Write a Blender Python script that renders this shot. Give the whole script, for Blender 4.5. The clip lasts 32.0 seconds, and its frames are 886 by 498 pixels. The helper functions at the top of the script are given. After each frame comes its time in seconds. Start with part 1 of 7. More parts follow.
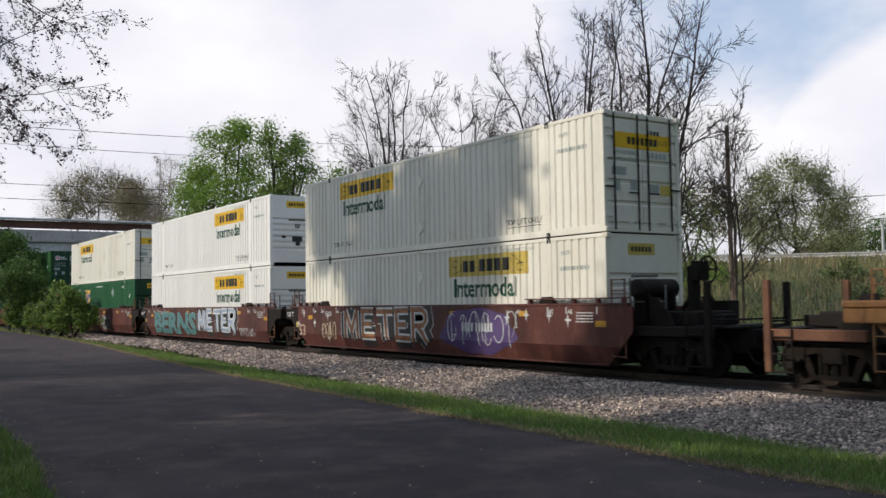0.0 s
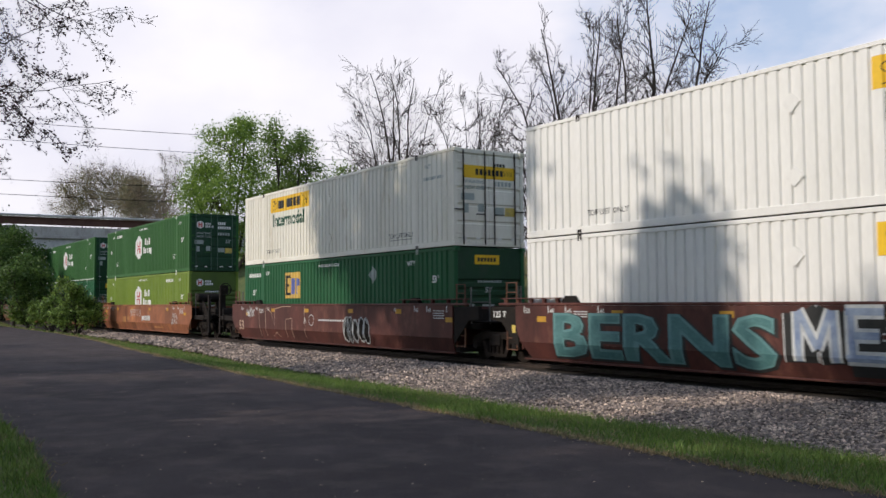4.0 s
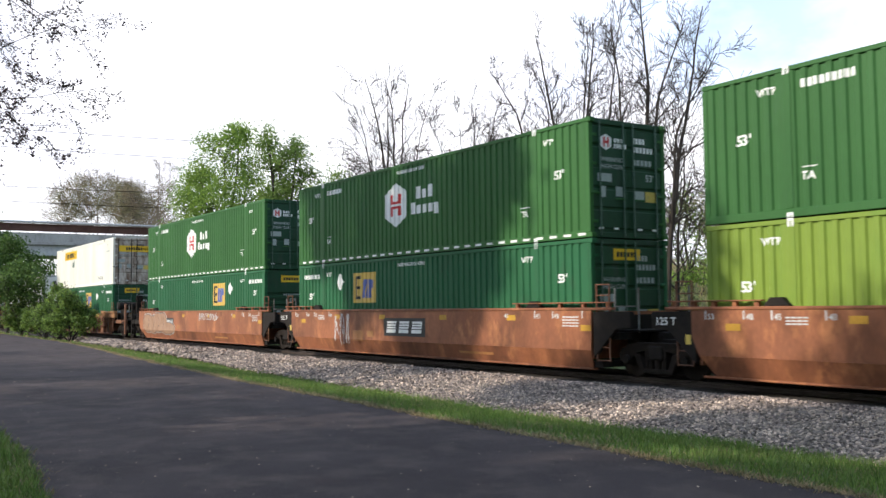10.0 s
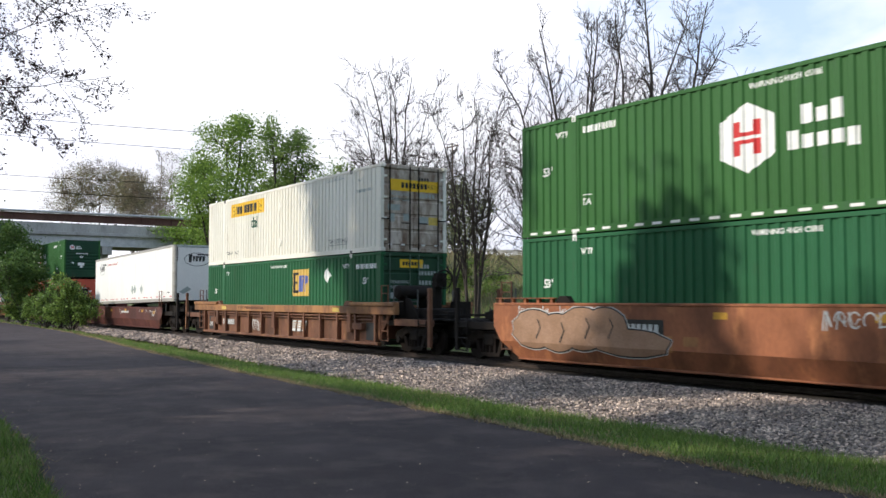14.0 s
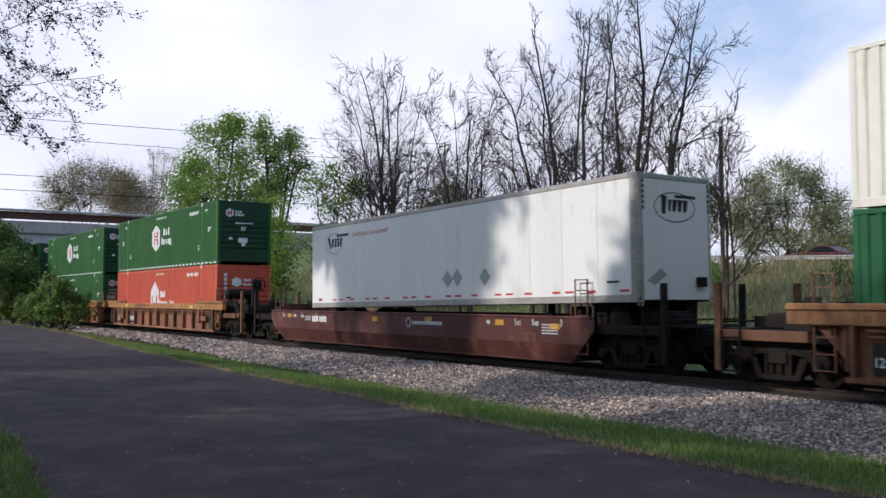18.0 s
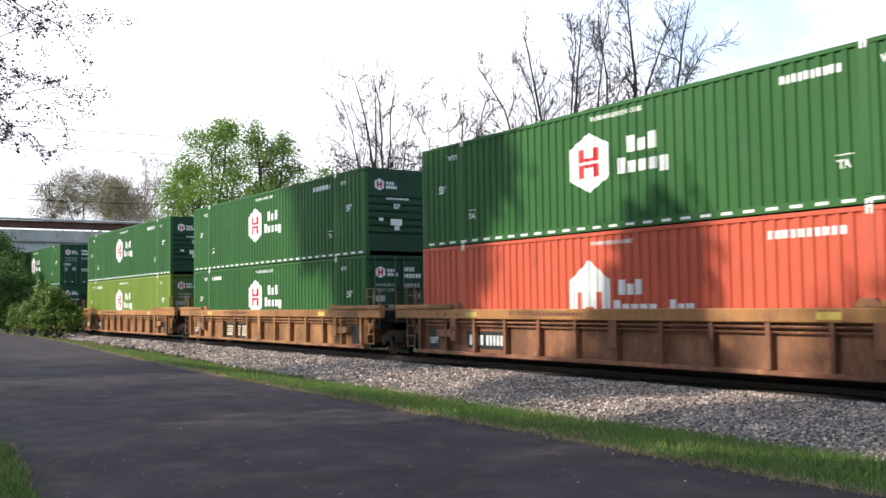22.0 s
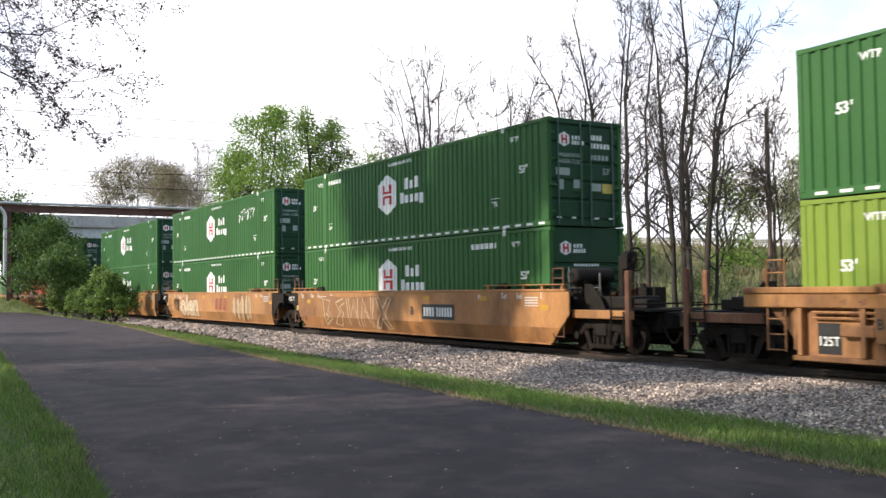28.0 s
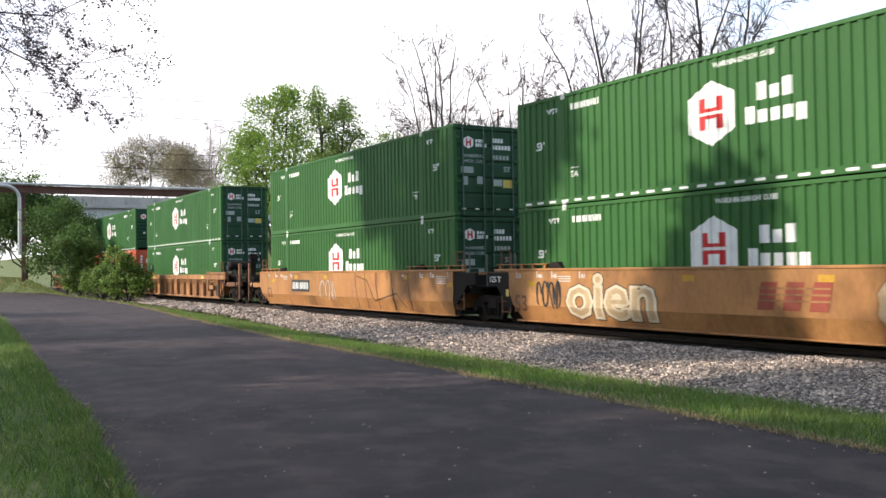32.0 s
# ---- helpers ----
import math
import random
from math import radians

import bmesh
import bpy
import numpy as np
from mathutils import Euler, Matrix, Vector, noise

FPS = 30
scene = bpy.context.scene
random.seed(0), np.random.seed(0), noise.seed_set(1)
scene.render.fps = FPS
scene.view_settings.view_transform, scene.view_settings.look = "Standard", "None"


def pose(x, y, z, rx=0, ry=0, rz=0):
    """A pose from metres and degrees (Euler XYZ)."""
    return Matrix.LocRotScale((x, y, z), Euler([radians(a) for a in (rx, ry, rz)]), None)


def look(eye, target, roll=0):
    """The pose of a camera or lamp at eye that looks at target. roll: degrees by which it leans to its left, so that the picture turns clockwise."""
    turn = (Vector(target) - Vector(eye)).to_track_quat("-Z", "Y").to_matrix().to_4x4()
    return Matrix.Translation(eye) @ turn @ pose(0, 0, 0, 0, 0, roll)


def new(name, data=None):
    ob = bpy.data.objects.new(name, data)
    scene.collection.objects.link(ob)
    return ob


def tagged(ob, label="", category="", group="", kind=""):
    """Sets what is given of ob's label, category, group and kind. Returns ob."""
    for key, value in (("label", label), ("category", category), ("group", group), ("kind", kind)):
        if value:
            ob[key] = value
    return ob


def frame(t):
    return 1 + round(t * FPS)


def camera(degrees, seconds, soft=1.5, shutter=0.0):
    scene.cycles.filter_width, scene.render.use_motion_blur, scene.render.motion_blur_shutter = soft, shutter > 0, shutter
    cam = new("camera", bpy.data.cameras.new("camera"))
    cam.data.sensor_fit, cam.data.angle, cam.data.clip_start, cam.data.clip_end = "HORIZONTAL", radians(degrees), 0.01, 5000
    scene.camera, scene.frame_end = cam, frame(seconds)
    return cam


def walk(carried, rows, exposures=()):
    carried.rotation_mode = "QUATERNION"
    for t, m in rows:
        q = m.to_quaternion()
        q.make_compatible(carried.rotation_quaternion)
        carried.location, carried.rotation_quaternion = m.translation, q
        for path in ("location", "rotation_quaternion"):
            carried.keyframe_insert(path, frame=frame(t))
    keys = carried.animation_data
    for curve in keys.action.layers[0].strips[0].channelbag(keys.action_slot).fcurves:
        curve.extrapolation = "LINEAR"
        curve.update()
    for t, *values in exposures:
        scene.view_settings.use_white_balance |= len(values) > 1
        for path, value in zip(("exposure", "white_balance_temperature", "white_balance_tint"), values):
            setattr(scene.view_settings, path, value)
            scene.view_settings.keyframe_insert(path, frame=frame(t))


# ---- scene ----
import functools
import itertools

cam = camera(50.5, 32.0, soft=1.5, shutter=0.22)
EYE = (0.0, 0.0, 1.674)
PATH = (
    (0.0, 93.24, 0.82, 56.32), (0.5, 93.27, 1.07, 56.36), (1.0, 93.25, 1.09, 56.43), (1.5, 93.14, 0.99, 56.44),
    (2.0, 93.12, 0.84, 56.47), (2.5, 93.08, 0.59, 56.46), (3.0, 93.09, 0.48, 56.50), (3.5, 93.07, 0.50, 56.58),
    (4.5, 93.28, 0.46, 56.48), (5.5, 93.53, 0.41, 56.34), (6.0, 93.78, 0.43, 56.24), (6.5, 93.85, 0.40, 56.30), (7.0, 93.78, 0.31, 56.30),
    (7.5, 93.47, 0.01, 56.18), (8.0, 93.18, 0.44, 56.35), (8.5, 93.16, 0.79, 56.29), (9.0, 93.30, 0.95, 56.20),
    (9.5, 93.39, 0.89, 56.21), (10.0, 93.48, 0.67, 56.24), (10.5, 93.52, 0.67, 56.32), (11.0, 93.50, 0.62, 56.38),
    (11.5, 93.44, 0.29, 56.41), (12.0, 93.38, 0.23, 56.30), (12.5, 93.39, 0.22, 56.21), (13.0, 93.36, 0.27, 56.25),
    (13.5, 93.25, 0.31, 56.24), (14.0, 93.10, 0.01, 56.29), (14.5, 93.07, 0.13, 56.21), (15.5, 93.10, 0.02, 56.0), (16.5, 93.13, -0.09, 55.78),
    (17.0, 93.11, -0.33, 55.82), (17.5, 93.09, -0.12, 55.86), (18.0, 93.06, 0.03, 55.83), (18.5, 93.00, -0.12, 55.73),
    (19.0, 92.94, -0.12, 55.67), (19.5, 92.88, -0.11, 55.65), (20.0, 92.84, 0.03, 55.63), (20.5, 92.85, 0.11, 55.59),
    (21.0, 92.98, 0.47, 55.55), (21.5, 93.15, 0.51, 55.51), (22.0, 93.23, 0.82, 55.52), (22.5, 93.30, 0.00, 55.45),
    (23.0, 93.87, -0.47, 56.47), (23.5, 93.48, -0.51, 57.83), (24.0, 92.83, -0.56, 58.17), (24.5, 92.84, -0.75, 57.63),
    (25.0, 92.86, -0.08, 57.21), (25.5, 92.58, 0.57, 57.71), (26.0, 92.35, 0.59, 58.34), (26.5, 92.27, 0.75, 58.74), (27.5, 92.33, 0.77, 58.55),
    (28.5, 92.37, 0.79, 58.40), (29.0, 92.40, 1.16, 58.45), (29.5, 92.38, 1.32, 58.32), (30.0, 92.18, 1.10, 58.26),
    (30.5, 91.85, 1.03, 58.50), (31.0, 91.44, 1.08, 59.00), (31.5, 91.14, 0.96, 59.45), (32.0, 91.11, 0.91, 59.23),
)
EXPOSURES = ((0, -0.7, 6500, 11.0), (3, -0.76, 6500, 14.0), (5.5, -0.45, 6417, 11.5), (7, -0.25, 6417, 10.7), (8.5, 0.1, 6442, 10.2), (12, 0.03, 6395, 10.0), (13, -0.05, 6377, 10.0), (14, -0.22, 6359, 10.0), (14.5, -0.3, 6350, 10.0), (17, -0.5, 6050, 12.0), (18, -0.62, 5980, 14.0), (19, -0.78, 6020, 14.0), (20, -0.5, 6067, 11.3), (21, 0.05, 6300, 10.0), (23, 0.18, 6400, 10.0), (26, 0.22, 6500, 11.0), (29, 0.2, 6650, 11.0), (32, 0.28, 6700, 11.0))
walk(cam, [(t, pose(*EYE, rx, ry, rz)) for t, rx, ry, rz in PATH], EXPOSURES)

# ---- world and sun ----
SUN_EL, SUN_X, SUN_Y = radians(30), -0.30, -0.95
world = bpy.data.worlds.new("sky")
scene.world = world
world.use_nodes = True


def make_sky():
    nt = world.node_tree
    n, l = nt.nodes, nt.links
    bg = n["Background"]
    sky = n.new("ShaderNodeTexSky")
    sky.sky_type, sky.sun_disc = "NISHITA", False
    sky.sun_elevation = SUN_EL
    sky.sun_rotation = math.atan2(SUN_X, SUN_Y)
    sky.air_density, sky.dust_density = 1.3, 0.3
    tc = n.new("ShaderNodeTexCoord")
    mp = n.new("ShaderNodeMapping")
    mp.inputs["Scale"].default_value = (1.0, 1.0, 1.9)
    mp.inputs["Location"].default_value = (0.35, 0.1, 0.25)
    no = n.new("ShaderNodeTexNoise")
    no.inputs["Scale"].default_value, no.inputs["Detail"].default_value, no.inputs["Roughness"].default_value = 2.3, 9, 0.56
    ramp = n.new("ShaderNodeValToRGB")
    ramp.color_ramp.elements[0].position, ramp.color_ramp.elements[1].position = 0.36, 0.60
    ramp.color_ramp.elements[0].color = (0.34, 0.34, 0.34, 1)
    no2 = n.new("ShaderNodeTexNoise")
    no2.inputs["Scale"].default_value, no2.inputs["Detail"].default_value = 4.0, 6
    shade = n.new("ShaderNodeValToRGB")
    shade.color_ramp.elements[0].position, shade.color_ramp.elements[1].position = 0.3, 0.65
    shade.color_ramp.elements[0].color, shade.color_ramp.elements[1].color = (11.8, 11.9, 13.4, 1), (14.6, 14.5, 15.0, 1)
    mix = n.new("ShaderNodeMix")
    mix.data_type = "RGBA"
    l.new(tc.outputs["Generated"], mp.inputs["Vector"])
    l.new(mp.outputs["Vector"], no.inputs["Vector"])
    l.new(mp.outputs["Vector"], no2.inputs["Vector"])
    l.new(no2.outputs["Fac"], shade.inputs["Fac"])
    sep = n.new("ShaderNodeSeparateXYZ")
    l.new(tc.outputs["Generated"], sep.inputs["Vector"])
    thin = n.new("ShaderNodeMapRange")
    thin.inputs["From Min"].default_value, thin.inputs["From Max"].default_value = 0.32, 0.62
    thin.inputs["To Min"].default_value, thin.inputs["To Max"].default_value = 0.10, -0.20
    l.new(sep.outputs["Z"], thin.inputs["Value"])
    cover = n.new("ShaderNodeMath")
    l.new(no.outputs["Fac"], cover.inputs[0])
    l.new(thin.outputs["Result"], cover.inputs[1])
    # open blue sky to the east, with one bright cumulus in it
    east = n.new("ShaderNodeMapRange")
    east.inputs["From Min"].default_value, east.inputs["From Max"].default_value = -0.68, -0.56
    east.inputs["To Min"].default_value, east.inputs["To Max"].default_value = 0.08, -0.24
    l.new(sep.outputs["X"], east.inputs["Value"])
    dot = n.new("ShaderNodeVectorMath")
    dot.operation = "DOT_PRODUCT"
    dot.inputs[1].default_value = (-0.46, 0.882, 0.10)
    l.new(tc.outputs["Generated"], dot.inputs[0])
    heap = n.new("ShaderNodeMapRange")
    heap.inputs["From Min"].default_value, heap.inputs["From Max"].default_value = 0.985, 0.994
    heap.inputs["To Min"].default_value, heap.inputs["To Max"].default_value = 0.0, 0.42
    l.new(dot.outputs["Value"], heap.inputs["Value"])
    c1, c2 = n.new("ShaderNodeMath"), n.new("ShaderNodeMath")
    l.new(cover.outputs["Value"], c1.inputs[0])
    l.new(east.outputs["Result"], c1.inputs[1])
    l.new(c1.outputs["Value"], c2.inputs[0])
    l.new(heap.outputs["Result"], c2.inputs[1])
    puff = n.new("ShaderNodeMath")
    puff.operation = "MULTIPLY_ADD"
    puff.inputs[1].default_value = 0.5
    l.new(no2.outputs["Fac"], puff.inputs[0])
    l.new(c2.outputs["Value"], puff.inputs[2])
    cover = n.new("ShaderNodeMath")
    cover.inputs[1].default_value = -0.25
    l.new(puff.outputs["Value"], cover.inputs[0])
    l.new(cover.outputs["Value"], ramp.inputs["Fac"])
    l.new(ramp.outputs["Color"], mix.inputs["Factor"])
    haze = n.new("ShaderNodeMix")
    haze.data_type = "RGBA"
    haze.inputs["Factor"].default_value = 0.55
    haze.inputs["B"].default_value = (4.6, 8.6, 14.5, 1)
    l.new(sky.outputs["Color"], haze.inputs["A"])
    l.new(haze.outputs["Result"], mix.inputs["A"])
    l.new(shade.outputs["Color"], mix.inputs["B"])
    l.new(mix.outputs["Result"], bg.inputs["Color"])
    bg.inputs["Strength"].default_value = 0.11


make_sky()
sun = new("sun", bpy.data.lights.new("sun", "SUN"))
sun.data.energy, sun.data.angle, sun.data.color = 5.0, radians(0.7), (1.0, 0.92, 0.79)
sun.matrix_world = look((SUN_X * 50, SUN_Y * 50, 50 * math.tan(SUN_EL)), (0, 0, 0))


# ---- materials ----
MATS = {}


def noise_node(nt, vec, scale, detail=4, rough=0.55):
    no = nt.nodes.new("ShaderNodeTexNoise")
    no.inputs["Scale"].default_value, no.inputs["Detail"].default_value, no.inputs["Roughness"].default_value = scale, detail, rough
    nt.links.new(vec, no.inputs["Vector"])
    return no.outputs["Fac"]


def ramp_node(nt, fac, stops):
    r = nt.nodes.new("ShaderNodeValToRGB")
    els = r.color_ramp.elements
    while len(els) < len(stops):
        els.new(0.5)
    for e, (p, c) in zip(els, stops):
        e.position, e.color = p, (*c, 1) if len(c) == 3 else c
    nt.links.new(fac, r.inputs["Fac"])
    return r.outputs["Color"]


def mix_node(nt, fac, a, b, blend="MIX"):
    m = nt.nodes.new("ShaderNodeMix")
    m.data_type, m.blend_type = "RGBA", blend
    for sock, v in ((m.inputs["Factor"], fac), (m.inputs["A"], a), (m.inputs["B"], b)):
        if hasattr(v, "is_linked"):
            nt.links.new(v, sock)
        elif isinstance(v, (int, float)):
            sock.default_value = v
        else:
            sock.default_value = (*v, 1)
    return m.outputs["Result"]


def mat(name, col, col2=None, rough=0.6, metal=0.0, scale=2.0, fine=40.0, bump=0.0, dirt=None, dirt_amt=0.5, streak=1.0, vary=0.12, translucent=0.0, island=0, grime=0.0):
    """A surface with large stains, fine grain and a little relief. col2: what the large variation turns to; dirt: a third colour in patches."""
    if name in MATS:
        return MATS[name]
    m = bpy.data.materials.new(name)
    m.use_nodes = True
    nt = m.node_tree
    bs = nt.nodes["Principled BSDF"]
    tc = nt.nodes.new("ShaderNodeTexCoord")
    mp = nt.nodes.new("ShaderNodeMapping")
    mp.inputs["Scale"].default_value = (1, 1, 1 / streak)
    info = nt.nodes.new("ShaderNodeObjectInfo")
    add = nt.nodes.new("ShaderNodeVectorMath")
    add.operation = "MULTIPLY_ADD"
    nt.links.new(tc.outputs["Object"], mp.inputs["Vector"])
    comb = nt.nodes.new("ShaderNodeCombineXYZ")
    for k in "XYZ":
        nt.links.new(info.outputs["Random"], comb.inputs[k])
    nt.links.new(comb.outputs["Vector"], add.inputs[0])
    add.inputs[1].default_value = (37, 17, 5)
    nt.links.new(mp.outputs["Vector"], add.inputs[2])
    vec = add.outputs["Vector"]
    big = noise_node(nt, vec, scale)
    small = noise_node(nt, vec, fine, 3)
    c = mix_node(nt, ramp_node(nt, big, ((0.35, (0, 0, 0)), (0.68, (1, 1, 1)))), col, col2 or tuple(x * 0.8 for x in col))
    if dirt:
        d = noise_node(nt, vec, scale * 2.7, 7, 0.66)
        c = mix_node(nt, ramp_node(nt, d, ((0.62 - 0.3 * dirt_amt, (0, 0, 0)), (0.80 - 0.25 * dirt_amt, (1, 1, 1)))), c, dirt)
    g = ramp_node(nt, small, ((0.3, (1 - vary,) * 3), (0.7, (1 + vary,) * 3)))
    c = mix_node(nt, 1.0, c, g, "MULTIPLY")
    if grime:
        gm = noise_node(nt, vec, scale * 0.75, 6, 0.62)
        c = mix_node(nt, 1.0, c, ramp_node(nt, gm, ((0.36, (1 - grime,) * 3), (0.50, (1, 1, 1)), (0.66, (1 + grime * 0.7, 1 + grime * 0.62, 1 + grime * 0.5)))), "MULTIPLY")
    if island:
        geo = nt.nodes.new("ShaderNodeNewGeometry")
        c = mix_node(nt, 1.0, c, ramp_node(nt, geo.outputs["Random Per Island"], ((0.0, (0.45, 0.5, 0.42)), (0.5, (1, 1, 1)), (1.0, (1.6, 1.45, 1.3))) if island < 2 else ((0.0, (0.24, 0.22, 0.22)), (0.45, (0.8, 0.8, 0.82)), (0.8, (1.25, 1.18, 1.08)), (1.0, (2.3, 2.15, 1.95)))), "MULTIPLY")
    nt.links.new(c, bs.inputs["Base Color"])
    bs.inputs["Metallic"].default_value = metal
    bs.inputs["Specular IOR Level"].default_value = 0.3
    rr = nt.nodes.new("ShaderNodeMapRange")
    rr.inputs["To Min"].default_value, rr.inputs["To Max"].default_value = max(0.02, rough - 0.12), min(1, rough + 0.12)
    nt.links.new(big, rr.inputs["Value"])
    nt.links.new(rr.outputs["Result"], bs.inputs["Roughness"])
    if bump:
        b = nt.nodes.new("ShaderNodeBump")
        b.inputs["Strength"].default_value, b.inputs["Distance"].default_value = bump, 0.02
        nt.links.new(small, b.inputs["Height"])
        nt.links.new(b.outputs["Normal"], bs.inputs["Normal"])
    if translucent:
        tr = nt.nodes.new("ShaderNodeBsdfTranslucent")
        nt.links.new(c, tr.inputs["Color"])
        mx = nt.nodes.new("ShaderNodeMixShader")
        mx.inputs["Fac"].default_value = translucent
        nt.links.new(bs.outputs["BSDF"], mx.inputs[1])
        nt.links.new(tr.outputs["BSDF"], mx.inputs[2])
        nt.links.new(mx.outputs["Shader"], nt.nodes["Material Output"].inputs["Surface"])
    MATS[name] = m
    return m


GREEN = mat("green_paint", (0.029, 0.116, 0.025), (0.023, 0.096, 0.021), 0.62, scale=0.5, fine=18, dirt=(0.035, 0.10, 0.04), dirt_amt=0.1, streak=3, vary=0.06)
TEAL = mat("dark_green_paint", (0.014, 0.105, 0.040), (0.012, 0.088, 0.032), 0.62, scale=0.5, fine=18, dirt=(0.03, 0.075, 0.035), dirt_amt=0.1, streak=3, vary=0.06)
# end paints: the side colours darkened to put in shade, plus some grime
DOORG_SHADE = mat("grimy_shaded_green_paint", (0.012, 0.058, 0.024), (0.011, 0.044, 0.022), 0.6, scale=0.8, fine=16, dirt=(0.028, 0.050, 0.034), dirt_amt=0.3, streak=3, vary=0.08)
LIMED_SHADE = mat("grimy_shaded_lime_paint", (0.085, 0.140, 0.025), (0.070, 0.115, 0.022), 0.55, scale=0.8, fine=15, dirt=(0.07, 0.11, 0.03), dirt_amt=0.3, streak=4, vary=0.08)
LIME = mat("lime_paint", (0.185, 0.265, 0.034), (0.155, 0.23, 0.032), 0.5, scale=0.6, fine=15, dirt=(0.12, 0.22, 0.03), dirt_amt=0.25, streak=4, vary=0.06)
RED = mat("faded_red_paint", (0.56, 0.105, 0.055), (0.50, 0.085, 0.045), 0.5, scale=0.6, fine=15, dirt=(0.38, 0.08, 0.05), dirt_amt=0.2, streak=4, vary=0.06)
CREAM = mat("cream_paint", (0.78, 0.755, 0.67), (0.70, 0.665, 0.57), 0.45, scale=0.7, fine=22, dirt=(0.45, 0.36, 0.24), dirt_amt=0.06, streak=5, vary=0.05, grime=0.07)
STAINED = mat("stained_cream_paint", (0.56, 0.49, 0.42), (0.42, 0.35, 0.28), 0.55, scale=1.0, fine=22, dirt=(0.17, 0.11, 0.075), dirt_amt=0.7, streak=2.5, vary=0.08)
WHITEP = mat("white_paint", (0.80, 0.79, 0.76), (0.74, 0.73, 0.70), 0.42, scale=0.7, fine=22, dirt=(0.5, 0.47, 0.42), dirt_amt=0.02, streak=5, vary=0.04)
MAROON = mat("maroon_car_paint", (0.092, 0.028, 0.022), (0.066, 0.022, 0.018), 0.6, scale=0.8, fine=14, dirt=(0.15, 0.060, 0.042), dirt_amt=0.3, streak=2, vary=0.12, bump=0.1, grime=0.38)
ORANGE = mat("rusty_orange_car_paint", (0.25, 0.092, 0.042), (0.19, 0.070, 0.035), 0.6, scale=0.7, fine=14, dirt=(0.42, 0.17, 0.07), dirt_amt=0.3, streak=2, vary=0.12, bump=0.1, grime=0.42)
AMBER = mat("amber_car_paint", (0.37, 0.180, 0.064), (0.30, 0.135, 0.050), 0.6, scale=0.6, fine=14, dirt=(0.22, 0.10, 0.05), dirt_amt=0.3, streak=2.5, vary=0.12, bump=0.1, grime=0.36)
TAN = mat("rusty_yellow_car_paint", (0.345, 0.172, 0.068), (0.235, 0.108, 0.047), 0.62, scale=0.8, fine=14, dirt=(0.16, 0.075, 0.042), dirt_amt=0.5, streak=2.5, vary=0.15, bump=0.12, grime=0.4)
RUSTY = mat("rust_brown_car_paint", (0.225, 0.100, 0.052), (0.165, 0.070, 0.042), 0.65, scale=0.8, fine=14, dirt=(0.33, 0.16, 0.07), dirt_amt=0.3, streak=2.5, vary=0.15, bump=0.12, grime=0.42)
BROWN = mat("brown_car_paint", (0.165, 0.072, 0.040), (0.115, 0.052, 0.032), 0.65, scale=0.8, fine=14, dirt=(0.26, 0.13, 0.06), dirt_amt=0.3, streak=2.5, vary=0.15, bump=0.12, grime=0.42)
BLACK = mat("grimy_black_steel", (0.014, 0.012, 0.011), (0.024, 0.019, 0.016), 0.75, scale=4, fine=30, bump=0.15)
STEEL = mat("worn_wheel_steel", (0.021, 0.015, 0.012), (0.013, 0.010, 0.008), 0.75, 0.05, scale=5, fine=40, bump=0.1)
for dull in (BLACK, STEEL):
    dull.node_tree.nodes["Principled BSDF"].inputs["Specular IOR Level"].default_value = 0.12
RAIL = mat("rail_steel", (0.060, 0.044, 0.036), (0.042, 0.030, 0.025), 0.55, 0.3, scale=6, fine=60)
WHITE = mat("white_decal", (0.80, 0.80, 0.78), (0.70, 0.70, 0.68), 0.5, scale=3, fine=30, vary=0.05)
GREY = mat("grey_decal", (0.36, 0.40, 0.38), (0.28, 0.32, 0.30), 0.5, scale=3, fine=30)
STEELG = mat("dirty_grey_paint", (0.17, 0.17, 0.16), (0.11, 0.10, 0.095), 0.65, scale=4, fine=30)
YELLOW = mat("yellow_decal", (0.80, 0.50, 0.025), (0.72, 0.43, 0.02), 0.45, scale=2, fine=20, vary=0.05)
OCHRE = mat("dull_ochre_decal", (0.66, 0.43, 0.09), (0.58, 0.39, 0.11), 0.5, scale=2, fine=20, vary=0.06)
PLATE = mat("dull_yellow_plate", (0.50, 0.27, 0.03), (0.40, 0.22, 0.03), 0.6, scale=4, fine=20)
YELLOW2 = mat("faded_yellow_decal", (0.62, 0.46, 0.10), (0.52, 0.38, 0.09), 0.5, scale=2, fine=12, dirt=(0.35, 0.3, 0.15), dirt_amt=0.35, vary=0.1)
INK = mat("dark_decal", (0.018, 0.02, 0.02), (0.03, 0.03, 0.03), 0.5, scale=3, fine=30)
INKG = mat("dark_green_decal", (0.015, 0.085, 0.05), (0.015, 0.07, 0.04), 0.5, scale=3, fine=30)
BLUE = mat("blue_decal", (0.12, 0.16, 0.42), (0.10, 0.13, 0.36), 0.5, scale=3, fine=30)
REDD = mat("red_decal", (0.55, 0.035, 0.035), (0.48, 0.03, 0.03), 0.5, scale=3, fine=30)
PURPLE = mat("purple_spray_paint", (0.10, 0.06, 0.17), (0.06, 0.04, 0.12), 0.6, scale=1.5, fine=20)
AQUA = mat("aqua_spray_paint", (0.13, 0.27, 0.27), (0.08, 0.19, 0.20), 0.6, scale=2, fine=20)
TEALS = mat("teal_spray_paint", (0.055, 0.150, 0.155), (0.09, 0.21, 0.21), 0.6, scale=2.5, fine=20)
PEACH = mat("peach_spray_paint", (0.55, 0.42, 0.32), (0.40, 0.26, 0.18), 0.6, scale=2, fine=20)
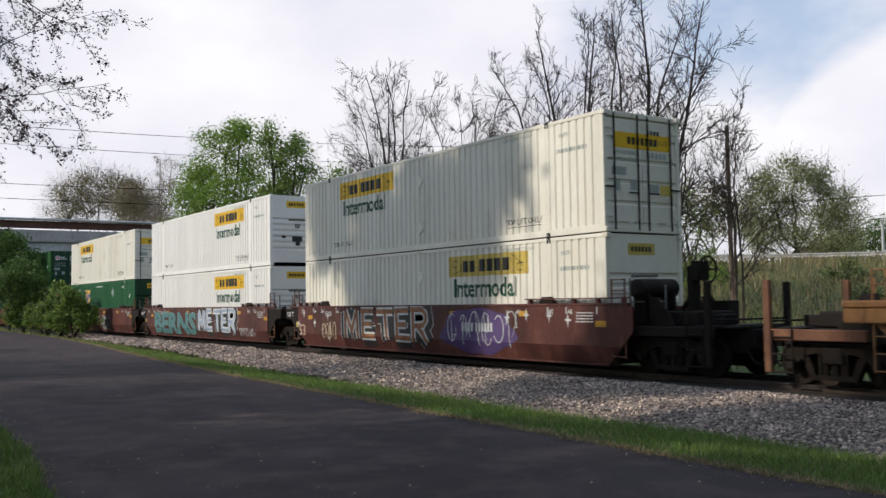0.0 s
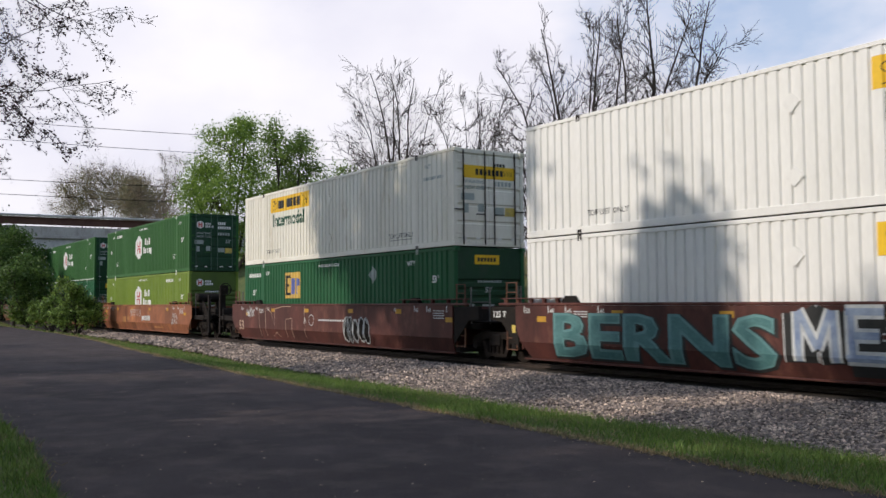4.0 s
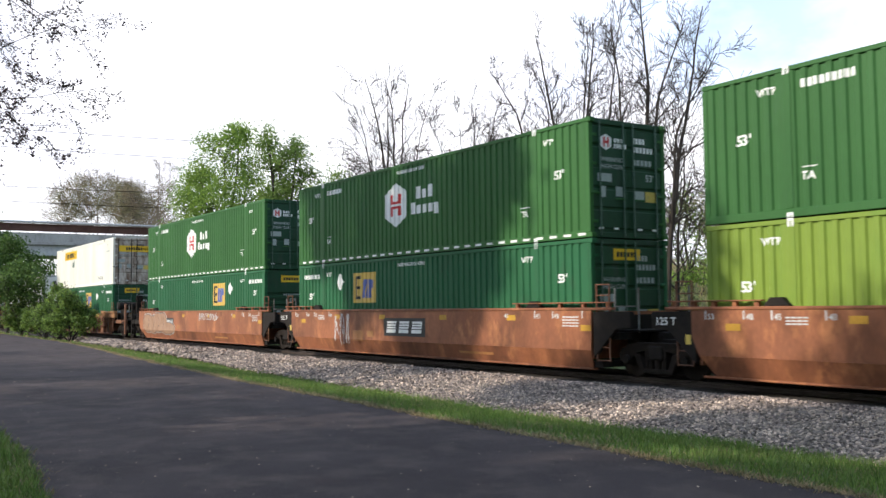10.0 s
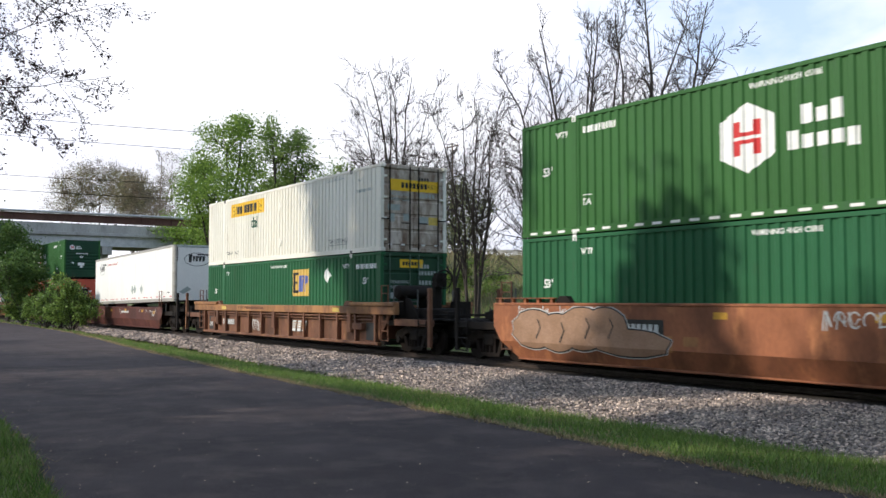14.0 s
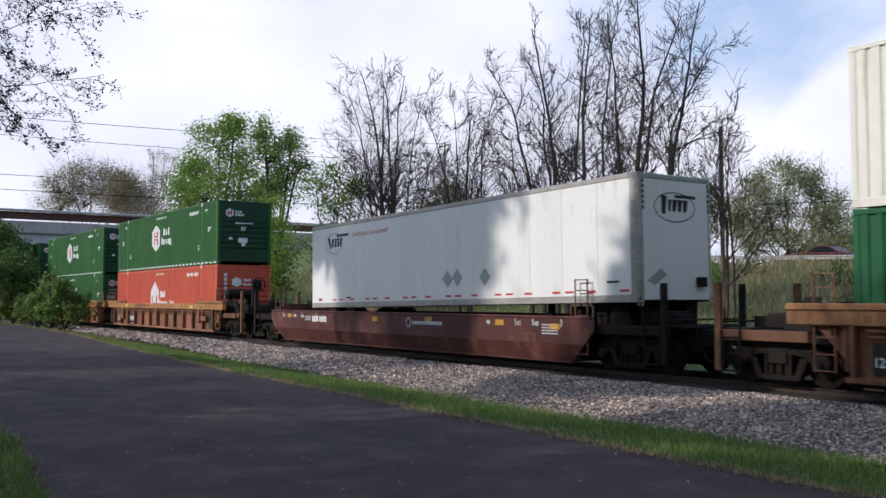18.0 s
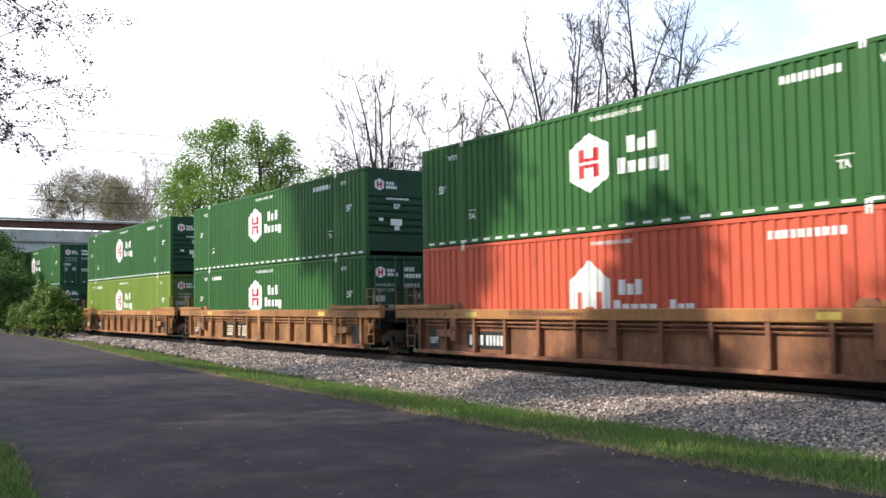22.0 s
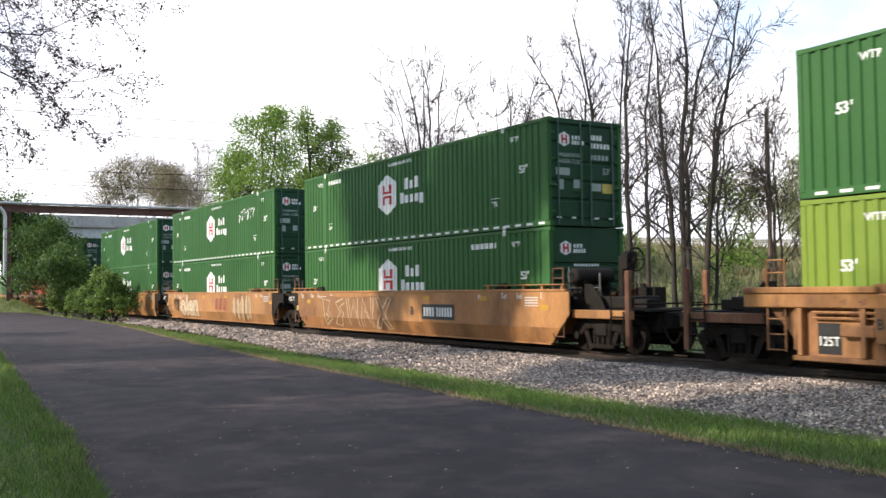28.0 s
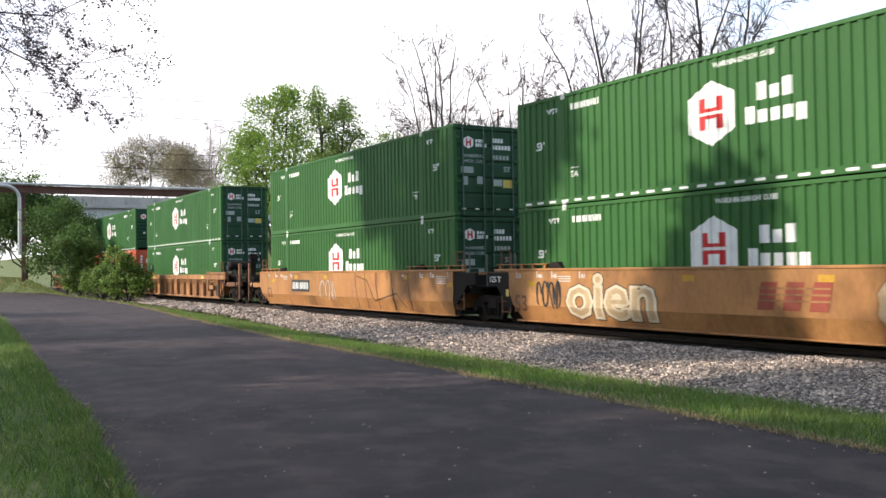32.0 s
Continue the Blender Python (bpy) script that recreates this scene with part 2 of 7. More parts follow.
BLUEG = mat("washed_blue_spray_paint", (0.34, 0.40, 0.50), (0.20, 0.26, 0.40), 0.6, scale=4, fine=20)
WASH = mat("browned_amber_spray_paint", (0.25, 0.122, 0.052), (0.21, 0.10, 0.045), 0.6, scale=1.5, fine=20)
CHALK = mat("chalky_tan_spray_paint", (0.46, 0.335, 0.20), (0.37, 0.26, 0.15), 0.6, scale=2, fine=20)
FADED = mat("faded_red_lettering", (0.27, 0.055, 0.035), (0.22, 0.055, 0.035), 0.6, scale=2, fine=20)
PEACHD = mat("faded_pink_spray_paint", (0.34, 0.21, 0.14), (0.26, 0.15, 0.09), 0.6, scale=1.5, fine=20)
SILVER = mat("pale_spray_paint", (0.62, 0.63, 0.62), (0.45, 0.47, 0.47), 0.6, scale=2, fine=20)
RUSTO = mat("mottled_orange_spray_paint", (0.38, 0.18, 0.07), (0.15, 0.06, 0.045), 0.6, scale=7, fine=25)
BONE = mat("bone_spray_paint", (0.62, 0.52, 0.38), (0.5, 0.40, 0.27), 0.6, scale=2, fine=20)


# ---- building helpers ----
def box(bm, x0, x1, y0, y1, z0, z1):
    v = [bm.verts.new((x, y, z)) for z in (z0, z1) for x, y in ((x0, y0), (x1, y0), (x1, y1), (x0, y1))]
    for f in ((0, 3, 2, 1), (4, 5, 6, 7), (0, 1, 5, 4), (1, 2, 6, 5), (2, 3, 7, 6), (3, 0, 4, 7)):
        bm.faces.new([v[i] for i in f])
    return bm


def rod(bm, p0, p1, r0, r1=None, n=8):
    r1 = r0 if r1 is None else r1
    p0, p1 = Vector(p0), Vector(p1)
    q = (p1 - p0).to_track_quat("Z", "Y")
    rings = []
    for p, r in ((p0, r0), (p1, r1)):
        rings.append([bm.verts.new(p + q @ Vector((r * math.cos(a), r * math.sin(a), 0))) for a in (i * 2 * math.pi / n for i in range(n))])
    for i in range(n):
        j = (i + 1) % n
        bm.faces.new((rings[0][i], rings[0][j], rings[1][j], rings[1][i]))
    bm.faces.new(rings[0][::-1]), bm.faces.new(rings[1])
    return bm


def slab(bm, pts, y0, y1):
    """A plate with the outline pts in x and z, from y0 (the side that faces -y) to y1."""
    a = [bm.verts.new((x, y0, z)) for x, z in pts]
    b = [bm.verts.new((x, y1, z)) for x, z in pts]
    n = len(pts)
    bm.faces.new(a), bm.faces.new(b[::-1])
    for i in range(n):
        j = (i + 1) % n
        bm.faces.new((a[j], a[i], b[i], b[j]))
    return bm


def slab_x(bm, pts, x0, x1):
    """The same with the outline in y and z, thick along x."""
    a = [bm.verts.new((x0, y, z)) for y, z in pts]
    b = [bm.verts.new((x1, y, z)) for y, z in pts]
    n = len(pts)
    bm.faces.new(a[::-1]), bm.faces.new(b)
    for i in range(n):
        j = (i + 1) % n
        bm.faces.new((a[i], a[j], b[j], b[i]))
    return bm


def bevel(bm, w=0.01):
    bmesh.ops.recalc_face_normals(bm, faces=bm.faces)
    bmesh.ops.bevel(bm, geom=list(bm.edges), offset=w, segments=1, affect="EDGES", clamp_overlap=True)
    return bm


SHARED = {}
SMALL = {"lettering", "number_marking", "small_print", "warning", "lift_mark", "size_mark", "stencil", "sign_lettering", "reflective_tape", "branchwork", "crown", "emblem_lettering", "slogan", "nose_emblem", "graffiti", "graffiti_outline", "graffiti_shade", "graffiti_fill", "sign_scroll", "emblem_line", "badge_emblem", "chord_tick"}


def shared(key, build, material, smooth=False):
    """The mesh that build(bm) makes, made once for each key."""
    k = (key, material.name)
    if k not in SHARED:
        bm = bmesh.new()
        build(bm)
        bmesh.ops.recalc_face_normals(bm, faces=bm.faces)
        me = bpy.data.meshes.new(key if isinstance(key, str) else key[0])
        bm.to_mesh(me)
        bm.free()
        me.materials.append(material)
        if smooth:
            me.shade_smooth()
        SHARED[k] = me
    return SHARED[k]


def part(name, mesh, parent, label="", m=None):
    ob = new(name, mesh)
    ob.parent = parent
    if m is not None:
        ob.matrix_basis = m
    if label:
        ob["label"] = label
    if name in SMALL:
        ob["kind"] = "stuff"
    return ob


def raw_mesh(name, verts, faces, material, smooth=False):
    me = bpy.data.meshes.new(name)
    me.from_pydata(verts, [], faces)
    me.materials.append(material)
    if smooth:
        me.shade_smooth()
    return me


def text_bm(bm, body, x, z, size, y=0.0, bold=0.0, width=1.0, shear=0.0):
    """Lettering that faces -y, its lower left corner at x, z."""
    key = ("text", body, size, bold, width, shear)
    if key not in SHARED:
        cu = bpy.data.curves.new("lettering", "FONT")
        cu.body, cu.size, cu.offset, cu.resolution_u, cu.shear = body, size, bold, 2, shear
        ob = bpy.data.objects.new("lettering", cu)
        scene.collection.objects.link(ob)
        dg = bpy.context.evaluated_depsgraph_get()
        me = bpy.data.meshes.new_from_object(ob.evaluated_get(dg))
        SHARED[key] = ([tuple(v.co) for v in me.vertices], [tuple(p.vertices) for p in me.polygons])
        bpy.data.objects.remove(ob)
        bpy.data.curves.remove(cu)
        bpy.data.meshes.remove(me)
    vs, fs = SHARED[key]
    made = [bm.verts.new((x + v[0] * width, y, z + v[1])) for v in vs]
    for f in fs:
        if len(set(f)) > 2:
            bm.faces.new([made[i] for i in f])
    return bm


def flat(bm, pts, y=0.0):
    bm.faces.new([bm.verts.new((x, y, z)) for x, z in pts])
    return bm


def rect(bm, x0, x1, z0, z1, y=0.0):
    return flat(bm, ((x0, z0), (x1, z0), (x1, z1), (x0, z1)), y)


def bars(bm, x0, x1, z0, z1, n, fill=0.72, y=0.0):
    w = (x1 - x0) / n
    for i in range(n):
        rect(bm, x0 + i * w, x0 + (i + fill) * w, z0, z1, y)
    return bm


def ribbon(bm, pts, w, y=0.0):
    """A sprayed line of width w through pts (x, z)."""
    left, right = [], []
    for i, (x, z) in enumerate(pts):
        a, b = pts[max(i - 1, 0)], pts[min(i + 1, len(pts) - 1)]
        dx, dz = b[0] - a[0], b[1] - a[1]
        d = math.hypot(dx, dz) or 1
        left.append(bm.verts.new((x - dz / d * w / 2, y, z + dx / d * w / 2)))
        right.append(bm.verts.new((x + dz / d * w / 2, y, z - dx / d * w / 2)))
    for i in range(len(pts) - 1):
        bm.faces.new((left[i], left[i + 1], right[i + 1], right[i]))
    return bm


# ---- ground, path, track ----
TRACK_Y = 16.6


def sstep(a, b, x):
    t = min(1.0, max(0.0, (x - a) / (b - a)))
    return t * t * (3 - 2 * t)


def far_edge(x):
    """The path's edge towards the track."""
    return float(np.interp(x, (-140, -110, -95, -84, -54, -45, -36, -27, -20, -12, -5, 30), (-8, 3.5, 9.2, 11.6, 11.0, 10.4, 9.4, 8.6, 8.05, 7.65, 7.35, 7.3)))


def near_edge(x):
    return float(np.interp(x, (-140, -110, -95, -84, -54, -39, -28, -21, -15, -11, -7, 0, 30), (-15, -3, 3.0, 5.4, 4.6, 3.75, 3.08, 2.56, 2.13, 1.92, 1.49, 0.88, 0.3)))


def road_z(x):
    """The height of the road on the bank behind the track."""
    return float(np.interp(x, (-200, -122, -46, 10, 60), (9.2, 8.7, 3.95, 2.2, 1.6)))


def ground_z(x, y):
    fe = far_edge(x)
    if y < fe:
        z = 0.0 + 0.12 * sstep(0, 6, near_edge(x) - y)
    elif y < 11.5:
        z = -0.38 * sstep(fe, max(11.5, fe + 0.5), y)
    else:
        z = -0.38
    z += 1.55 * sstep(68, 94, -x) * (1 - sstep(11.0, 14.0, y)) * sstep(0, 2.5, y - fe)
    if y > 19:
        z += 0.5 * sstep(20, 26, y) + (road_z(x) + 0.1) * sstep(30, 57, y) * (1 - 0.45 * sstep(72, 130, y))
    z += 0.05 * noise.noise((x * 0.35, y * 0.35, 0)) * sstep(0, 2, abs(y - 5) - 4) * (1 - sstep(11.2, 11.8, y) * (1 - sstep(20, 22, y)))
    return z


def grid_ground():
    xs = list(np.concatenate((np.linspace(-2500, -260, 12), np.linspace(-240, -70, 40), np.linspace(-68, 12, 161), np.linspace(14, 200, 30), np.linspace(300, 2500, 8))))
    ys = list(np.concatenate((np.linspace(-2500, -120, 10), np.linspace(-100, -4, 24), np.linspace(-3.5, 20, 95), np.linspace(21, 75, 55), np.linspace(80, 200, 12), np.linspace(300, 2500, 8))))
    verts = [(x, y, ground_z(x, y)) for x in xs for y in ys]
    n = len(ys)
    faces = [(i * n + j, (i + 1) * n + j, (i + 1) * n + j + 1, i * n + j + 1) for i in range(len(xs) - 1) for j in range(n - 1)]
    return verts, faces


SOIL = mat("grassy_soil", (0.055, 0.085, 0.022), (0.10, 0.115, 0.035), 0.9, scale=0.5, fine=9, dirt=(0.16, 0.135, 0.07), dirt_amt=0.3, vary=0.35, bump=0.6)
ASPHALT = mat("worn_asphalt", (0.041, 0.0300, 0.0324), (0.0295, 0.0224, 0.0243), 0.85, scale=0.6, fine=120, dirt=(0.068, 0.051, 0.048), dirt_amt=0.5, vary=0.4, bump=0.35)
ASPHALT.node_tree.nodes["Principled BSDF"].inputs["Specular IOR Level"].default_value = 0.2
GRAVEL = mat("grey_ballast_bed", (0.065, 0.060, 0.055), (0.045, 0.042, 0.038), 0.9, scale=2, fine=30, vary=0.5, bump=0.9)
STONE = mat("crushed_stone", (0.36, 0.300, 0.264), (0.235, 0.193, 0.174), 0.85, scale=1.2, fine=30, dirt=(0.17, 0.15, 0.13), dirt_amt=0.3, vary=0.25, island=2)
TIMBER = mat("creosoted_timber", (0.034, 0.026, 0.021), (0.048, 0.038, 0.030), 0.85, scale=3, fine=25, bump=0.5)

ground = tagged(new("ground", raw_mesh("ground", *grid_ground(), SOIL, True)), "rough spring grass and bare soil", "ground", kind="structure")


def strip(name, x_list, lo, hi, z_of, material, n=10):
    verts, faces = [], []
    for x in x_list:
        for j in range(n + 1):
            y = lo(x) + (hi(x) - lo(x)) * j / n
            verts.append((x, y, z_of(x, y)))
    for i in range(len(x_list) - 1):
        for j in range(n):
            a = i * (n + 1) + j
            faces.append((a, a + n + 1, a + n + 2, a + 1))
    return new(name, raw_mesh(name, verts, faces, material, True))


rng = random.Random(4)


def wobble(x, k):
    return 0.10 * noise.noise((x * 0.8, k, 0)) + 0.05 * noise.noise((x * 3.1, k, 4))


XS = [x * 0.5 for x in range(-270, 41)]
path = tagged(strip("pavement", XS, lambda x: near_edge(x) + wobble(x, 3), lambda x: far_edge(x) + wobble(x, 9), lambda x, y: ground_z(x, y) + 0.03, ASPHALT, 14),
              "dark worn asphalt path scattered with litter", "path", kind="structure")
BALLAST = ((11.3, -0.40), (12.6, -0.30), (14.2, -0.20), (15.2, -0.17), (18.0, -0.17), (19.6, -0.30), (21.2, -0.42))


def ballast_z(y):
    return float(np.interp(y, [p[0] for p in BALLAST], [p[1] for p in BALLAST]))


def ballast_toe(x):
    return float(np.interp(x, (-200, -64, -54, -40, -29, -20, -13, 0), (13.8, 13.8, 13.3, 12.9, 11.9, 11.5, 11.1, 11.2))) + 0.16 * noise.noise((x * 0.6, 2, 0)) + 0.1 * noise.noise((x * 2.2, 7, 0))


ballast = tagged(strip("ballast", XS, ballast_toe, lambda x: 21.2, lambda x, y: ballast_z(y) + 0.012 + 0.035 * noise.noise((x * 1.1, y * 1.1, 6)), GRAVEL, 24),
                 "grey crushed stone ballast bed under the track", "ballast", kind="structure")


def stones(name, count, x0, x1, size, seed):
    """Loose stones over a stretch of the bed, each a small jittered block."""
    r = np.random.RandomState(seed)
    base = np.array([(-1, -1, -.6), (1, -1, -.6), (1, 1, -.6), (-1, 1, -.6), (-.7, -.7, .7), (.7, -.7, .7), (.7, .7, .7), (-.7, .7, .7)])
    fc = np.array([(4, 5, 6, 7), (0, 1, 5, 4), (1, 2, 6, 5), (2, 3, 7, 6), (3, 0, 4, 7)])
    vs, fs = [], []
    k = 0
    for i in range(count):
        x = r.uniform(x0, x1)
        lo = ballast_toe(x) - abs(r.normal(0, 0.10))
        y = r.uniform(lo, 15.02)
        a, b, c = r.uniform(0, 6.28), r.uniform(-.6, .6), r.uniform(-.6, .6)
        s = size * r.uniform(0.6, 1.35)
        v = (base * r.uniform(0.7, 1.15, (8, 3))) * np.array((s * r.uniform(.8, 1.3), s, s * r.uniform(.6, .95)))
        ca, sa, cb, sb, cc, sc = math.cos(a), math.sin(a), math.cos(b), math.sin(b), math.cos(c), math.sin(c)
        rot = np.array(((ca, -sa, 0), (sa, ca, 0), (0, 0, 1))) @ np.array(((1, 0, 0), (0, cb, -sb), (0, sb, cb))) @ np.array(((cc, 0, sc), (0, 1, 0), (-sc, 0, cc)))
        v = v @ rot.T + (x, y, ballast_z(y) + 0.02 + s * r.uniform(0.0, 1.1) + 0.035 * noise.noise((x * 1.1, y * 1.1, 6)))
        vs.append(v)
        fs.append(fc + k)
        k += 8
    ob = new(name, raw_mesh(name, np.concatenate(vs).tolist(), np.concatenate(fs).tolist(), STONE))
    return tagged(ob, "grey crushed ballast stones beside the rails", "ballast stones", kind="stuff")


stones("ballast_stones", 58000, -19, -3, 0.024, 1)
stones("ballast_stones", 25000, -36, -19, 0.032, 2)
stones("ballast_stones", 9000, -66, -36, 0.055, 3)

# oily ballast whose dark colour also holds the shade beneath the train
OILY_SHADE = mat("oily_shaded_track_bed", (0.032, 0.028, 0.025), (0.05, 0.042, 0.036), 0.9, scale=2, fine=25, vary=0.5, bump=0.9)
tagged(strip("track_bed", XS, lambda x: 14.92 + 0.12 * noise.noise((x * 1.3, 3, 1)), lambda x: 18.1, lambda x, y: ballast_z(y) + 0.03 + 0.015 * noise.noise((x * 3, y * 3, 3)), OILY_SHADE, 10), "oil-stained ballast, darkened for the shade under the train", "ballast", kind="structure")
track = tagged(new("railway_track"), "single railway track on timber ties", "track", kind="structure")


def rail_bm(bm):
    for seg in range(12):
        x0 = -150 + seg * 16
        slab_x(bm, ((-.075, -.15), (.075, -.15), (.075, -.135), (.012, -.12), (.012, -.04), (.036, -.03), (.036, 0), (-.036, 0), (-.036, -.03), (-.012, -.04), (-.012, -.12), (-.075, -.135)), x0, x0 + 15.99)


for dy in (-0.7535, 0.7535):
    part("rail", shared("rail", rail_bm, RAIL), track, m=pose(0, TRACK_Y + dy, 0))
tie = shared("tie", lambda bm: bevel(box(bm, -.115, .115, -1.3, 1.3, -.33, -.152), 0.012), TIMBER)
for i in range(190):
    part("tie", tie, track, m=pose(-98 + i * 0.54 + rng.uniform(-.02, .02), TRACK_Y + rng.uniform(-.03, .03), 0, 0, 0, rng.uniform(-.6, .6)))


# ---- containers ----
GALVG = mat("dull_green_grey_rods", (0.10, 0.16, 0.12), (0.07, 0.12, 0.09), 0.55, 0.2, scale=3, fine=20)
L53, HW, H = 16.154, 1.295, 2.896


@functools.lru_cache(None)
def profile(kind):
    """Break points of the side's corrugation: (x, depth behind the outer face)."""
    pts = []
    outer, slope, inner, deep = {"deep": (0.105, 0.03, 0.105, 0.034), "groove": (0.165, 0.022, 0.062, 0.032)}[kind]
    pitch = outer + 2 * slope + inner
    for a, b in ((0.13, 1.94), (2.13, 14.02), (14.21, 16.02)):
        n = int((b - a) / pitch)
        pad = (b - a - n * pitch) / 2
        x = a + pad
        pts.append((a, 0.0))
        for _ in range(n):
            pts += [(x + outer / 2, 0.0), (x + outer / 2 + slope, deep), (x + outer / 2 + slope + inner, deep), (x + outer / 2 + 2 * slope + inner, 0.0)]
            x += pitch
        pts.append((b, 0.0))
    return tuple(pts)


def depth_at(kind, x):
    p = profile(kind)
    return float(np.interp(x, [a for a, _ in p], [b for _, b in p]))


def conform(bm, kind, proud=0.004):
    """Lay flat lettering into the corrugation of the near side."""
    if not bm.verts:
        return bm
    lo, hi = min(v.co.x for v in bm.verts), max(v.co.x for v in bm.verts)
    for x, _ in profile(kind):
        if lo < x < hi:
            bmesh.ops.bisect_plane(bm, geom=list(bm.verts) + list(bm.edges) + list(bm.faces), plane_co=(x, 0, 0), plane_no=(1, 0, 0), dist=1e-5)
    for v in bm.verts:
        v.co.y = -HW + 0.012 + depth_at(kind, v.co.x) - proud
    return bm


def side_bm(bm, kind, side):
    p = profile(kind)
    rows = [[bm.verts.new((x, side * (HW - 0.012 - d), z)) for x, d in p] for z in (0.16, 2.80)]
    for i in range(len(p) - 1):
        bm.faces.new((rows[0][i], rows[0][i + 1], rows[1][i + 1], rows[1][i]))


def hexagon(cx, cz, w, h):
    return ((cx - w / 2, cz - h * .27), (cx, cz - h / 2), (cx + w / 2, cz - h * .27), (cx + w / 2, cz + h * .27), (cx, cz + h / 2), (cx - w / 2, cz + h * .27))


def container_shell(thing, kind, paint, front, door_paint=None):
    """The box: rails, posts, castings, panels and both ends. front: 'door' or 'blank', the end that faces +x."""
    P = lambda n, k, b, mt=paint, label="": part(n, shared(k, b, mt), thing, label)
    for side in (-1, 1):
        P("side_panel", ("side_panel", kind, side), lambda bm: side_bm(bm, kind, side))
        y0, y1 = sorted((side * HW, side * (HW - 0.06)))
        P("bottom_rail", ("bottom_rail", side), lambda bm: bevel(box(bm, 0.12, L53 - 0.12, y0, y1, 0.0, 0.165), 0.008))
        P("top_rail", ("top_rail", side), lambda bm: bevel(box(bm, 0.12, L53 - 0.12, y0, y1, 2.795, H - 0.01), 0.008))
        for x0, x1 in ((1.945, 2.125), (14.025, 14.205)):
            P("lift_post", ("lift_post", side, x0), lambda bm: bevel(box(bm, x0, x1, y0 - 0.004 * (side < 0), y1 + 0.004 * (side > 0), 0.166, 2.794), 0.01))
        for x0 in (0.0, L53 - 0.125):
            P("corner_post", ("corner_post", side, x0), lambda bm: bevel(box(bm, x0, x0 + 0.125, min(y0, side * (HW - 0.13)), max(y1, side * (HW - 0.13)), 0.12, 2.776), 0.01))
            for z0 in (0.0, H - 0.118):
                P("corner_casting", ("corner_casting", side, x0, z0), lambda bm: bevel(box(bm, x0 - 0.003, x0 + 0.178, min(side * (HW + 0.003), side * (HW - 0.16)), max(side * (HW + 0.003), side * (HW - 0.16)), z0, z0 + 0.118), 0.012))
    P("roof", "roof", lambda bm: [box(bm, 0.05, L53 - 0.05, -HW + 0.05, HW - 0.05, H - 0.05, H - 0.025)] + [box(bm, 0.3 + i * 0.6, 0.55 + i * 0.6, -HW + 0.09, HW - 0.09, H - 0.025, H - 0.008) for i in range(26)])
    P("underframe", "underframe", lambda bm: [box(bm, 0.06, L53 - 0.06, -HW + 0.06, HW - 0.06, 0.10, 0.15)] + [box(bm, 0.3 + i * 0.5, 0.36 + i * 0.5, -HW + 0.06, HW - 0.06, 0.02, 0.10) for i in range(31)], BLACK)
    P("rear_wall", "rear_wall", lambda bm: box(bm, 0.02, 0.06, -HW + 0.12, HW - 0.12, 0.02, H - 0.02))
    xf = L53
    pale = paint in (CREAM, WHITEP)
    # green and lime ends, turned from the sun, take the paint with shade in it
    door_paint = door_paint or {GREEN: DOORG_SHADE, TEAL: DOORG_SHADE, LIME: LIMED_SHADE}.get(paint, paint)
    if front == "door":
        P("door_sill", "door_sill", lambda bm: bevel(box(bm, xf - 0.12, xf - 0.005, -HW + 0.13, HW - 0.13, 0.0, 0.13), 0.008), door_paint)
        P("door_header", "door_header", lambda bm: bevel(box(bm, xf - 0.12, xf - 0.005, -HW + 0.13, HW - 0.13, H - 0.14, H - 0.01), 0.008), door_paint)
        for s in (-1, 1):
            def leaf(bm):
                ya, yb = sorted((s * 0.008, s * (HW - 0.135)))
                zs, xx = [0.135], [0.05]
                for i in range(5):
                    z = 0.22 + i * 0.51
                    zs += [z, z + 0.03, z + 0.42, z + 0.45]
                    xx += [0.05, 0.018, 0.018, 0.05]
                zs.append(H - 0.145)
                xx.append(0.05)
                rows = [[bm.verts.new((xf - dx, y, z)) for y in (ya, yb)] for z, dx in zip(zs, xx)]
                back = [[bm.verts.new((xf - 0.075, y, z)) for y in (ya, yb)] for z in (zs[0], zs[-1])]
                for u, w in zip(rows, rows[1:]):
                    bm.faces.new((u[0], u[1], w[1], w[0]))
                bm.faces.new((back[0][1], back[0][0], back[1][0], back[1][1]))
                bm.faces.new([r_[0] for r_ in rows] + [back[1][0], back[0][0]])
                bm.faces.new([r_[1] for r_ in rows] + [back[1][1], back[0][1]])
                bm.faces.new((rows[0][0], rows[0][1], back[0][1], back[0][0]))
                bm.faces.new((rows[-1][0], rows[-1][1], back[1][1], back[1][0]))
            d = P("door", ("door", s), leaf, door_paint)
            for k, yy in enumerate((0.17, 0.95)):
                part("lock_rod", shared(("lock_rod", s, k), lambda bm: rod(bm, (xf + 0.012, s * yy, 0.05), (xf + 0.012, s * yy, H - 0.06), 0.021, n=8), BLACK if pale else GALVG), d)
                part("lock_handle", shared(("lock_handle", s, k), lambda bm: bevel(box(bm, xf + 0.03, xf + 0.05, min(s * yy, s * (yy + 0.34)), max(s * yy, s * (yy + 0.34)), 0.93 + 0.12 * k, 0.965 + 0.12 * k), 0.005), BLACK if pale else paint), d)
            for i in range(4):
                zz = 0.35 + i * 0.7
                part("hinge", shared(("hinge", s, i), lambda bm: bevel(box(bm, xf - 0.03, xf + 0.006, min(s * 1.04, s * 1.21), max(s * 1.04, s * 1.21), zz, zz + 0.07), 0.008), paint), d)
    else:
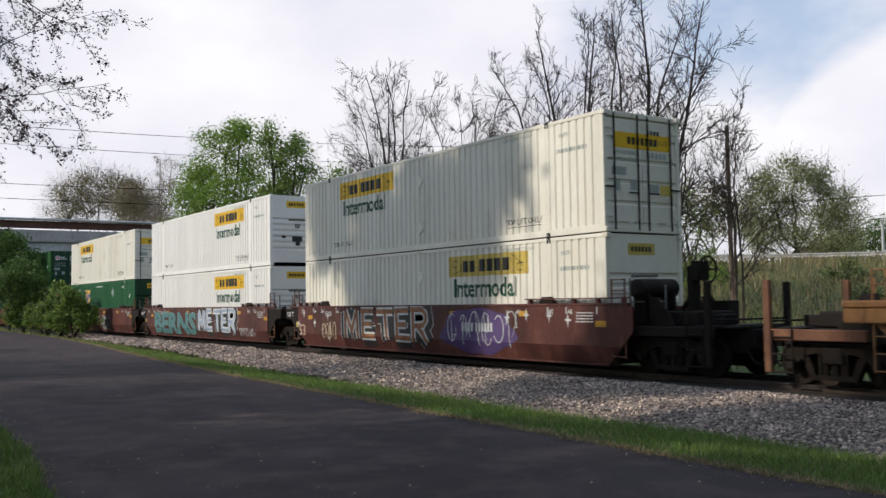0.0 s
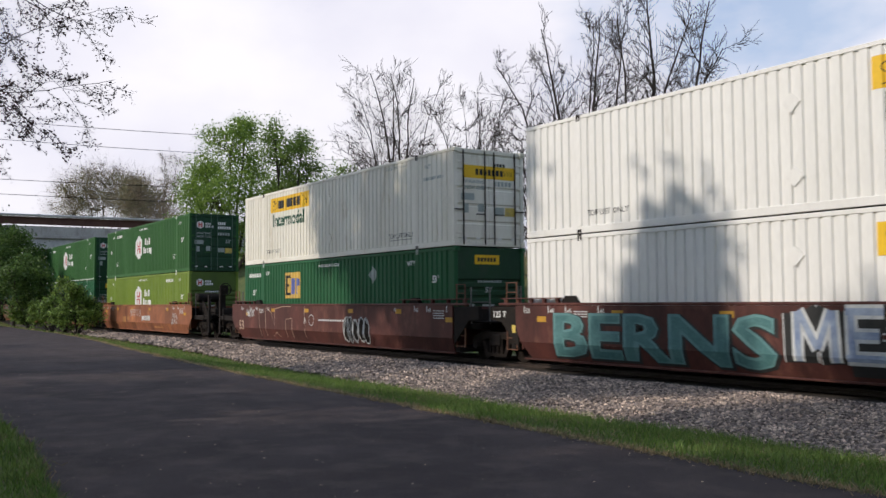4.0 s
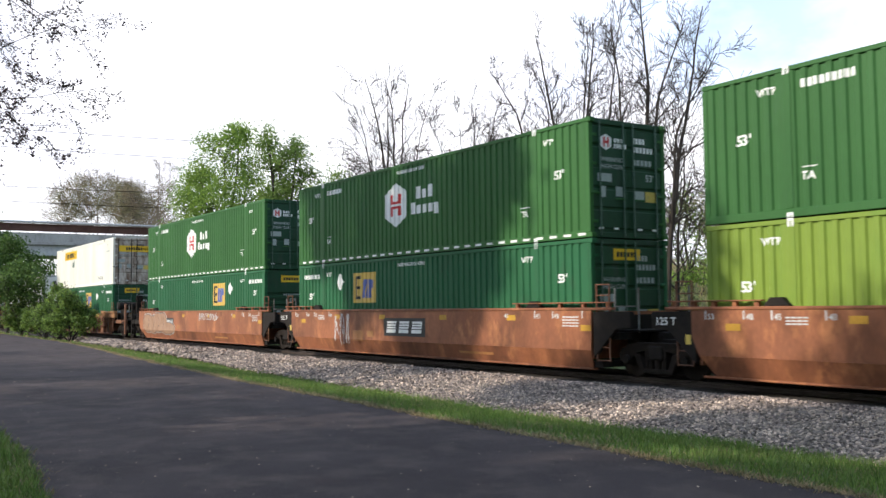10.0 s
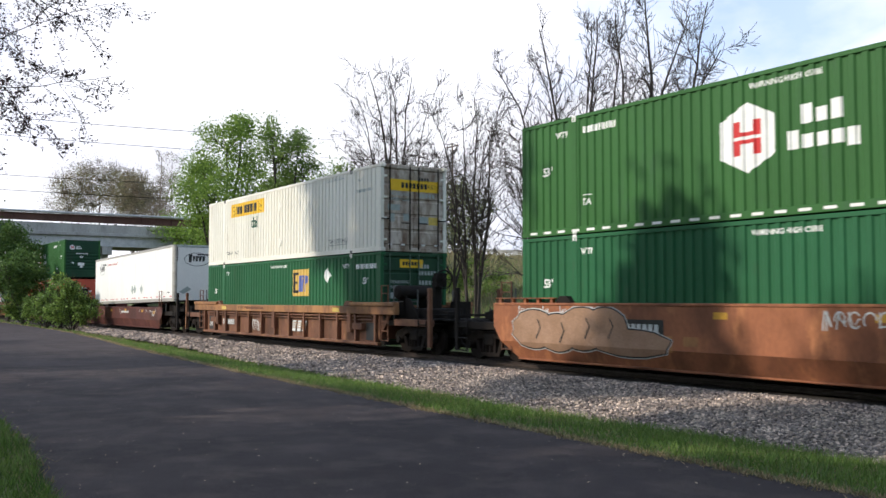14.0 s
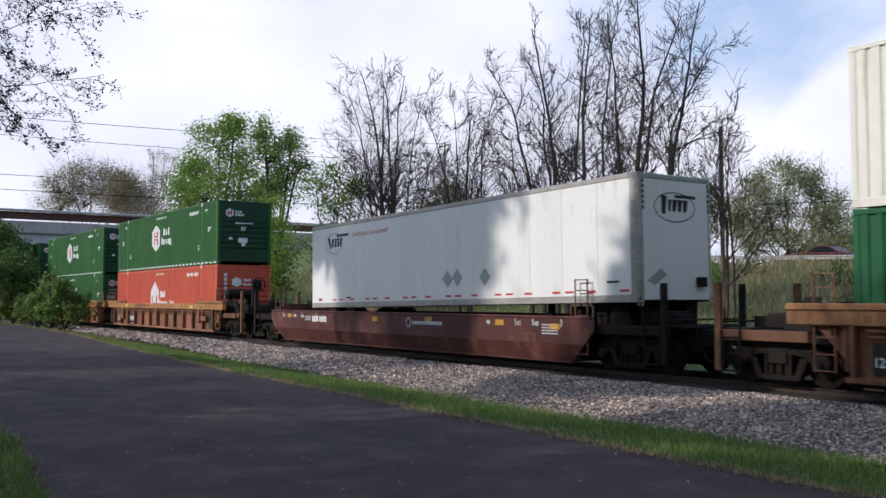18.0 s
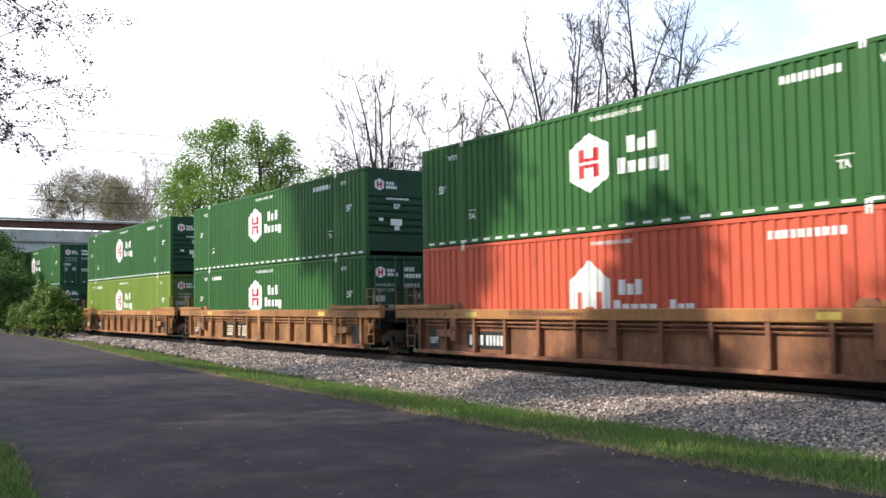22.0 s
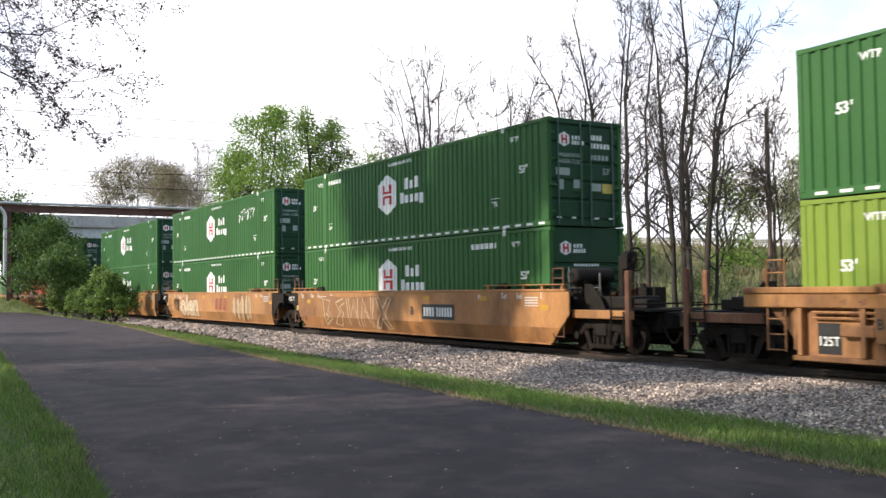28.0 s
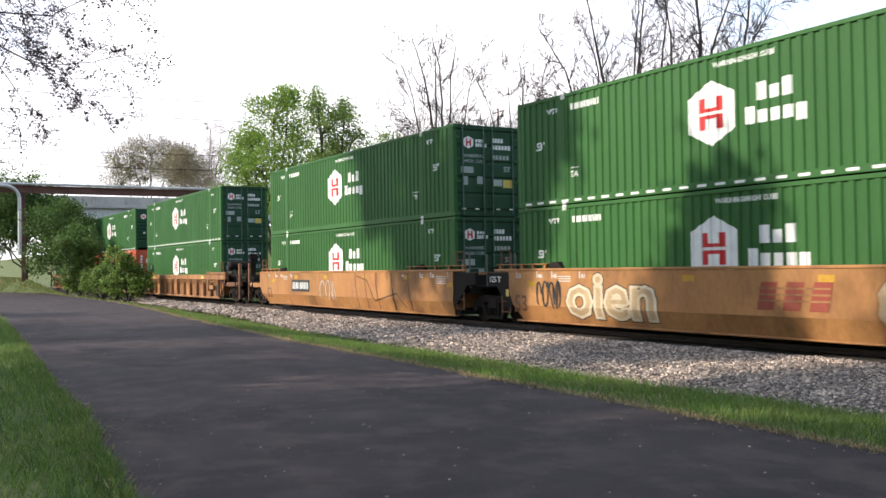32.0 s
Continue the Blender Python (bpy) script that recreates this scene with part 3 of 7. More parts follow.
        def blank(bm):
            zs, xx = [0.12], [0.0]
            for i in range(6):
                z = 0.62 + i * 0.24
                zs += [z, z + 0.035, z + 0.10, z + 0.135]
                xx += [0.0, 0.045, 0.045, 0.0]
            zs.append(H - 0.02)
            xx.append(0.0)
            rows = [[bm.verts.new((xf - 0.03 - dx, y, z)) for y in (-HW + 0.125, HW - 0.125)] for z, dx in zip(zs, xx)]
            for a, b in zip(rows, rows[1:]):
                bm.faces.new((a[0], a[1], b[1], b[0]))
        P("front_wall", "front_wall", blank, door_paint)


def end_marks(thing, style, mark_mat, front, logo):
    """What is painted on the end that faces +x: a badge, rows of small print as bars, placards."""
    xe = L53 - (0.012 if front == "door" else 0.024)

    def on_end(build, out):
        def b(bm):
            build(bm)
            for v in bm.verts:
                v.co = Vector((xe + out, v.co.x, v.co.z))
        return b
    E = lambda n, k, bd, mt, label="", out=0.0: part(n, shared((n, style, front, k, logo), on_end(bd, out), mt), thing, label)
    if logo == "badge":
        E("badge", 0, lambda bm: flat(bm, hexagon(-0.72, 2.33, 0.36, 0.40)), mark_mat, "pale hexagonal badge")
        E("badge_emblem", 0, lambda bm: [rect(bm, -0.82, -0.76, 2.21, 2.45), rect(bm, -0.68, -0.62, 2.21, 2.45), rect(bm, -0.76, -0.68, 2.30, 2.36)], REDD, out=0.004)
        E("lettering", 0, lambda bm: [bars(bm, -0.46, -0.12, 2.34, 2.44, 3), bars(bm, -0.46, -0.02, 2.20, 2.31, 5)], mark_mat)
    else:
        E("sign_panel", 0, lambda bm: rect(bm, -0.95, 1.0, 2.02, 2.40) if logo == "wide" else rect(bm, -0.55, 0.35, 2.38, 2.66), YELLOW2 if style == "old" else YELLOW)
        E("sign_lettering", 0, lambda bm: bars(bm, -0.5, 0.55, 2.12, 2.30, 7) if logo == "wide" else bars(bm, -0.45, 0.25, 2.46, 2.58, 6), INK, out=0.004)
    if front == "door":
        E("number_marking", 1, lambda bm: [bars(bm, 0.17, 0.62, 2.36, 2.50, 4), bars(bm, 0.17, 0.90, 2.14, 2.28, 6)], mark_mat)
        E("small_print", 2, lambda bm: [text_bm(bm, "WARNING", -0.9, 1.86, .15, bold=.003), text_bm(bm, "HIGH CUBE", -0.9, 1.69, .15, bold=.003), bars(bm, 0.17, 0.85, 1.82, 1.96, 5)], GREY)
        for i, (a, b, c, d) in enumerate(((-1.02, -0.55, 1.36, 1.56), (-0.95, -0.76, 0.98, 1.25), (-0.42, -0.20, 1.02, 1.26), (0.17, 0.55, 0.95, 1.18))):
            E("placard", (3, i), lambda bm: rect(bm, a, b, c, d), GREY)
        E("orange_placard", 4, lambda bm: rect(bm, 0.58, 0.98, 0.92, 1.18), YELLOW2)
        for i, (a, b, c) in enumerate(((-1.1, -0.78, 2.80), (0.72, 1.1, 2.80), (-1.0, -0.85, 0.2), (-0.5, -0.35, 0.2), (0.3, 0.45, 0.2), (0.8, 0.95, 0.2))):
            E("reflector", (5, i), lambda bm: rect(bm, a, b, c, c + 0.05), WHITE)
        if logo == "badge":
            E("size_mark", 6, lambda bm: text_bm(bm, "53'", 0.60, 1.44, 0.24, bold=0.006), GREY)
    else:
        E("small_print", 2, lambda bm: [bars(bm, -0.45, 0.45, 1.84, 1.91, 9)], mark_mat)
        E("size_mark", 6, lambda bm: text_bm(bm, "53'", -0.18, 1.55, 0.22, bold=0.008), mark_mat)
        for i, (a, b, c, d) in enumerate(((-0.75, -0.58, 1.12, 1.22), (-0.3, 0.15, 0.98, 1.20), (-0.15, 0.05, 0.82, 0.976))):
            E("placard", (3, i), lambda bm: rect(bm, a, b, c, d), mark_mat)


def marks(thing, kind, style, items):
    """items: (name, key, build, material, label). Painted marks on the near side."""
    for name, key, build, material, label in items:
        def b(bm, build=build):
            build(bm)
            conform(bm, kind, 0.004 if "over" not in str(key) else 0.007)
        part(name, shared((name, style, key), b, material), thing, label)


def badge_bars(bm, cx, cz, w, h):
    for s in (-1, 1):
        rect(bm, cx + s * w * .27 - w * .10, cx + s * w * .27 + w * .10, cz + h * .03, cz + h * .30)
        rect(bm, cx + s * w * .27 - w * .10, cx + s * w * .27 + w * .10, cz - h * .30, cz - h * .03)
    rect(bm, cx - w * .17, cx + w * .17, cz + h * .03, cz + h * .10)
    rect(bm, cx - w * .17, cx + w * .17, cz - h * .10, cz - h * .03)


def word_bars(bm, x0, x1, z0, z1, pattern):
    """An unread word: a plain bar for each letter, at the letter's height."""
    w = (x1 - x0) / len(pattern)
    for i, c in enumerate(pattern):
        top = z1 if c == "T" else z0 + (z1 - z0) * 0.72
        rect(bm, x0 + i * w, x0 + (i + 0.80) * w, z0 - (z1 - z0) * 0.22 * (c == "p"), top)


def hub_container(label, paint=None, front="door", dash=True, badge_low=False, tag=False):
    paint = paint or GREEN
    thing = tagged(new("shipping_container"), label, "container", group="containers on the train")
    container_shell(thing, "deep", paint, front)
    end_marks(thing, "hub", WHITE, front, "badge")
    cz = 1.62
    items = [
        ("badge", 1, lambda bm: flat(bm, hexagon(7.14, cz, 1.32, 1.42)), WHITE, "white hexagonal badge"),
        ("badge_emblem", "over", lambda bm: badge_bars(bm, 7.14, cz, .92, 1.15), REDD, "red bars of the badge"),
        ("lettering", 2, lambda bm: [word_bars(bm, 8.38, 9.30, 1.70, 2.07, "TxT"), word_bars(bm, 8.08, 9.62, 1.24, 1.60, "Txxxp")], WHITE, "white company lettering as bars"),
        ("warning", 3, lambda bm: text_bm(bm, "WARNING HIGH CUBE", 7.22, 2.58, 0.155, bold=0.004, width=1.02), WHITE, "white lettering"),
        ("size_mark", 4, lambda bm: [text_bm(bm, "53'", 14.85, 1.52, 0.30, bold=0.008), text_bm(bm, "53'", 0.82, 1.52, 0.30, bold=0.008)], WHITE, "white lettering"),
        ("lift_mark", 5, lambda bm: [text_bm(bm, "WTP", 14.42, 2.42, 0.20, bold=0.006), text_bm(bm, "WTP", 1.35, 2.42, 0.20, bold=0.006), text_bm(bm, "TA", 13.52, 0.68, 0.22, bold=0.006), rect(bm, 13.5, 13.85, 0.91, 0.93), text_bm(bm, "TA", 2.3, 0.68, 0.22, bold=0.006), rect(bm, 2.3, 2.65, 0.91, 0.93)], WHITE, "white lettering"),
        ("number_marking", 6, lambda bm: bars(bm, 2.35, 3.5, 2.42, 2.58, 9) if front == "door" else bars(bm, 12.4, 13.7, 2.42, 2.58, 10), WHITE, "white number as bars"),
    ]
    marks(thing, "deep", ("hub", front), items)
    castings(thing, WHITE)
    if dash:
        part("reflective_tape", shared("reflective_tape", lambda bm: [rect(bm, 0.35 + i * 0.53, 0.62 + i * 0.53, 0.05, 0.11, -HW - 0.004) for i in range(30)], WHITE), thing, "white reflective dashes")
    return thing


def castings(thing, material):
    """The small pale lifting fittings at the top and bottom of the lift posts."""
    for x in (1.97, 14.05):
        for z0, z1 in ((2.74, H + 0.004), (0.0, 0.09)):
            part("lift_casting", shared(("lift_casting", x, z0), lambda bm: [box(bm, x, x + 0.05, -HW - 0.009, -HW + 0.03, z0, z1), box(bm, x + 0.09, x + 0.135, -HW - 0.009, -HW + 0.03, z0, z1), box(bm, x + 0.05, x + 0.09, -HW - 0.009, -HW + 0.03, z1 - 0.05, z1)], material), thing)


def emp_container(label, front="door", sign=10.17, diamond=None):
    thing = tagged(new("shipping_container"), label, "container", group="containers on the train")
    container_shell(thing, "deep", TEAL, front)
    end_marks(thing, "emp", GREY, front, "sign")
    sx = sign
    near = sx > 8
    dx = diamond or (12.27 if near else 11.29)
    items = [
        ("sign_panel", 1, lambda bm: rect(bm, sx, sx + 1.48, 1.46, 2.47), OCHRE, "square yellow sign"),
        ("sign_lettering", "over1", lambda bm: [rect(bm, sx + .12, sx + .24, 1.58, 2.36), rect(bm, sx + .24, sx + .52, 1.58, 1.68), rect(bm, sx + .24, sx + .46, 1.92, 2.02), rect(bm, sx + .24, sx + .52, 2.26, 2.36)], INK, "dark block on the sign"),
        ("sign_lettering", "over2", lambda bm: [flat(bm, ((sx + .60, 1.62), (sx + .80, 1.62), (sx + .92, 2.24), (sx + .64, 2.24))), flat(bm, ((sx + .84, 1.62), (sx + .98, 1.62), (sx + 1.02, 2.24), (sx + .94, 2.24))), rect(bm, sx + 1.06, sx + 1.18, 1.62, 2.24), flat(bm, ((sx + 1.18, 1.92), (sx + 1.36, 1.96), (sx + 1.36, 2.20), (sx + 1.18, 2.24)))], BLUE, "blue blocks on the sign"),
        ("placard", 3, lambda bm: flat(bm, ((dx, 1.90), (dx + .28, 2.2), (dx, 2.5), (dx - .28, 2.2))), GREY if not near and not diamond else WHITE, "pale diamond placard"),
        ("warning", 4, lambda bm: text_bm(bm, "WARNING HIGH CUBE", 7.22, 2.42 + 0.16, 0.15, bold=0.004), WHITE, "white lettering"),
        ("size_mark", 5, lambda bm: [text_bm(bm, "53'", 14.9, 1.86, 0.30, bold=0.008), text_bm(bm, "53'", 0.82, 1.62, 0.30, bold=0.008)], WHITE, "white lettering"),
        ("number_marking", 6, lambda bm: bars(bm, 14.4, 15.85, 2.36, 2.52, 10) if near else bars(bm, 0.4, 1.7, 2.36, 2.52, 10), WHITE, "white number as bars"),
        ("lift_mark", 7, lambda bm: [text_bm(bm, "WTP", 13.5, 2.42, 0.20, bold=0.006), text_bm(bm, "WTP", 2.22, 2.42, 0.20, bold=0.006)], WHITE, "white lettering"),
    ]
    marks(thing, "deep", ("emp", sx, dx), items)
    castings(thing, WHITE if near else GREY)
    return thing


def white_container(label, sign=9.7, front="blank", paint=None, old=False, word=True):
    paint = paint or CREAM
    thing = tagged(new("shipping_container"), label, "container", group="containers on the train")
    container_shell(thing, "groove", paint, front, None if word else STAINED)
    end_marks(thing, "old" if old else "white", INK, front, "wide" if front == "door" else "sign")
    s = sign
    items = [
        ("sign_panel", 1, lambda bm: rect(bm, s, s + 3.64, 2.03, 2.62), YELLOW2 if old else YELLOW, "long yellow sign panel"),
        ("sign_lettering", "over1", lambda bm: [bars(bm, s + .72, s + 1.36, 2.15, 2.47, 2, .8), bars(bm, s + 1.50, s + 2.88, 2.15, 2.49, 4, .84)], INK, "dark company lettering as bars"),
        ("sign_scroll", "over2", lambda bm: [ribbon(bm, [(s + .32 + .15 * math.cos(a * .5) * (1 - a / 30), 2.40 + .10 * math.sin(a * .5)) for a in range(18)], .02), ribbon(bm, [(s + .2, 2.1), (s + .6, 2.2), (s + .62, 2.5)], .02), ribbon(bm, [(s + 3.3 + .15 * math.cos(a * .5) * (1 - a / 30), 2.22 + .10 * math.sin(a * .5)) for a in range(18)], .02), ribbon(bm, [(s + 2.98, 2.55), (s + 3.3, 2.36), (s + 3.5, 2.3)], .02)], INK, ""),
        ("lift_mark", 4, lambda bm: [text_bm(bm, "TOP LIFT ONLY", 12.35, 0.40, 0.22, bold=0.0), text_bm(bm, "TOP LIFT ONLY", 2.3, 0.40, 0.20), rect(bm, 12.4, 13.8, 0.33, 0.345)], INK, "dark lettering"),
        ("small_print", 5, lambda bm: [text_bm(bm, "STACK LIMIT 2 HIGH", 12.2, 2.62, 0.14), text_bm(bm, "WTP", 14.55, 2.42, 0.17), bars(bm, 14.45, 15.6, 2.05, 2.15, 12, .6)], GREY, "faint grey lettering"),
    ]
    if word:
        items.append(("lettering", 2, lambda bm: text_bm(bm, "Intermodal", s + .22, 1.46, 0.72, bold=0.016, width=0.93), INKG, "dark green lettering"))
    else:
        items.append(("lettering", 3, lambda bm: text_bm(bm, "dal", s + 2.3, 1.46, 0.66, bold=0.014, width=0.95), INKG, "worn green lettering"))
    marks(thing, "groove", ("white", s, old, word), items)
    castings(thing, BLACK)
    for i, (cx, cz) in enumerate(((8.07, 2.10), (8.11, 0.68))):
        part("placard_holder", shared(("placard_holder", i), lambda bm: bevel(slab(bm, ((cx, cz - .2), (cx + .2, cz), (cx, cz + .2), (cx - .2, cz)), -HW - 0.012, -HW + 0.01), 0.006), paint), thing)
    return thing


def red_container(label):
    thing = tagged(new("shipping_container"), label, "container", group="containers on the train")
    container_shell(thing, "deep", RED, "blank")
    xe = L53 - 0.024
    items = [
        ("badge", 1, lambda bm: [flat(bm, ((6.35, .55), (7.75, .55), (7.75, 1.75), (7.05, 2.25), (6.35, 1.75)))], WHITE, "white arched badge"),
        ("badge_emblem", "over", lambda bm: [rect(bm, 6.62, 6.78, .55, 1.5), rect(bm, 7.3, 7.46, .55, 1.5), rect(bm, 6.9, 7.18, .55, 1.15)], RED, "red bars of the badge"),
        ("lettering", 2, lambda bm: [word_bars(bm, 8.0, 8.75, 1.42, 1.76, "TxT"), word_bars(bm, 7.85, 9.2, 0.98, 1.30, "Txxxp"), word_bars(bm, 9.5, 10.2, 0.98, 1.30, "Txx")], WHITE, "white company lettering as bars"),
        ("warning", 3, lambda bm: text_bm(bm, "WARNING HIGH CUBE", 7.1, 2.58, 0.13, bold=0.003), WHITE, "white lettering"),
        ("number_marking", 6, lambda bm: bars(bm, 12.0, 13.7, 2.42, 2.58, 10), WHITE, "white number as bars"),
    ]
    marks(thing, "deep", "red", items)
    castings(thing, WHITE)

    def on_end(build):
        def b(bm):
            build(bm)
            for v in bm.verts:
                v.co = Vector((xe, v.co.x, v.co.z))
        return b
    part("badge", shared("red_end_badge", on_end(lambda bm: flat(bm, hexagon(-0.35, 2.1, 0.44, 0.46))), WHITE), thing, "white hexagonal badge")
    part("lettering", shared("red_end_word", on_end(lambda bm: [word_bars(bm, 0.0, 0.35, 2.14, 2.26, "TxT"), word_bars(bm, -0.05, 0.75, 1.94, 2.06, "Txxxpxx")]), WHITE), thing)
    part("number_marking", shared("red_end_number", on_end(lambda bm: [rect(bm, -0.95, -0.82, 2.35 - i * .2, 2.49 - i * .2) for i in range(10)]), WHITE), thing)
    part("size_mark", shared("red_end_size", on_end(lambda bm: text_bm(bm, "53'", -0.25, 1.05, 0.28, bold=0.008)), WHITE), thing)
    return thing


# ---- railcars ----
def truck(car, x, wheels):
    """A two-axle truck under a car; its wheelsets turn."""
    t = part("truck", shared("bolster", lambda bm: [bevel(box(bm, -0.22, 0.22, -1.12, 1.12, 0.42, 0.74), 0.03), box(bm, -0.45, 0.45, -0.35, 0.35, 0.62, 0.85)], BLACK), car, "grimy black two-axle truck", pose(x, 0, 0))

    def frame_bm(bm, s):
        y0, y1 = sorted((s * 0.93, s * 1.09))
        slab(bm, ((-1.13, .52), (-1.05, .66), (-.62, .80), (.62, .80), (1.05, .66), (1.13, .52), (1.08, .36), (.80, .38), (.62, .56), (.38, .62), (-.38, .62), (-.62, .56), (-.80, .38), (-1.08, .36)), y0, y1)
        slab(bm, ((-.66, .54), (-.50, .56), (-.36, .22), (.36, .22), (.50, .56), (.66, .54), (.46, .13), (-.46, .13)), y0, y1)
        for k in (-.19, 0, .19):
            rod(bm, (k, s * 1.0, .22), (k, s * 1.0, .60), .075, n=8)
        box(bm, -.30, -.25, y0, y1, .22, .62), box(bm, .25, .30, y0, y1, .22, .62)
    for s in (-1, 1):
        part("side_frame", shared(("side_frame", s), lambda bm: frame_bm(bm, s), STEEL), t)
        for ax in (-0.88, 0.88):
            part("bearing_cap", shared(("bearing_cap", s, ax), lambda bm: [rod(bm, (ax, s * 0.92, .42), (ax, s * 1.16, .42), .13, .10, 12), box(bm, ax - .14, ax + .14, min(s * .92, s * 1.07), max(s * .92, s * 1.07), .42, .60)], BLACK), t)

    def wheel_bm(bm):
        rod(bm, (0, -1.0, 0), (0, 1.0, 0), .075, n=10)
        for s in (-1, 1):
            rod(bm, (0, s * 0.70, 0), (0, s * 0.725, 0), .445, .445, 28)
            rod(bm, (0, s * 0.725, 0), (0, s * 0.82, 0), .424, .415, 28)
            rod(bm, (0, s * 0.82, 0), (0, s * 0.835, 0), .30, .16, 16)
    for ax in (-0.88, 0.88):
        w = part("wheelset", shared("wheelset", wheel_bm, STEEL), t, "pair of steel wheels on an axle", pose(ax, 0, .42))
        wheels.append((w, ax))
    return t


CAR_HW = 1.485


def car_end(car, side, coupled, paint, tall):
    """What stands past the well at one end: sill, platform, grabs, coupler. side: -1 rear, 1 front."""
    e = 0.0 if side < 0 else L53
    X = lambda d: e + side * d
    reach = 3.35 if coupled else 1.35

    def span(a, b):
        return sorted((X(a), X(b)))
    key = (side, coupled)
    if not coupled and tall == "dark":
        for s in (-1, 1):
            ya, yb = sorted((s * (CAR_HW - .02), s * (CAR_HW - .14)))
            part("end_frame", shared(("end_frame", side, s), lambda bm: bevel(slab(bm, ((X(.2), 1.5), (X(1.42), 1.5), (X(1.42), 1.14), (X(.95), 1.10), (X(.2), .42)), ya, yb), .012), BLACK), car, "black end frame")
        if side < 0:
            part("size_mark", shared("end_125", lambda bm: text_bm(bm, "125 T", -1.30, 1.22, .23, -CAR_HW + .012, bold=.003, width=1.08), WHITE), car, "white lettering")
            part("tag_plate", shared("tag_plate", lambda bm: rect(bm, -.46, -.32, .82, 1.02, -CAR_HW + .014), YELLOW2), car, "pale square tag")
    part("end_sill", shared(("end_sill", *key), lambda bm: [bevel(box(bm, *span(0.15, reach), -0.32, 0.32, 0.62, 1.02), 0.02), box(bm, *span(0.1, 0.9), -1.3, 1.3, 0.86, 1.02)], BLACK), car)
    part("end_platform", shared(("end_platform", *key), lambda bm: [bevel(box(bm, *span(0.35, reach - 0.15), -0.95, 0.95, 1.03, 1.08), 0.01), box(bm, *span(0.30, 0.42), -1.36, 1.36, 1.02, 1.42)], BLACK), car)
    part("end_bulkhead", shared(("end_bulkhead", *key), lambda bm: slab_x(bm, ((-1.40, .40), (1.40, .40), (1.40, 1.50), (-1.40, 1.50)), *span(0.08, 0.14)), paint), car)
    ys = -CAR_HW + .06
    part("ladder", shared(("ladder", *key), lambda bm: [rod(bm, (X(0.30), ys, 0.35), (X(0.30), ys, 2.15), .022, n=6), rod(bm, (X(0.72), ys, 0.35), (X(0.72), ys, 2.15), .022, n=6)] + [rod(bm, (X(0.30), ys, z), (X(0.72), ys, z), .015, n=6) for z in (.38, .68, .98, 1.28, 1.58, 1.88, 2.13)], paint if tall == "amber" else BROWN), car)
    posts = ((0.62, -1.15, 2.15), (1.18, -0.6, 2.0), (1.18, 0.75, 2.0)) if coupled else ((0.62, -1.15, 2.05), (0.98, -0.75, 2.05))
    hm = paint if tall == "amber" else STEELG
    for i, (d, y, z) in enumerate(posts):
        part("grab_post", shared(("grab_post", *key, i), lambda bm: rod(bm, (X(d), y, 1.0), (X(d), y, z), .024, n=6), hm), car)
    part("handrail", shared(("handrail", *key), lambda bm: rod(bm, (X(posts[0][0]), posts[0][1], 1.62), (X(posts[1][0]), posts[1][1], 1.62), .018, n=6), hm), car)
    if coupled:
        part("coupler", shared(("coupler", side), lambda bm: [bevel(box(bm, *span(3.2, 3.62), -0.10, 0.10, 0.74, 0.96), 0.02), bevel(box(bm, *span(3.50, 3.74), -0.17, 0.15, 0.68, 1.0), 0.05)], STEEL), car)
        rusty = BROWN if paint in (TAN, RUSTY, BROWN, AMBER) else BLACK
        for s in (-1, 1):
            a, b = sorted((s * 1.33, s * 1.19))
            part("side_sill", shared(("side_sill", side, s), lambda bm: bevel(box(bm, *span(0.92, 3.06), a, b, 0.86, 1.07), 0.015), paint if paint is AMBER else rusty), car)
            part("end_post", shared(("end_post", side, s), lambda bm: bevel(box(bm, *span(2.90, 3.05), s * 1.30 - .055, s * 1.30 + .055, 0.24, 2.02), 0.015), rusty), car, "square steel end post")
            part("stirrup", shared(("stirrup", side, s), lambda bm: [rod(bm, (X(2.42), s * 1.36, .24), (X(2.42), s * 1.36, 1.45), .02, n=6), rod(bm, (X(2.86), s * 1.36, .24), (X(2.86), s * 1.36, 1.05), .02, n=6)] + [rod(bm, (X(2.42), s * 1.36, z), (X(2.86), s * 1.36, z), .018, n=6) for z in (.26, .60, .92)], BLACK), car)
            part("gusset", shared(("gusset", side, s), lambda bm: bevel(slab(bm, ((X(.9), 1.06), (X(1.75), 1.06), (X(1.62), 1.30), (X(1.22), 1.72), (X(.9), 1.72)), s * .92 - .02, s * .92 + .02), .008), BLACK), car)
        part("cross_rail", shared(("cross_rail", side), lambda bm: [rod(bm, (X(2.97), -1.24, z), (X(2.97), 1.24, z), .024, n=6) for z in (.95, 1.22)] + [box(bm, *span(2.3, 3.02), -1.2, 1.2, 1.075, 1.10)], BLACK), car)
        part("equipment_box", shared(("equipment_box", side), lambda bm: [bevel(box(bm, *span(1.15, 2.25), -.75, .45, 1.09, 1.40), .03), bevel(box(bm, *span(2.3, 2.75), -.5, -.1, 1.11, 1.33), .02), bevel(box(bm, *span(1.4, 2.0), .5, .9, 1.09, 1.62), .03)], BLACK), car, "dark brake equipment")
        part("brake_rigging", shared(("brake_rigging", side), lambda bm: [bevel(box(bm, *span(.95, 2.95), -.42, .42, .60, .85), .03), rod(bm, (X(.95), -.85, .78), (X(2.9), -.85, .74), .035, n=6), rod(bm, (X(.95), .85, .78), (X(2.9), .85, .74), .035, n=6), bevel(box(bm, *span(2.75, 3.15), -.5, .5, .52, 1.0), .03)], BLACK), car)
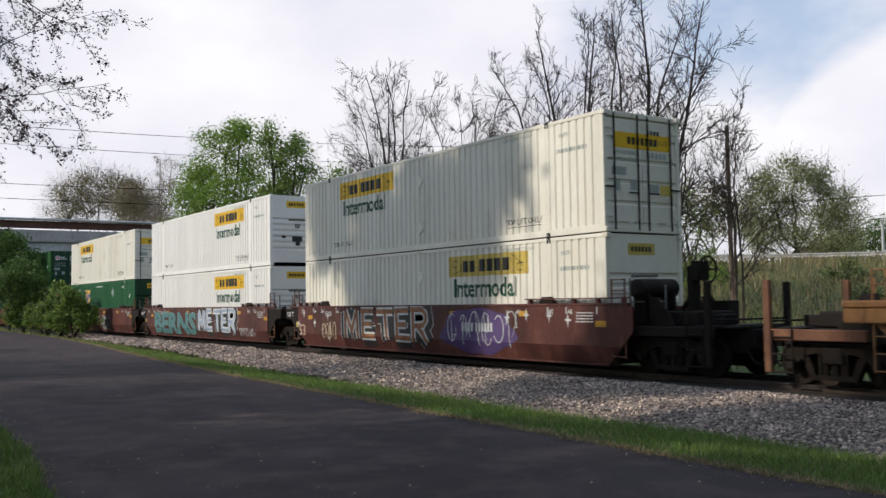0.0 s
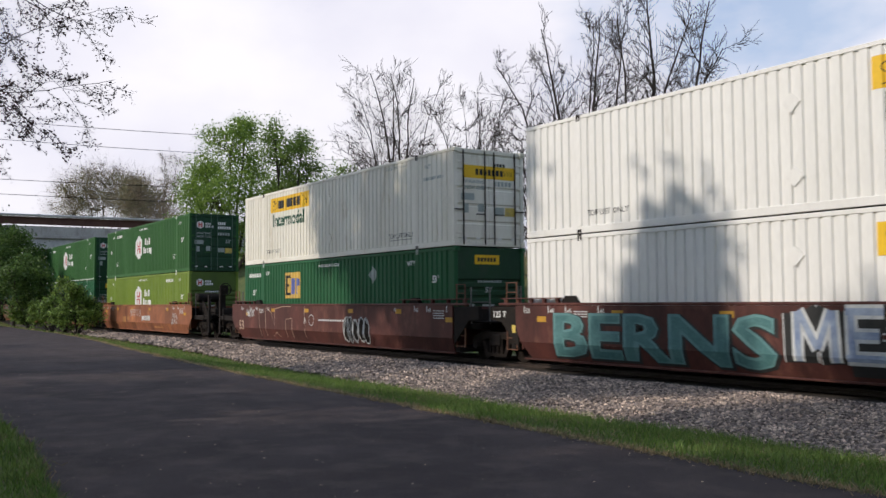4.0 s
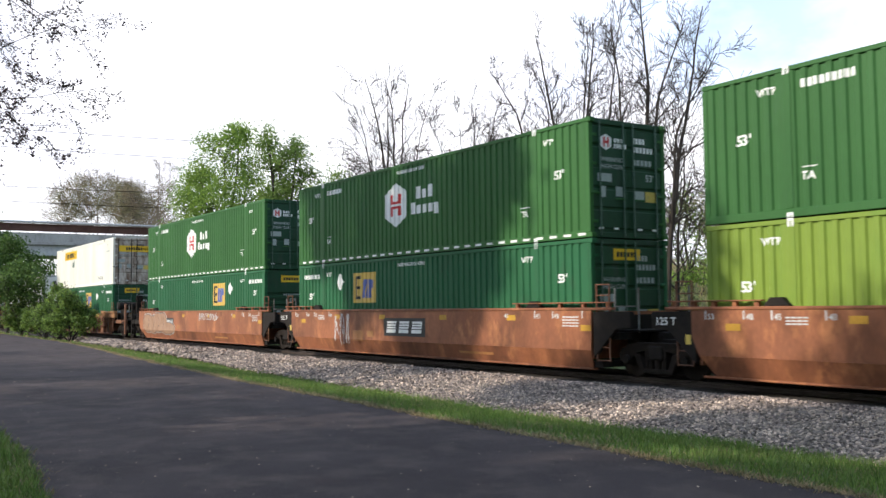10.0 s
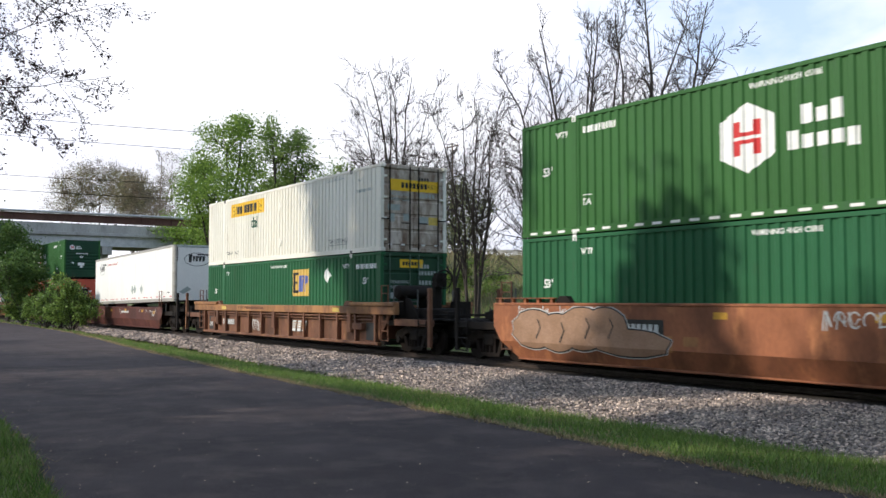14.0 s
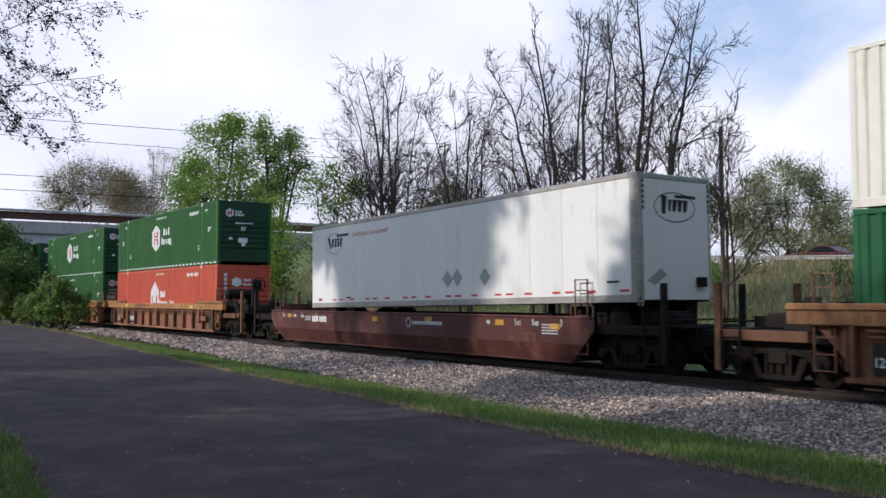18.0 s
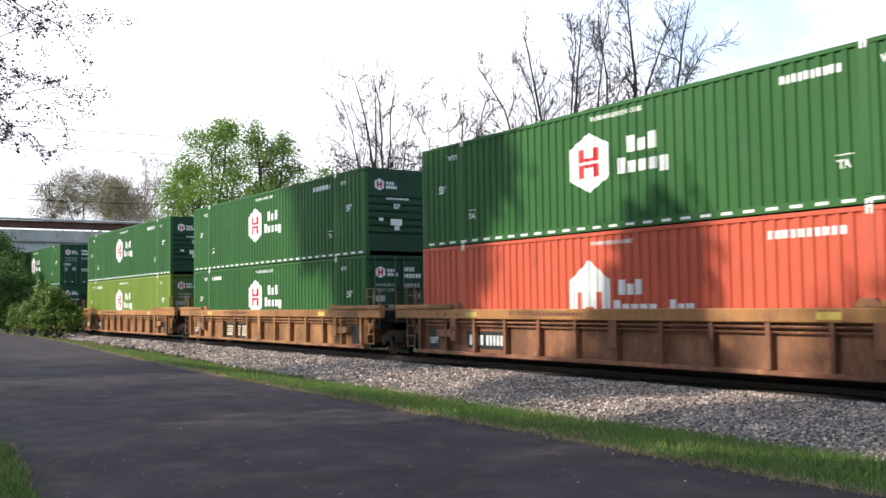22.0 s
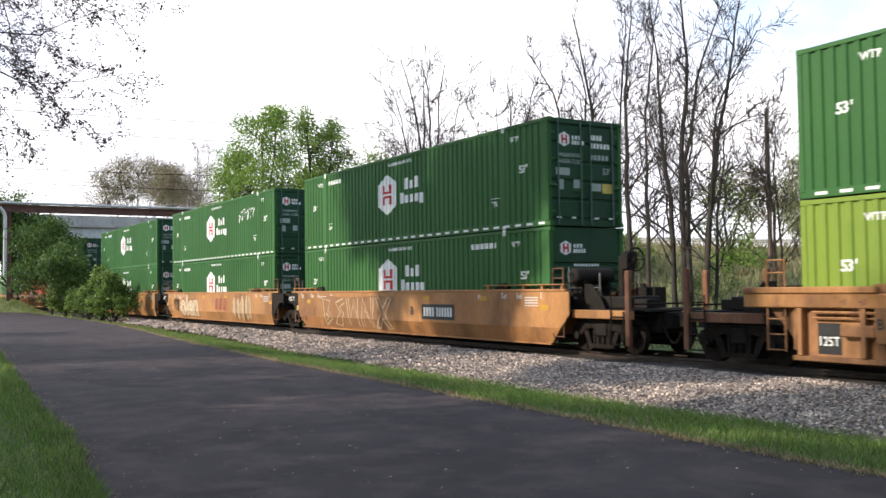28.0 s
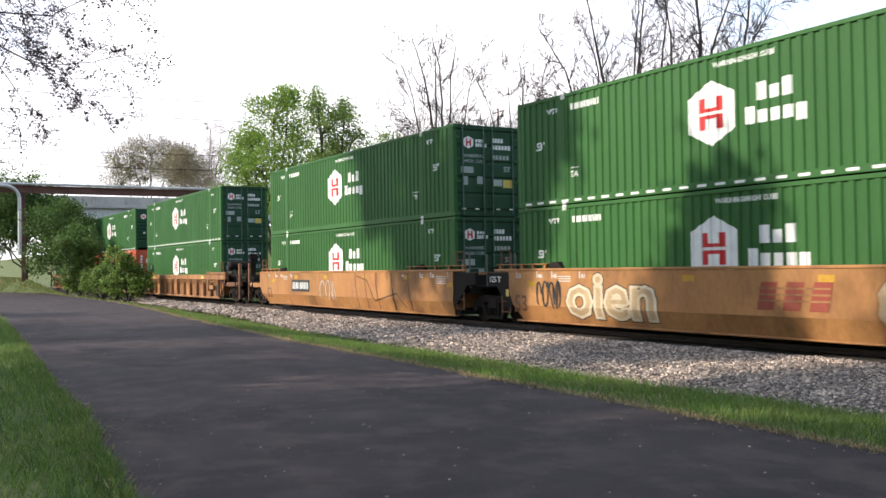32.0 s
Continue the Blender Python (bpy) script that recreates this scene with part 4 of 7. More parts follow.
        hang = [(X(3.1 + .62 * u), -.34 + .06 * u, .82 - 1.9 * u * (1 - u) - .12 * u) for u in (0, .15, .3, .45, .6, .75, .9)]
        part("air_hose", shared(("air_hose", side), lambda bm: [rod(bm, a, b, .028, n=6) for a, b in zip(hang, hang[1:])], BLACK), car, "black rubber air hose")
        if side > 0:
            def bw(bm):
                c = Vector((X(2.02), -0.15, 2.32))
                ring = [c + Vector((0, 0.29 * math.cos(i * math.pi / 10), 0.29 * math.sin(i * math.pi / 10))) for i in range(20)]
                for a, b in zip(ring, ring[1:] + ring[:1]):
                    rod(bm, a, b, .024, n=6)
                for i in range(6):
                    rod(bm, c, ring[i * 3], .014, n=5)
            stand = part("brake_stand", shared("brake_stand", lambda bm: [bevel(box(bm, X(1.52), X(1.70), -0.30, 0.0, 1.06, 2.42), 0.03), bevel(box(bm, X(1.70), X(1.90), -0.34, 0.04, 2.08, 2.52), 0.05), rod(bm, (X(1.86), -0.15, 2.32), (X(2.05), -0.15, 2.32), .05, n=8), rod(bm, (X(1.6), -.15, 1.9), (X(1.05), -.15, 1.1), .04, n=6)], BLACK), car, "black hand brake stand")
            part("brake_wheel", shared("brake_wheel", bw, BLACK), stand, "spoked hand brake wheel")
            part("air_reservoir", shared("air_reservoir", lambda bm: [rod(bm, (X(0.75), -1.1, 1.92), (X(0.75), 0.1, 1.92), .225, n=18), rod(bm, (X(.75), -1.16, 1.92), (X(.75), -1.1, 1.92), .15, .225, 18), rod(bm, (X(.75), .1, 1.92), (X(.75), .16, 1.92), .225, .15, 18)] + [bevel(box(bm, X(.5), X(1.0), y - .04, y + .04, 1.08, 1.80), .02) for y in (-.9, -.1)], BLACK), car, "dark cylindrical air tank")


def guides(car, paint, z):
    for x in (1.75, 14.1):
        part("guide", shared(("guide", x, z), lambda bm: bevel(slab(bm, ((x - .30, z), (x - .14, z + .17), (x + .12, z + .17), (x + .30, z)), -CAR_HW + 0.05, -CAR_HW + 0.22), 0.012), paint), car)


def smooth_car(label, paint, rear, front, wheels, top=1.53):
    car = tagged(new("well_car"), label, "railcar", group="cars of the train")
    for s in (-1, 1):
        ra, rb, rc = (1.0, .70, .12) if rear == "coupled" else (.28, .10, -.22)
        fa, fb, fc = (1.0, .65, .12) if front == "coupled" else (.16, .14, .06)

        def side(bm):
            y0, y1 = sorted((s * CAR_HW, s * (CAR_HW - 0.03)))
            slab(bm, ((-ra, top), (-ra, 0.98), (-rb, .60), (L53 + fb, .60), (L53 + fa, .95), (L53 + fa, top)), y0, y1)

        def skirt(bm):
            y0, y1 = sorted((s * CAR_HW, s * (CAR_HW - 0.03)))
            slab(bm, ((-rb, .598), (-rc, .19), (L53 + fc, .19), (L53 + fb, .598)), y0, y1)
            for v in bm.verts:
                v.co.y -= s * 0.14 * (0.598 - v.co.z) / 0.408
        part("skirt_sheet", shared(("skirt_sheet", s, ra, fa), skirt, paint), car)
        part("side_sheet", shared(("side_sheet", s, ra, fa, top), side, paint), car)
        part("top_chord", shared(("top_chord", s, top), lambda bm: bevel(box(bm, -1.0, L53 + .85, min(s * (CAR_HW + .012), s * (CAR_HW - .13)), max(s * (CAR_HW + .012), s * (CAR_HW - .13)), top + .002, top + .07), 0.015), paint), car)
        part("bottom_sill", shared(("bottom_sill", s), lambda bm: bevel(box(bm, -0.1, L53 + .1, min(s * (CAR_HW - .12), s * (CAR_HW - .26)), max(s * (CAR_HW - .12), s * (CAR_HW - .26)), 0.14, 0.186), 0.01), paint), car)
        for x0, x1 in ((-0.95, 1.45), (13.3, L53 + .8)) if top > 1.5 else ():
            cap = part("chord_cap", shared(("chord_cap", s, x0, top), lambda bm: bevel(box(bm, x0, x1, *sorted((s * (CAR_HW - .02), s * (CAR_HW - .15))), top + .17, top + .20), 0.008), paint), car, "thin plate on stubs")
            for k in range(5):
                part("stub", shared(("cap_stub", s, top), lambda bm: box(bm, 0, .1, *sorted((s * (CAR_HW - .06), s * (CAR_HW - .14))), top + .071, top + .169), paint), cap, m=pose(x0 + .1 + k * (x1 - x0 - .3) / 4, 0, 0))
    part("well_floor", shared("well_floor", lambda bm: [box(bm, 0.1 + i * 2.0, 0.5 + i * 2.0, -1.32, 1.32, 0.20, 0.35) for i in range(9)] + [box(bm, 0, L53, -0.2, 0.2, 0.2, 0.3)], BLACK), car)
    if top > 1.5:
        guides(car, BLACK, 1.60)
    y = -CAR_HW - 0.004
    for x, z in ((0.6, 1.12), (3.3, 1.28), (6.4, 1.28), (9.9, 1.28), (13.1, 1.28), (15.95, 1.05)) if top > 1.5 else ((.5, 1.0), (6.9, .98), (10.0, 1.02), (13.4, 1.0), (15.6, .94)):
        part("reflector_plate", shared("reflector_plate", lambda bm: rect(bm, 0, .36, 0, .14, y), PLATE), car, "small yellow reflector plate", pose(x, 0, z))
    part("stencil", shared("stencil", lambda bm: [text_bm(bm, t, x, 1.34, 0.17, y, bold=.002) for t, x in (("53", 0.15), ("48", 1.1), ("45", 1.75), ("40", 2.9), ("40", 13.0), ("45", 14.3), ("48", 15.0))] + [rect(bm, x, x + .035, 1.34, 1.52, y) for x in (0.08, 1.03, 1.68, 2.83, 14.23, 14.93, 16.0)] + [bars(bm, 15.3, 15.9, 1.15 + .07 * i, 1.18 + .07 * i, 5, .8, y) for i in range(4)] + [bars(bm, 2.0, 2.5, 1.25 + .06 * i, 1.28 + .06 * i, 4, .8, y) for i in range(3)], SILVER), car, "white stencilled marks", pose(0, 0, top - 1.53))
    car_end(car, -1, rear == "coupled", paint, "dark")
    car_end(car, 1, front == "coupled", paint, "dark")
    truck(car, -1.68 if rear == "shared" else -1.75, wheels)
    if front == "coupled":
        truck(car, L53 + 1.75, wheels)
    return car


def ribbed_car(label, paint, rear, front, wheels, cap=None):
    cap = cap or paint
    car = tagged(new("well_car"), label, "railcar", group="cars of the train")
    for s in (-1, 1):
        lo = lambda a, b: sorted((s * a, s * b))
        part("top_chord", shared(("ribbed_chord", s), lambda bm: bevel(box(bm, -1.25, L53 + 1.25, *lo(CAR_HW + .02, CAR_HW - .16), 1.20, 1.47), 0.02), cap), car)
        for x0, x1 in ((-1.25, 1.70), (L53 - 1.75, L53 + 1.25)):
            part("chord_cap", shared(("ribbed_cap", s, x0), lambda bm: bevel(box(bm, x0, x1, *lo(CAR_HW + .05, CAR_HW - .16), 1.472, 1.60), 0.02), cap), car)

        def side(bm):
            y0, y1 = lo(CAR_HW - .15, CAR_HW - .17)
            slab(bm, ((-0.75, 1.2), (-0.30, .75), (0.05, .30), (L53 - .05, .30), (L53 + .30, .75), (L53 + .75, 1.2)), y0, y1)
        part("side_sheet", shared(("ribbed_sheet", s), side, paint), car)
        part("bottom_sill", shared(("ribbed_sill", s), lambda bm: bevel(box(bm, -0.12, L53 + .12, *lo(CAR_HW - .01, CAR_HW - .18), 0.20, 0.30), 0.015), paint), car)
        part("side_pipe", shared(("side_pipe", s), lambda bm: [rod(bm, (0.3, s * (CAR_HW - .05), 1.12), (L53 - .3, s * (CAR_HW - .05), 1.12), .03, n=6), rod(bm, (0.3, s * (CAR_HW - .06), 1.02), (L53 - .3, s * (CAR_HW - .06), 1.02), .02, n=6)], paint), car)
    for i in range(13):
        x = 0.05 + i * (L53 - 0.1) / 12
        part("rib", shared("rib", lambda bm: bevel(slab(bm, ((-.05, .30), (.05, .30), (.06, 1.2), (-.06, 1.2)), -CAR_HW - .005, -CAR_HW + .15), 0.01), paint), car, m=pose(x, 0, 0))
    for x in (1.78, 8.0, L53 - 1.80):
        part("bracket", shared("bracket", lambda bm: bevel(box(bm, -.13, .13, -CAR_HW - .03, -CAR_HW + .15, .58, 1.22), 0.015), paint), car, m=pose(x, 0, 0))
    for x, px in ((0.92, 0.36), (L53 - 1.62, L53 - .86)):
        part("tool_box", shared("tool_box", lambda bm: bevel(box(bm, 0, .70, -CAR_HW + .0, -CAR_HW + .15, .68, .90), 0.02), paint), car, m=pose(x, 0, 0))
        part("dark_panel", shared("dark_panel", lambda bm: rect(bm, 0, .50, .34, .92, -CAR_HW + .145), INK), car, m=pose(px, 0, 0))
    part("load_notice", shared("load_notice", lambda bm: text_bm(bm, "MAX GROSS WT FOR 20 FT CONTAINER", 4.3, 1.32, .13, -CAR_HW - .024, bold=.002), BROWN), car, "faded brown lettering")
    part("size_mark", shared("rib_125", lambda bm: text_bm(bm, "125T", .36, .50, .24, -CAR_HW + .14, bold=.004, width=.92), WHITE), car, "white lettering")
    part("well_floor", shared("ribbed_floor", lambda bm: [box(bm, 0.1 + i * 2.0, 0.5 + i * 2.0, -1.32, 1.32, 0.22, 0.35) for i in range(9)] + [box(bm, 0, L53, -0.2, 0.2, 0.22, 0.3)], BLACK), car)
    guides(car, paint, 1.47)
    y = -CAR_HW - 0.024
    part("stencil", shared("ribbed_stencil", lambda bm: [text_bm(bm, t, x, 1.27, 0.15, y, bold=.002) for t, x in (("53", 0.3), ("48", 0.95), ("45", 1.35), ("40", 1.9), ("40/20", L53 - 1.6), ("45", L53 - .9), ("48", L53 - .4))] + [bars(bm, 5.2, 7.1, 1.30, 1.38, 14, .7, y)], BROWN), car, "faded stencilled marks")
    for x in (2.4, L53 - 3.0):
        part("reflector_plate", shared("ribbed_yellow", lambda bm: rect(bm, 0, .5, 1.26, 1.40, y), YELLOW2), car, "faded yellow reflector plate", pose(x, 0, 0))
    car_end(car, -1, rear == "coupled", paint, "amber" if cap is AMBER else "dark")
    car_end(car, 1, front == "coupled", paint, "amber" if cap is AMBER else "dark")
    truck(car, -1.68 if rear == "shared" else -1.75, wheels)
    if front == "coupled":
        truck(car, L53 + 1.75, wheels)
    return car


def side_marks(car, name, key, build, material, label="", y=None):
    y = -CAR_HW - 0.005 if y is None else y

    def b(bm):
        build(bm)
        if y < -CAR_HW:
            lo, hi = min(v.co.z for v in bm.verts), max(v.co.z for v in bm.verts)
            if lo < 0.599 < hi:
                bmesh.ops.bisect_plane(bm, geom=list(bm.verts) + list(bm.edges) + list(bm.faces), plane_co=(0, 0, 0.599), plane_no=(0, 0, 1), dist=1e-5)
        for v in bm.verts:
            v.co.y += y + (0.14 * max(0.0, 0.598 - v.co.z) / 0.408 if y < -CAR_HW else 0.0)
    return part(name, shared((name, key), b, material), car, label)


def plate_number(car, key, x, z, material=None, back=None, h=0.30, n=10, y=None):
    """A reporting number as bars, on a dark plate where back is given."""
    yy = -CAR_HW - 0.005 if y is None else y
    if back:
        side_marks(car, "number_plate", (key, 1), lambda bm: rect(bm, x - .12, x + n * h * .62 + .1, z - .1, z + h + .1), back, "dark number plate", yy)
    side_marks(car, "number_marking", (key, 2), lambda bm: [bars(bm, x, x + 4 * h * .62, z, z + h, 4, .7), bars(bm, x + 4.5 * h * .62, x + n * h * .62, z, z + h, n - 4, .7)], material or SILVER, "pale number as bars", yy - .004)


def ttx_bars(car, key, x, z, h, mt=None, back=INK, y=None, wide=1.0):
    yy = -CAR_HW - 0.005 if y is None else y
    if back:
        side_marks(car, "emblem_plate", (key, 1), lambda bm: rect(bm, x - .15, x + h * 3.25 * wide + .12, z - .1, z + h + .1), back, "black emblem plate", yy)
    lean = h * .22
    blocks = [((k * 1.12) * h * wide + x, (k * 1.12 + .96) * h * wide + x) for k in range(3)]
    side_marks(car, "emblem_lettering", (key, 2), lambda bm: [flat(bm, ((a, z), (b - lean, z), (b, z + h), (a + lean, z + h))) for a, b in blocks], mt or WHITE, "emblem as plain slanted blocks", yy - .004)
    side_marks(car, "emblem_line", (key, 3), lambda bm: [rect(bm, x + .1 * h, x + 3.1 * h * wide, z + h * q, z + h * (q + .07)) for q in (.30, .52, .74)], back or TAN, "", yy - .008)


def scrawl(car, key, x, z, w, h, material, seed, loops=7, width=0.05, fill=None):
    """A sprayed tag: quick strokes side by side, over bulging patches of colour where fill is given."""
    r = random.Random(seed)
    cell = w / loops
    strokes, blobs = [], []
    for i in range(loops):
        cx = x + cell * (i + 0.5)
        hh = h * r.uniform(0.75, 1.0)
        z0 = z + (h - hh) * r.uniform(0.2, 0.8)
        lean = r.uniform(-.15, .25) * cell
        for _ in range(2 if fill is None else 1):
            kind = r.random()
            a0, a1 = r.uniform(0, 6.28), r.uniform(2.6, 5.6)
            if kind < 0.45:
                strokes.append([(cx + lean * (k / 9 - .5) + .40 * cell * math.cos(a0 + a1 * k / 9), z0 + hh * (0.5 + 0.48 * math.sin(a0 + a1 * k / 9))) for k in range(10)])
            else:
                zz = [r.uniform(0, 1) for _ in range(4)]
                zz[0], zz[1] = r.choice(((0, 1), (1, 0)))
                xx = sorted(r.uniform(-.5, .5) for _ in range(4))
                strokes.append([(cx + cell * u + lean * v, z0 + hh * v) for u, v in zip(xx, zz)])
        blobs.append([(cx + lean + .56 * cell * math.cos(k * .3927) * (1 + .12 * math.sin(3 * k + seed)), z0 + hh * (.5 + .52 * math.sin(k * .3927) * (1 + .08 * math.cos(2 * k + i)))) for k in range(16)])
    if fill:
        for i, bl in enumerate(blobs):
            lift = -CAR_HW - .005 - .002 * (i % 3)
            side_marks(car, "graffiti_fill", (key, 1, i), lambda bm: flat(bm, bl), fill, "sprayed bulging letter", lift)
        side_marks(car, "graffiti_outline", (key, 3), lambda bm: [ribbon(bm, bl + bl[:1], width) for bl in blobs], material, "", -CAR_HW - .013)
    side_marks(car, "graffiti", (key, 2), lambda bm: [ribbon(bm, s, width) for s in strokes], material, "quick sprayed tag", -CAR_HW - 0.015)


METER_STROKES = (((0.25, .50), (0.23, 1.42)), ((0.26, 1.44), (0.70, .74)), ((0.70, .74), (1.02, 1.44)), ((1.06, 1.44), (1.12, .50)),
                 ((1.46, 1.44), (1.48, .58)), ((1.34, 1.42), (2.16, 1.42)), ((1.48, 1.00), (2.06, 1.00)), ((1.36, .60), (2.26, .60)),
                 ((2.40, 1.40), (3.40, 1.40)), ((2.92, 1.40), (3.04, .50)),
                 ((3.63, 1.44), (3.67, .58)), ((3.50, 1.42), (4.34, 1.44)), ((3.65, 1.00), (4.20, 1.00)), ((3.54, .60), (4.44, .58)),
                 ((4.60, 1.50), (4.64, .48)), ((4.48, 1.46), (5.12, 1.46), (5.32, 1.34), (5.36, 1.16), (5.20, .99), (4.65, .96)), ((4.85, .97), (5.16, .75), (5.38, .46)))


def block_graffiti(car, key, x, k, wide, fill, edge):
    """Hand-sprayed capitals with a pale rim on a dark ground. k stretches them along the car."""
    def layer(w, dz):
        def b(bm):
            for i, st in enumerate(METER_STROKES):
                ribbon(bm, [(x + q * k + dz, z - dz * .5) for q, z in st], w, -.0004 * (i % 4))
            for v in bm.verts:
                v.co.z = min(max(v.co.z, .27), 1.56)
        return b
    side_marks(car, "graffiti_outline", (key, 0), layer(wide + .48, .05), SILVER, "pale sprayed rim")
    side_marks(car, "graffiti_outline", (key, 1), layer(wide + .42, .05), edge, "dark sprayed ground", -CAR_HW - .008)
    side_marks(car, "graffiti", (key, 2), layer(wide, 0.0), SILVER, "block-letter graffiti", -CAR_HW - .011)
    side_marks(car, "graffiti_shade", (key, 3), layer(wide - .13, 0.0), fill, "", -CAR_HW - .014)


def sparkles(car, key, spots):
    """Small four-pointed sprayed stars."""
    side_marks(car, "graffiti", (key, 9), lambda bm: [flat(bm, [(x + s * q * math.cos(k * .785), z + 1.5 * s * q * math.sin(k * .785)) for k in range(8) for q in ((1.0, .28)[k % 2],)]) for x, z, s in spots], SILVER, "small sprayed stars", -CAR_HW - .007)


def bubble_letters(car, key, word, x, z, size, width, layers):
    """Swollen sprayed letters. layers: (material, swelling, shift), from the back to the front."""
    for k, (mt, grow, off) in enumerate(layers):
        side_marks(car, "graffiti" if k else "graffiti_outline", (key, k), lambda bm: text_bm(bm, word, x + off, z - off * .6, size, bold=grow * size, width=width), mt, "swollen sprayed letters", -CAR_HW - .005 - .003 * k)


def throw_up(car, key, x, z, w, h, fill, rim, edge):
    """A quick bubble piece: overlapping round forms with a dark edge and a pale rim."""
    forms = ((.14, .52, .15, .42), (.30, .46, .13, .40), (.46, .56, .15, .44), (.60, .58, .13, .42), (.74, .32, .22, .26))
    for k, (mt, grow) in enumerate(((rim, .055), (edge, .035), (fill, 0.0))):
        for i, (u, v, a, b) in enumerate(forms):
            ring = [(x + w * u + (a * w + grow) * math.cos(j * .3142) * (1 + .07 * math.sin(3 * j + i)), z + h * v + (b * h + grow) * math.sin(j * .3142)) for j in range(20)]
            side_marks(car, "graffiti_fill", (key, k, i), lambda bm: flat(bm, [(p, max(.2, min(1.52, q))) for p, q in ring]), mt, "round sprayed form", -CAR_HW - .005 - .004 * k - .0007 * i)
    strokes = [[(x + w * (u + .02), z + h * (v - .2)), (x + w * (u + .05), z + h * (v + .05)), (x + w * (u + .03), z + h * (v + .22))] for u, v, a, b in forms[:4]]
    side_marks(car, "graffiti", (key, 5), lambda bm: [ribbon(bm, s, .04) for s in strokes], edge, "", -CAR_HW - .021)


def zigzag_piece(car, key):
    """Broad angular letters in thin pale lines over a browned patch."""
    patch = ((2.05, .26), (3.5, .22), (5.1, .27), (6.7, .23), (7.85, .30), (7.7, .9), (8.0, 1.38), (6.4, 1.42), (4.5, 1.36), (2.7, 1.41), (1.95, 1.3), (2.25, .8))
    lines = (((1.9, .30), (1.7, 1.30), (2.35, 1.22), (2.15, .86), (2.55, .55), (1.9, .30)), ((2.0, .5), (2.3, .6), (2.0, .75)),
             ((3.5, 1.32), (2.85, 1.15), (3.25, .80), (2.75, .36), (3.3, .30), (3.55, .75), (3.2, 1.0), (3.6, 1.15)),
             ((3.75, 1.34), (4.05, .34), (4.35, 1.05), (4.75, .32), (4.7, 1.34)), ((3.95, 1.34), (4.15, .62), (4.4, 1.28), (4.7, .64)),
             ((5.0, .30), (5.1, 1.34), (5.75, .45), (5.75, 1.36)), ((5.2, .32), (5.25, .95), (5.85, .30), (5.95, 1.36)),
             ((6.05, .30), (6.5, .80), (6.1, 1.34), (6.35, 1.36), (6.65, .98), (7.0, 1.36), (7.25, 1.34), (6.8, .80), (7.2, .30), (6.95, .30), (6.65, .62), (6.35, .30), (6.05, .30)))
    side_marks(car, "graffiti_fill", (key, 1), lambda bm: flat(bm, patch), WASH, "browned sprayed patch")
    side_marks(car, "graffiti_outline", (key, 2), lambda bm: [ribbon(bm, [(p + .48, q) for p, q in s], .075) for s in lines], CHALK, "pale angular graffiti lines", -CAR_HW - .010)


# ---- the train ----
WHEELS, ROLLING = [], []
Z_LOW, Z_UP = 0.36, 3.278


def place(thing, x, z, tilt=0.0):
    ROLLING.append((thing, x, z, tilt))
    return thing


def load(x, lower, upper):
    place(lower, x, Z_LOW)
    place(upper, x, Z_UP)


HUB = "green corrugated steel container with white hexagonal badge"


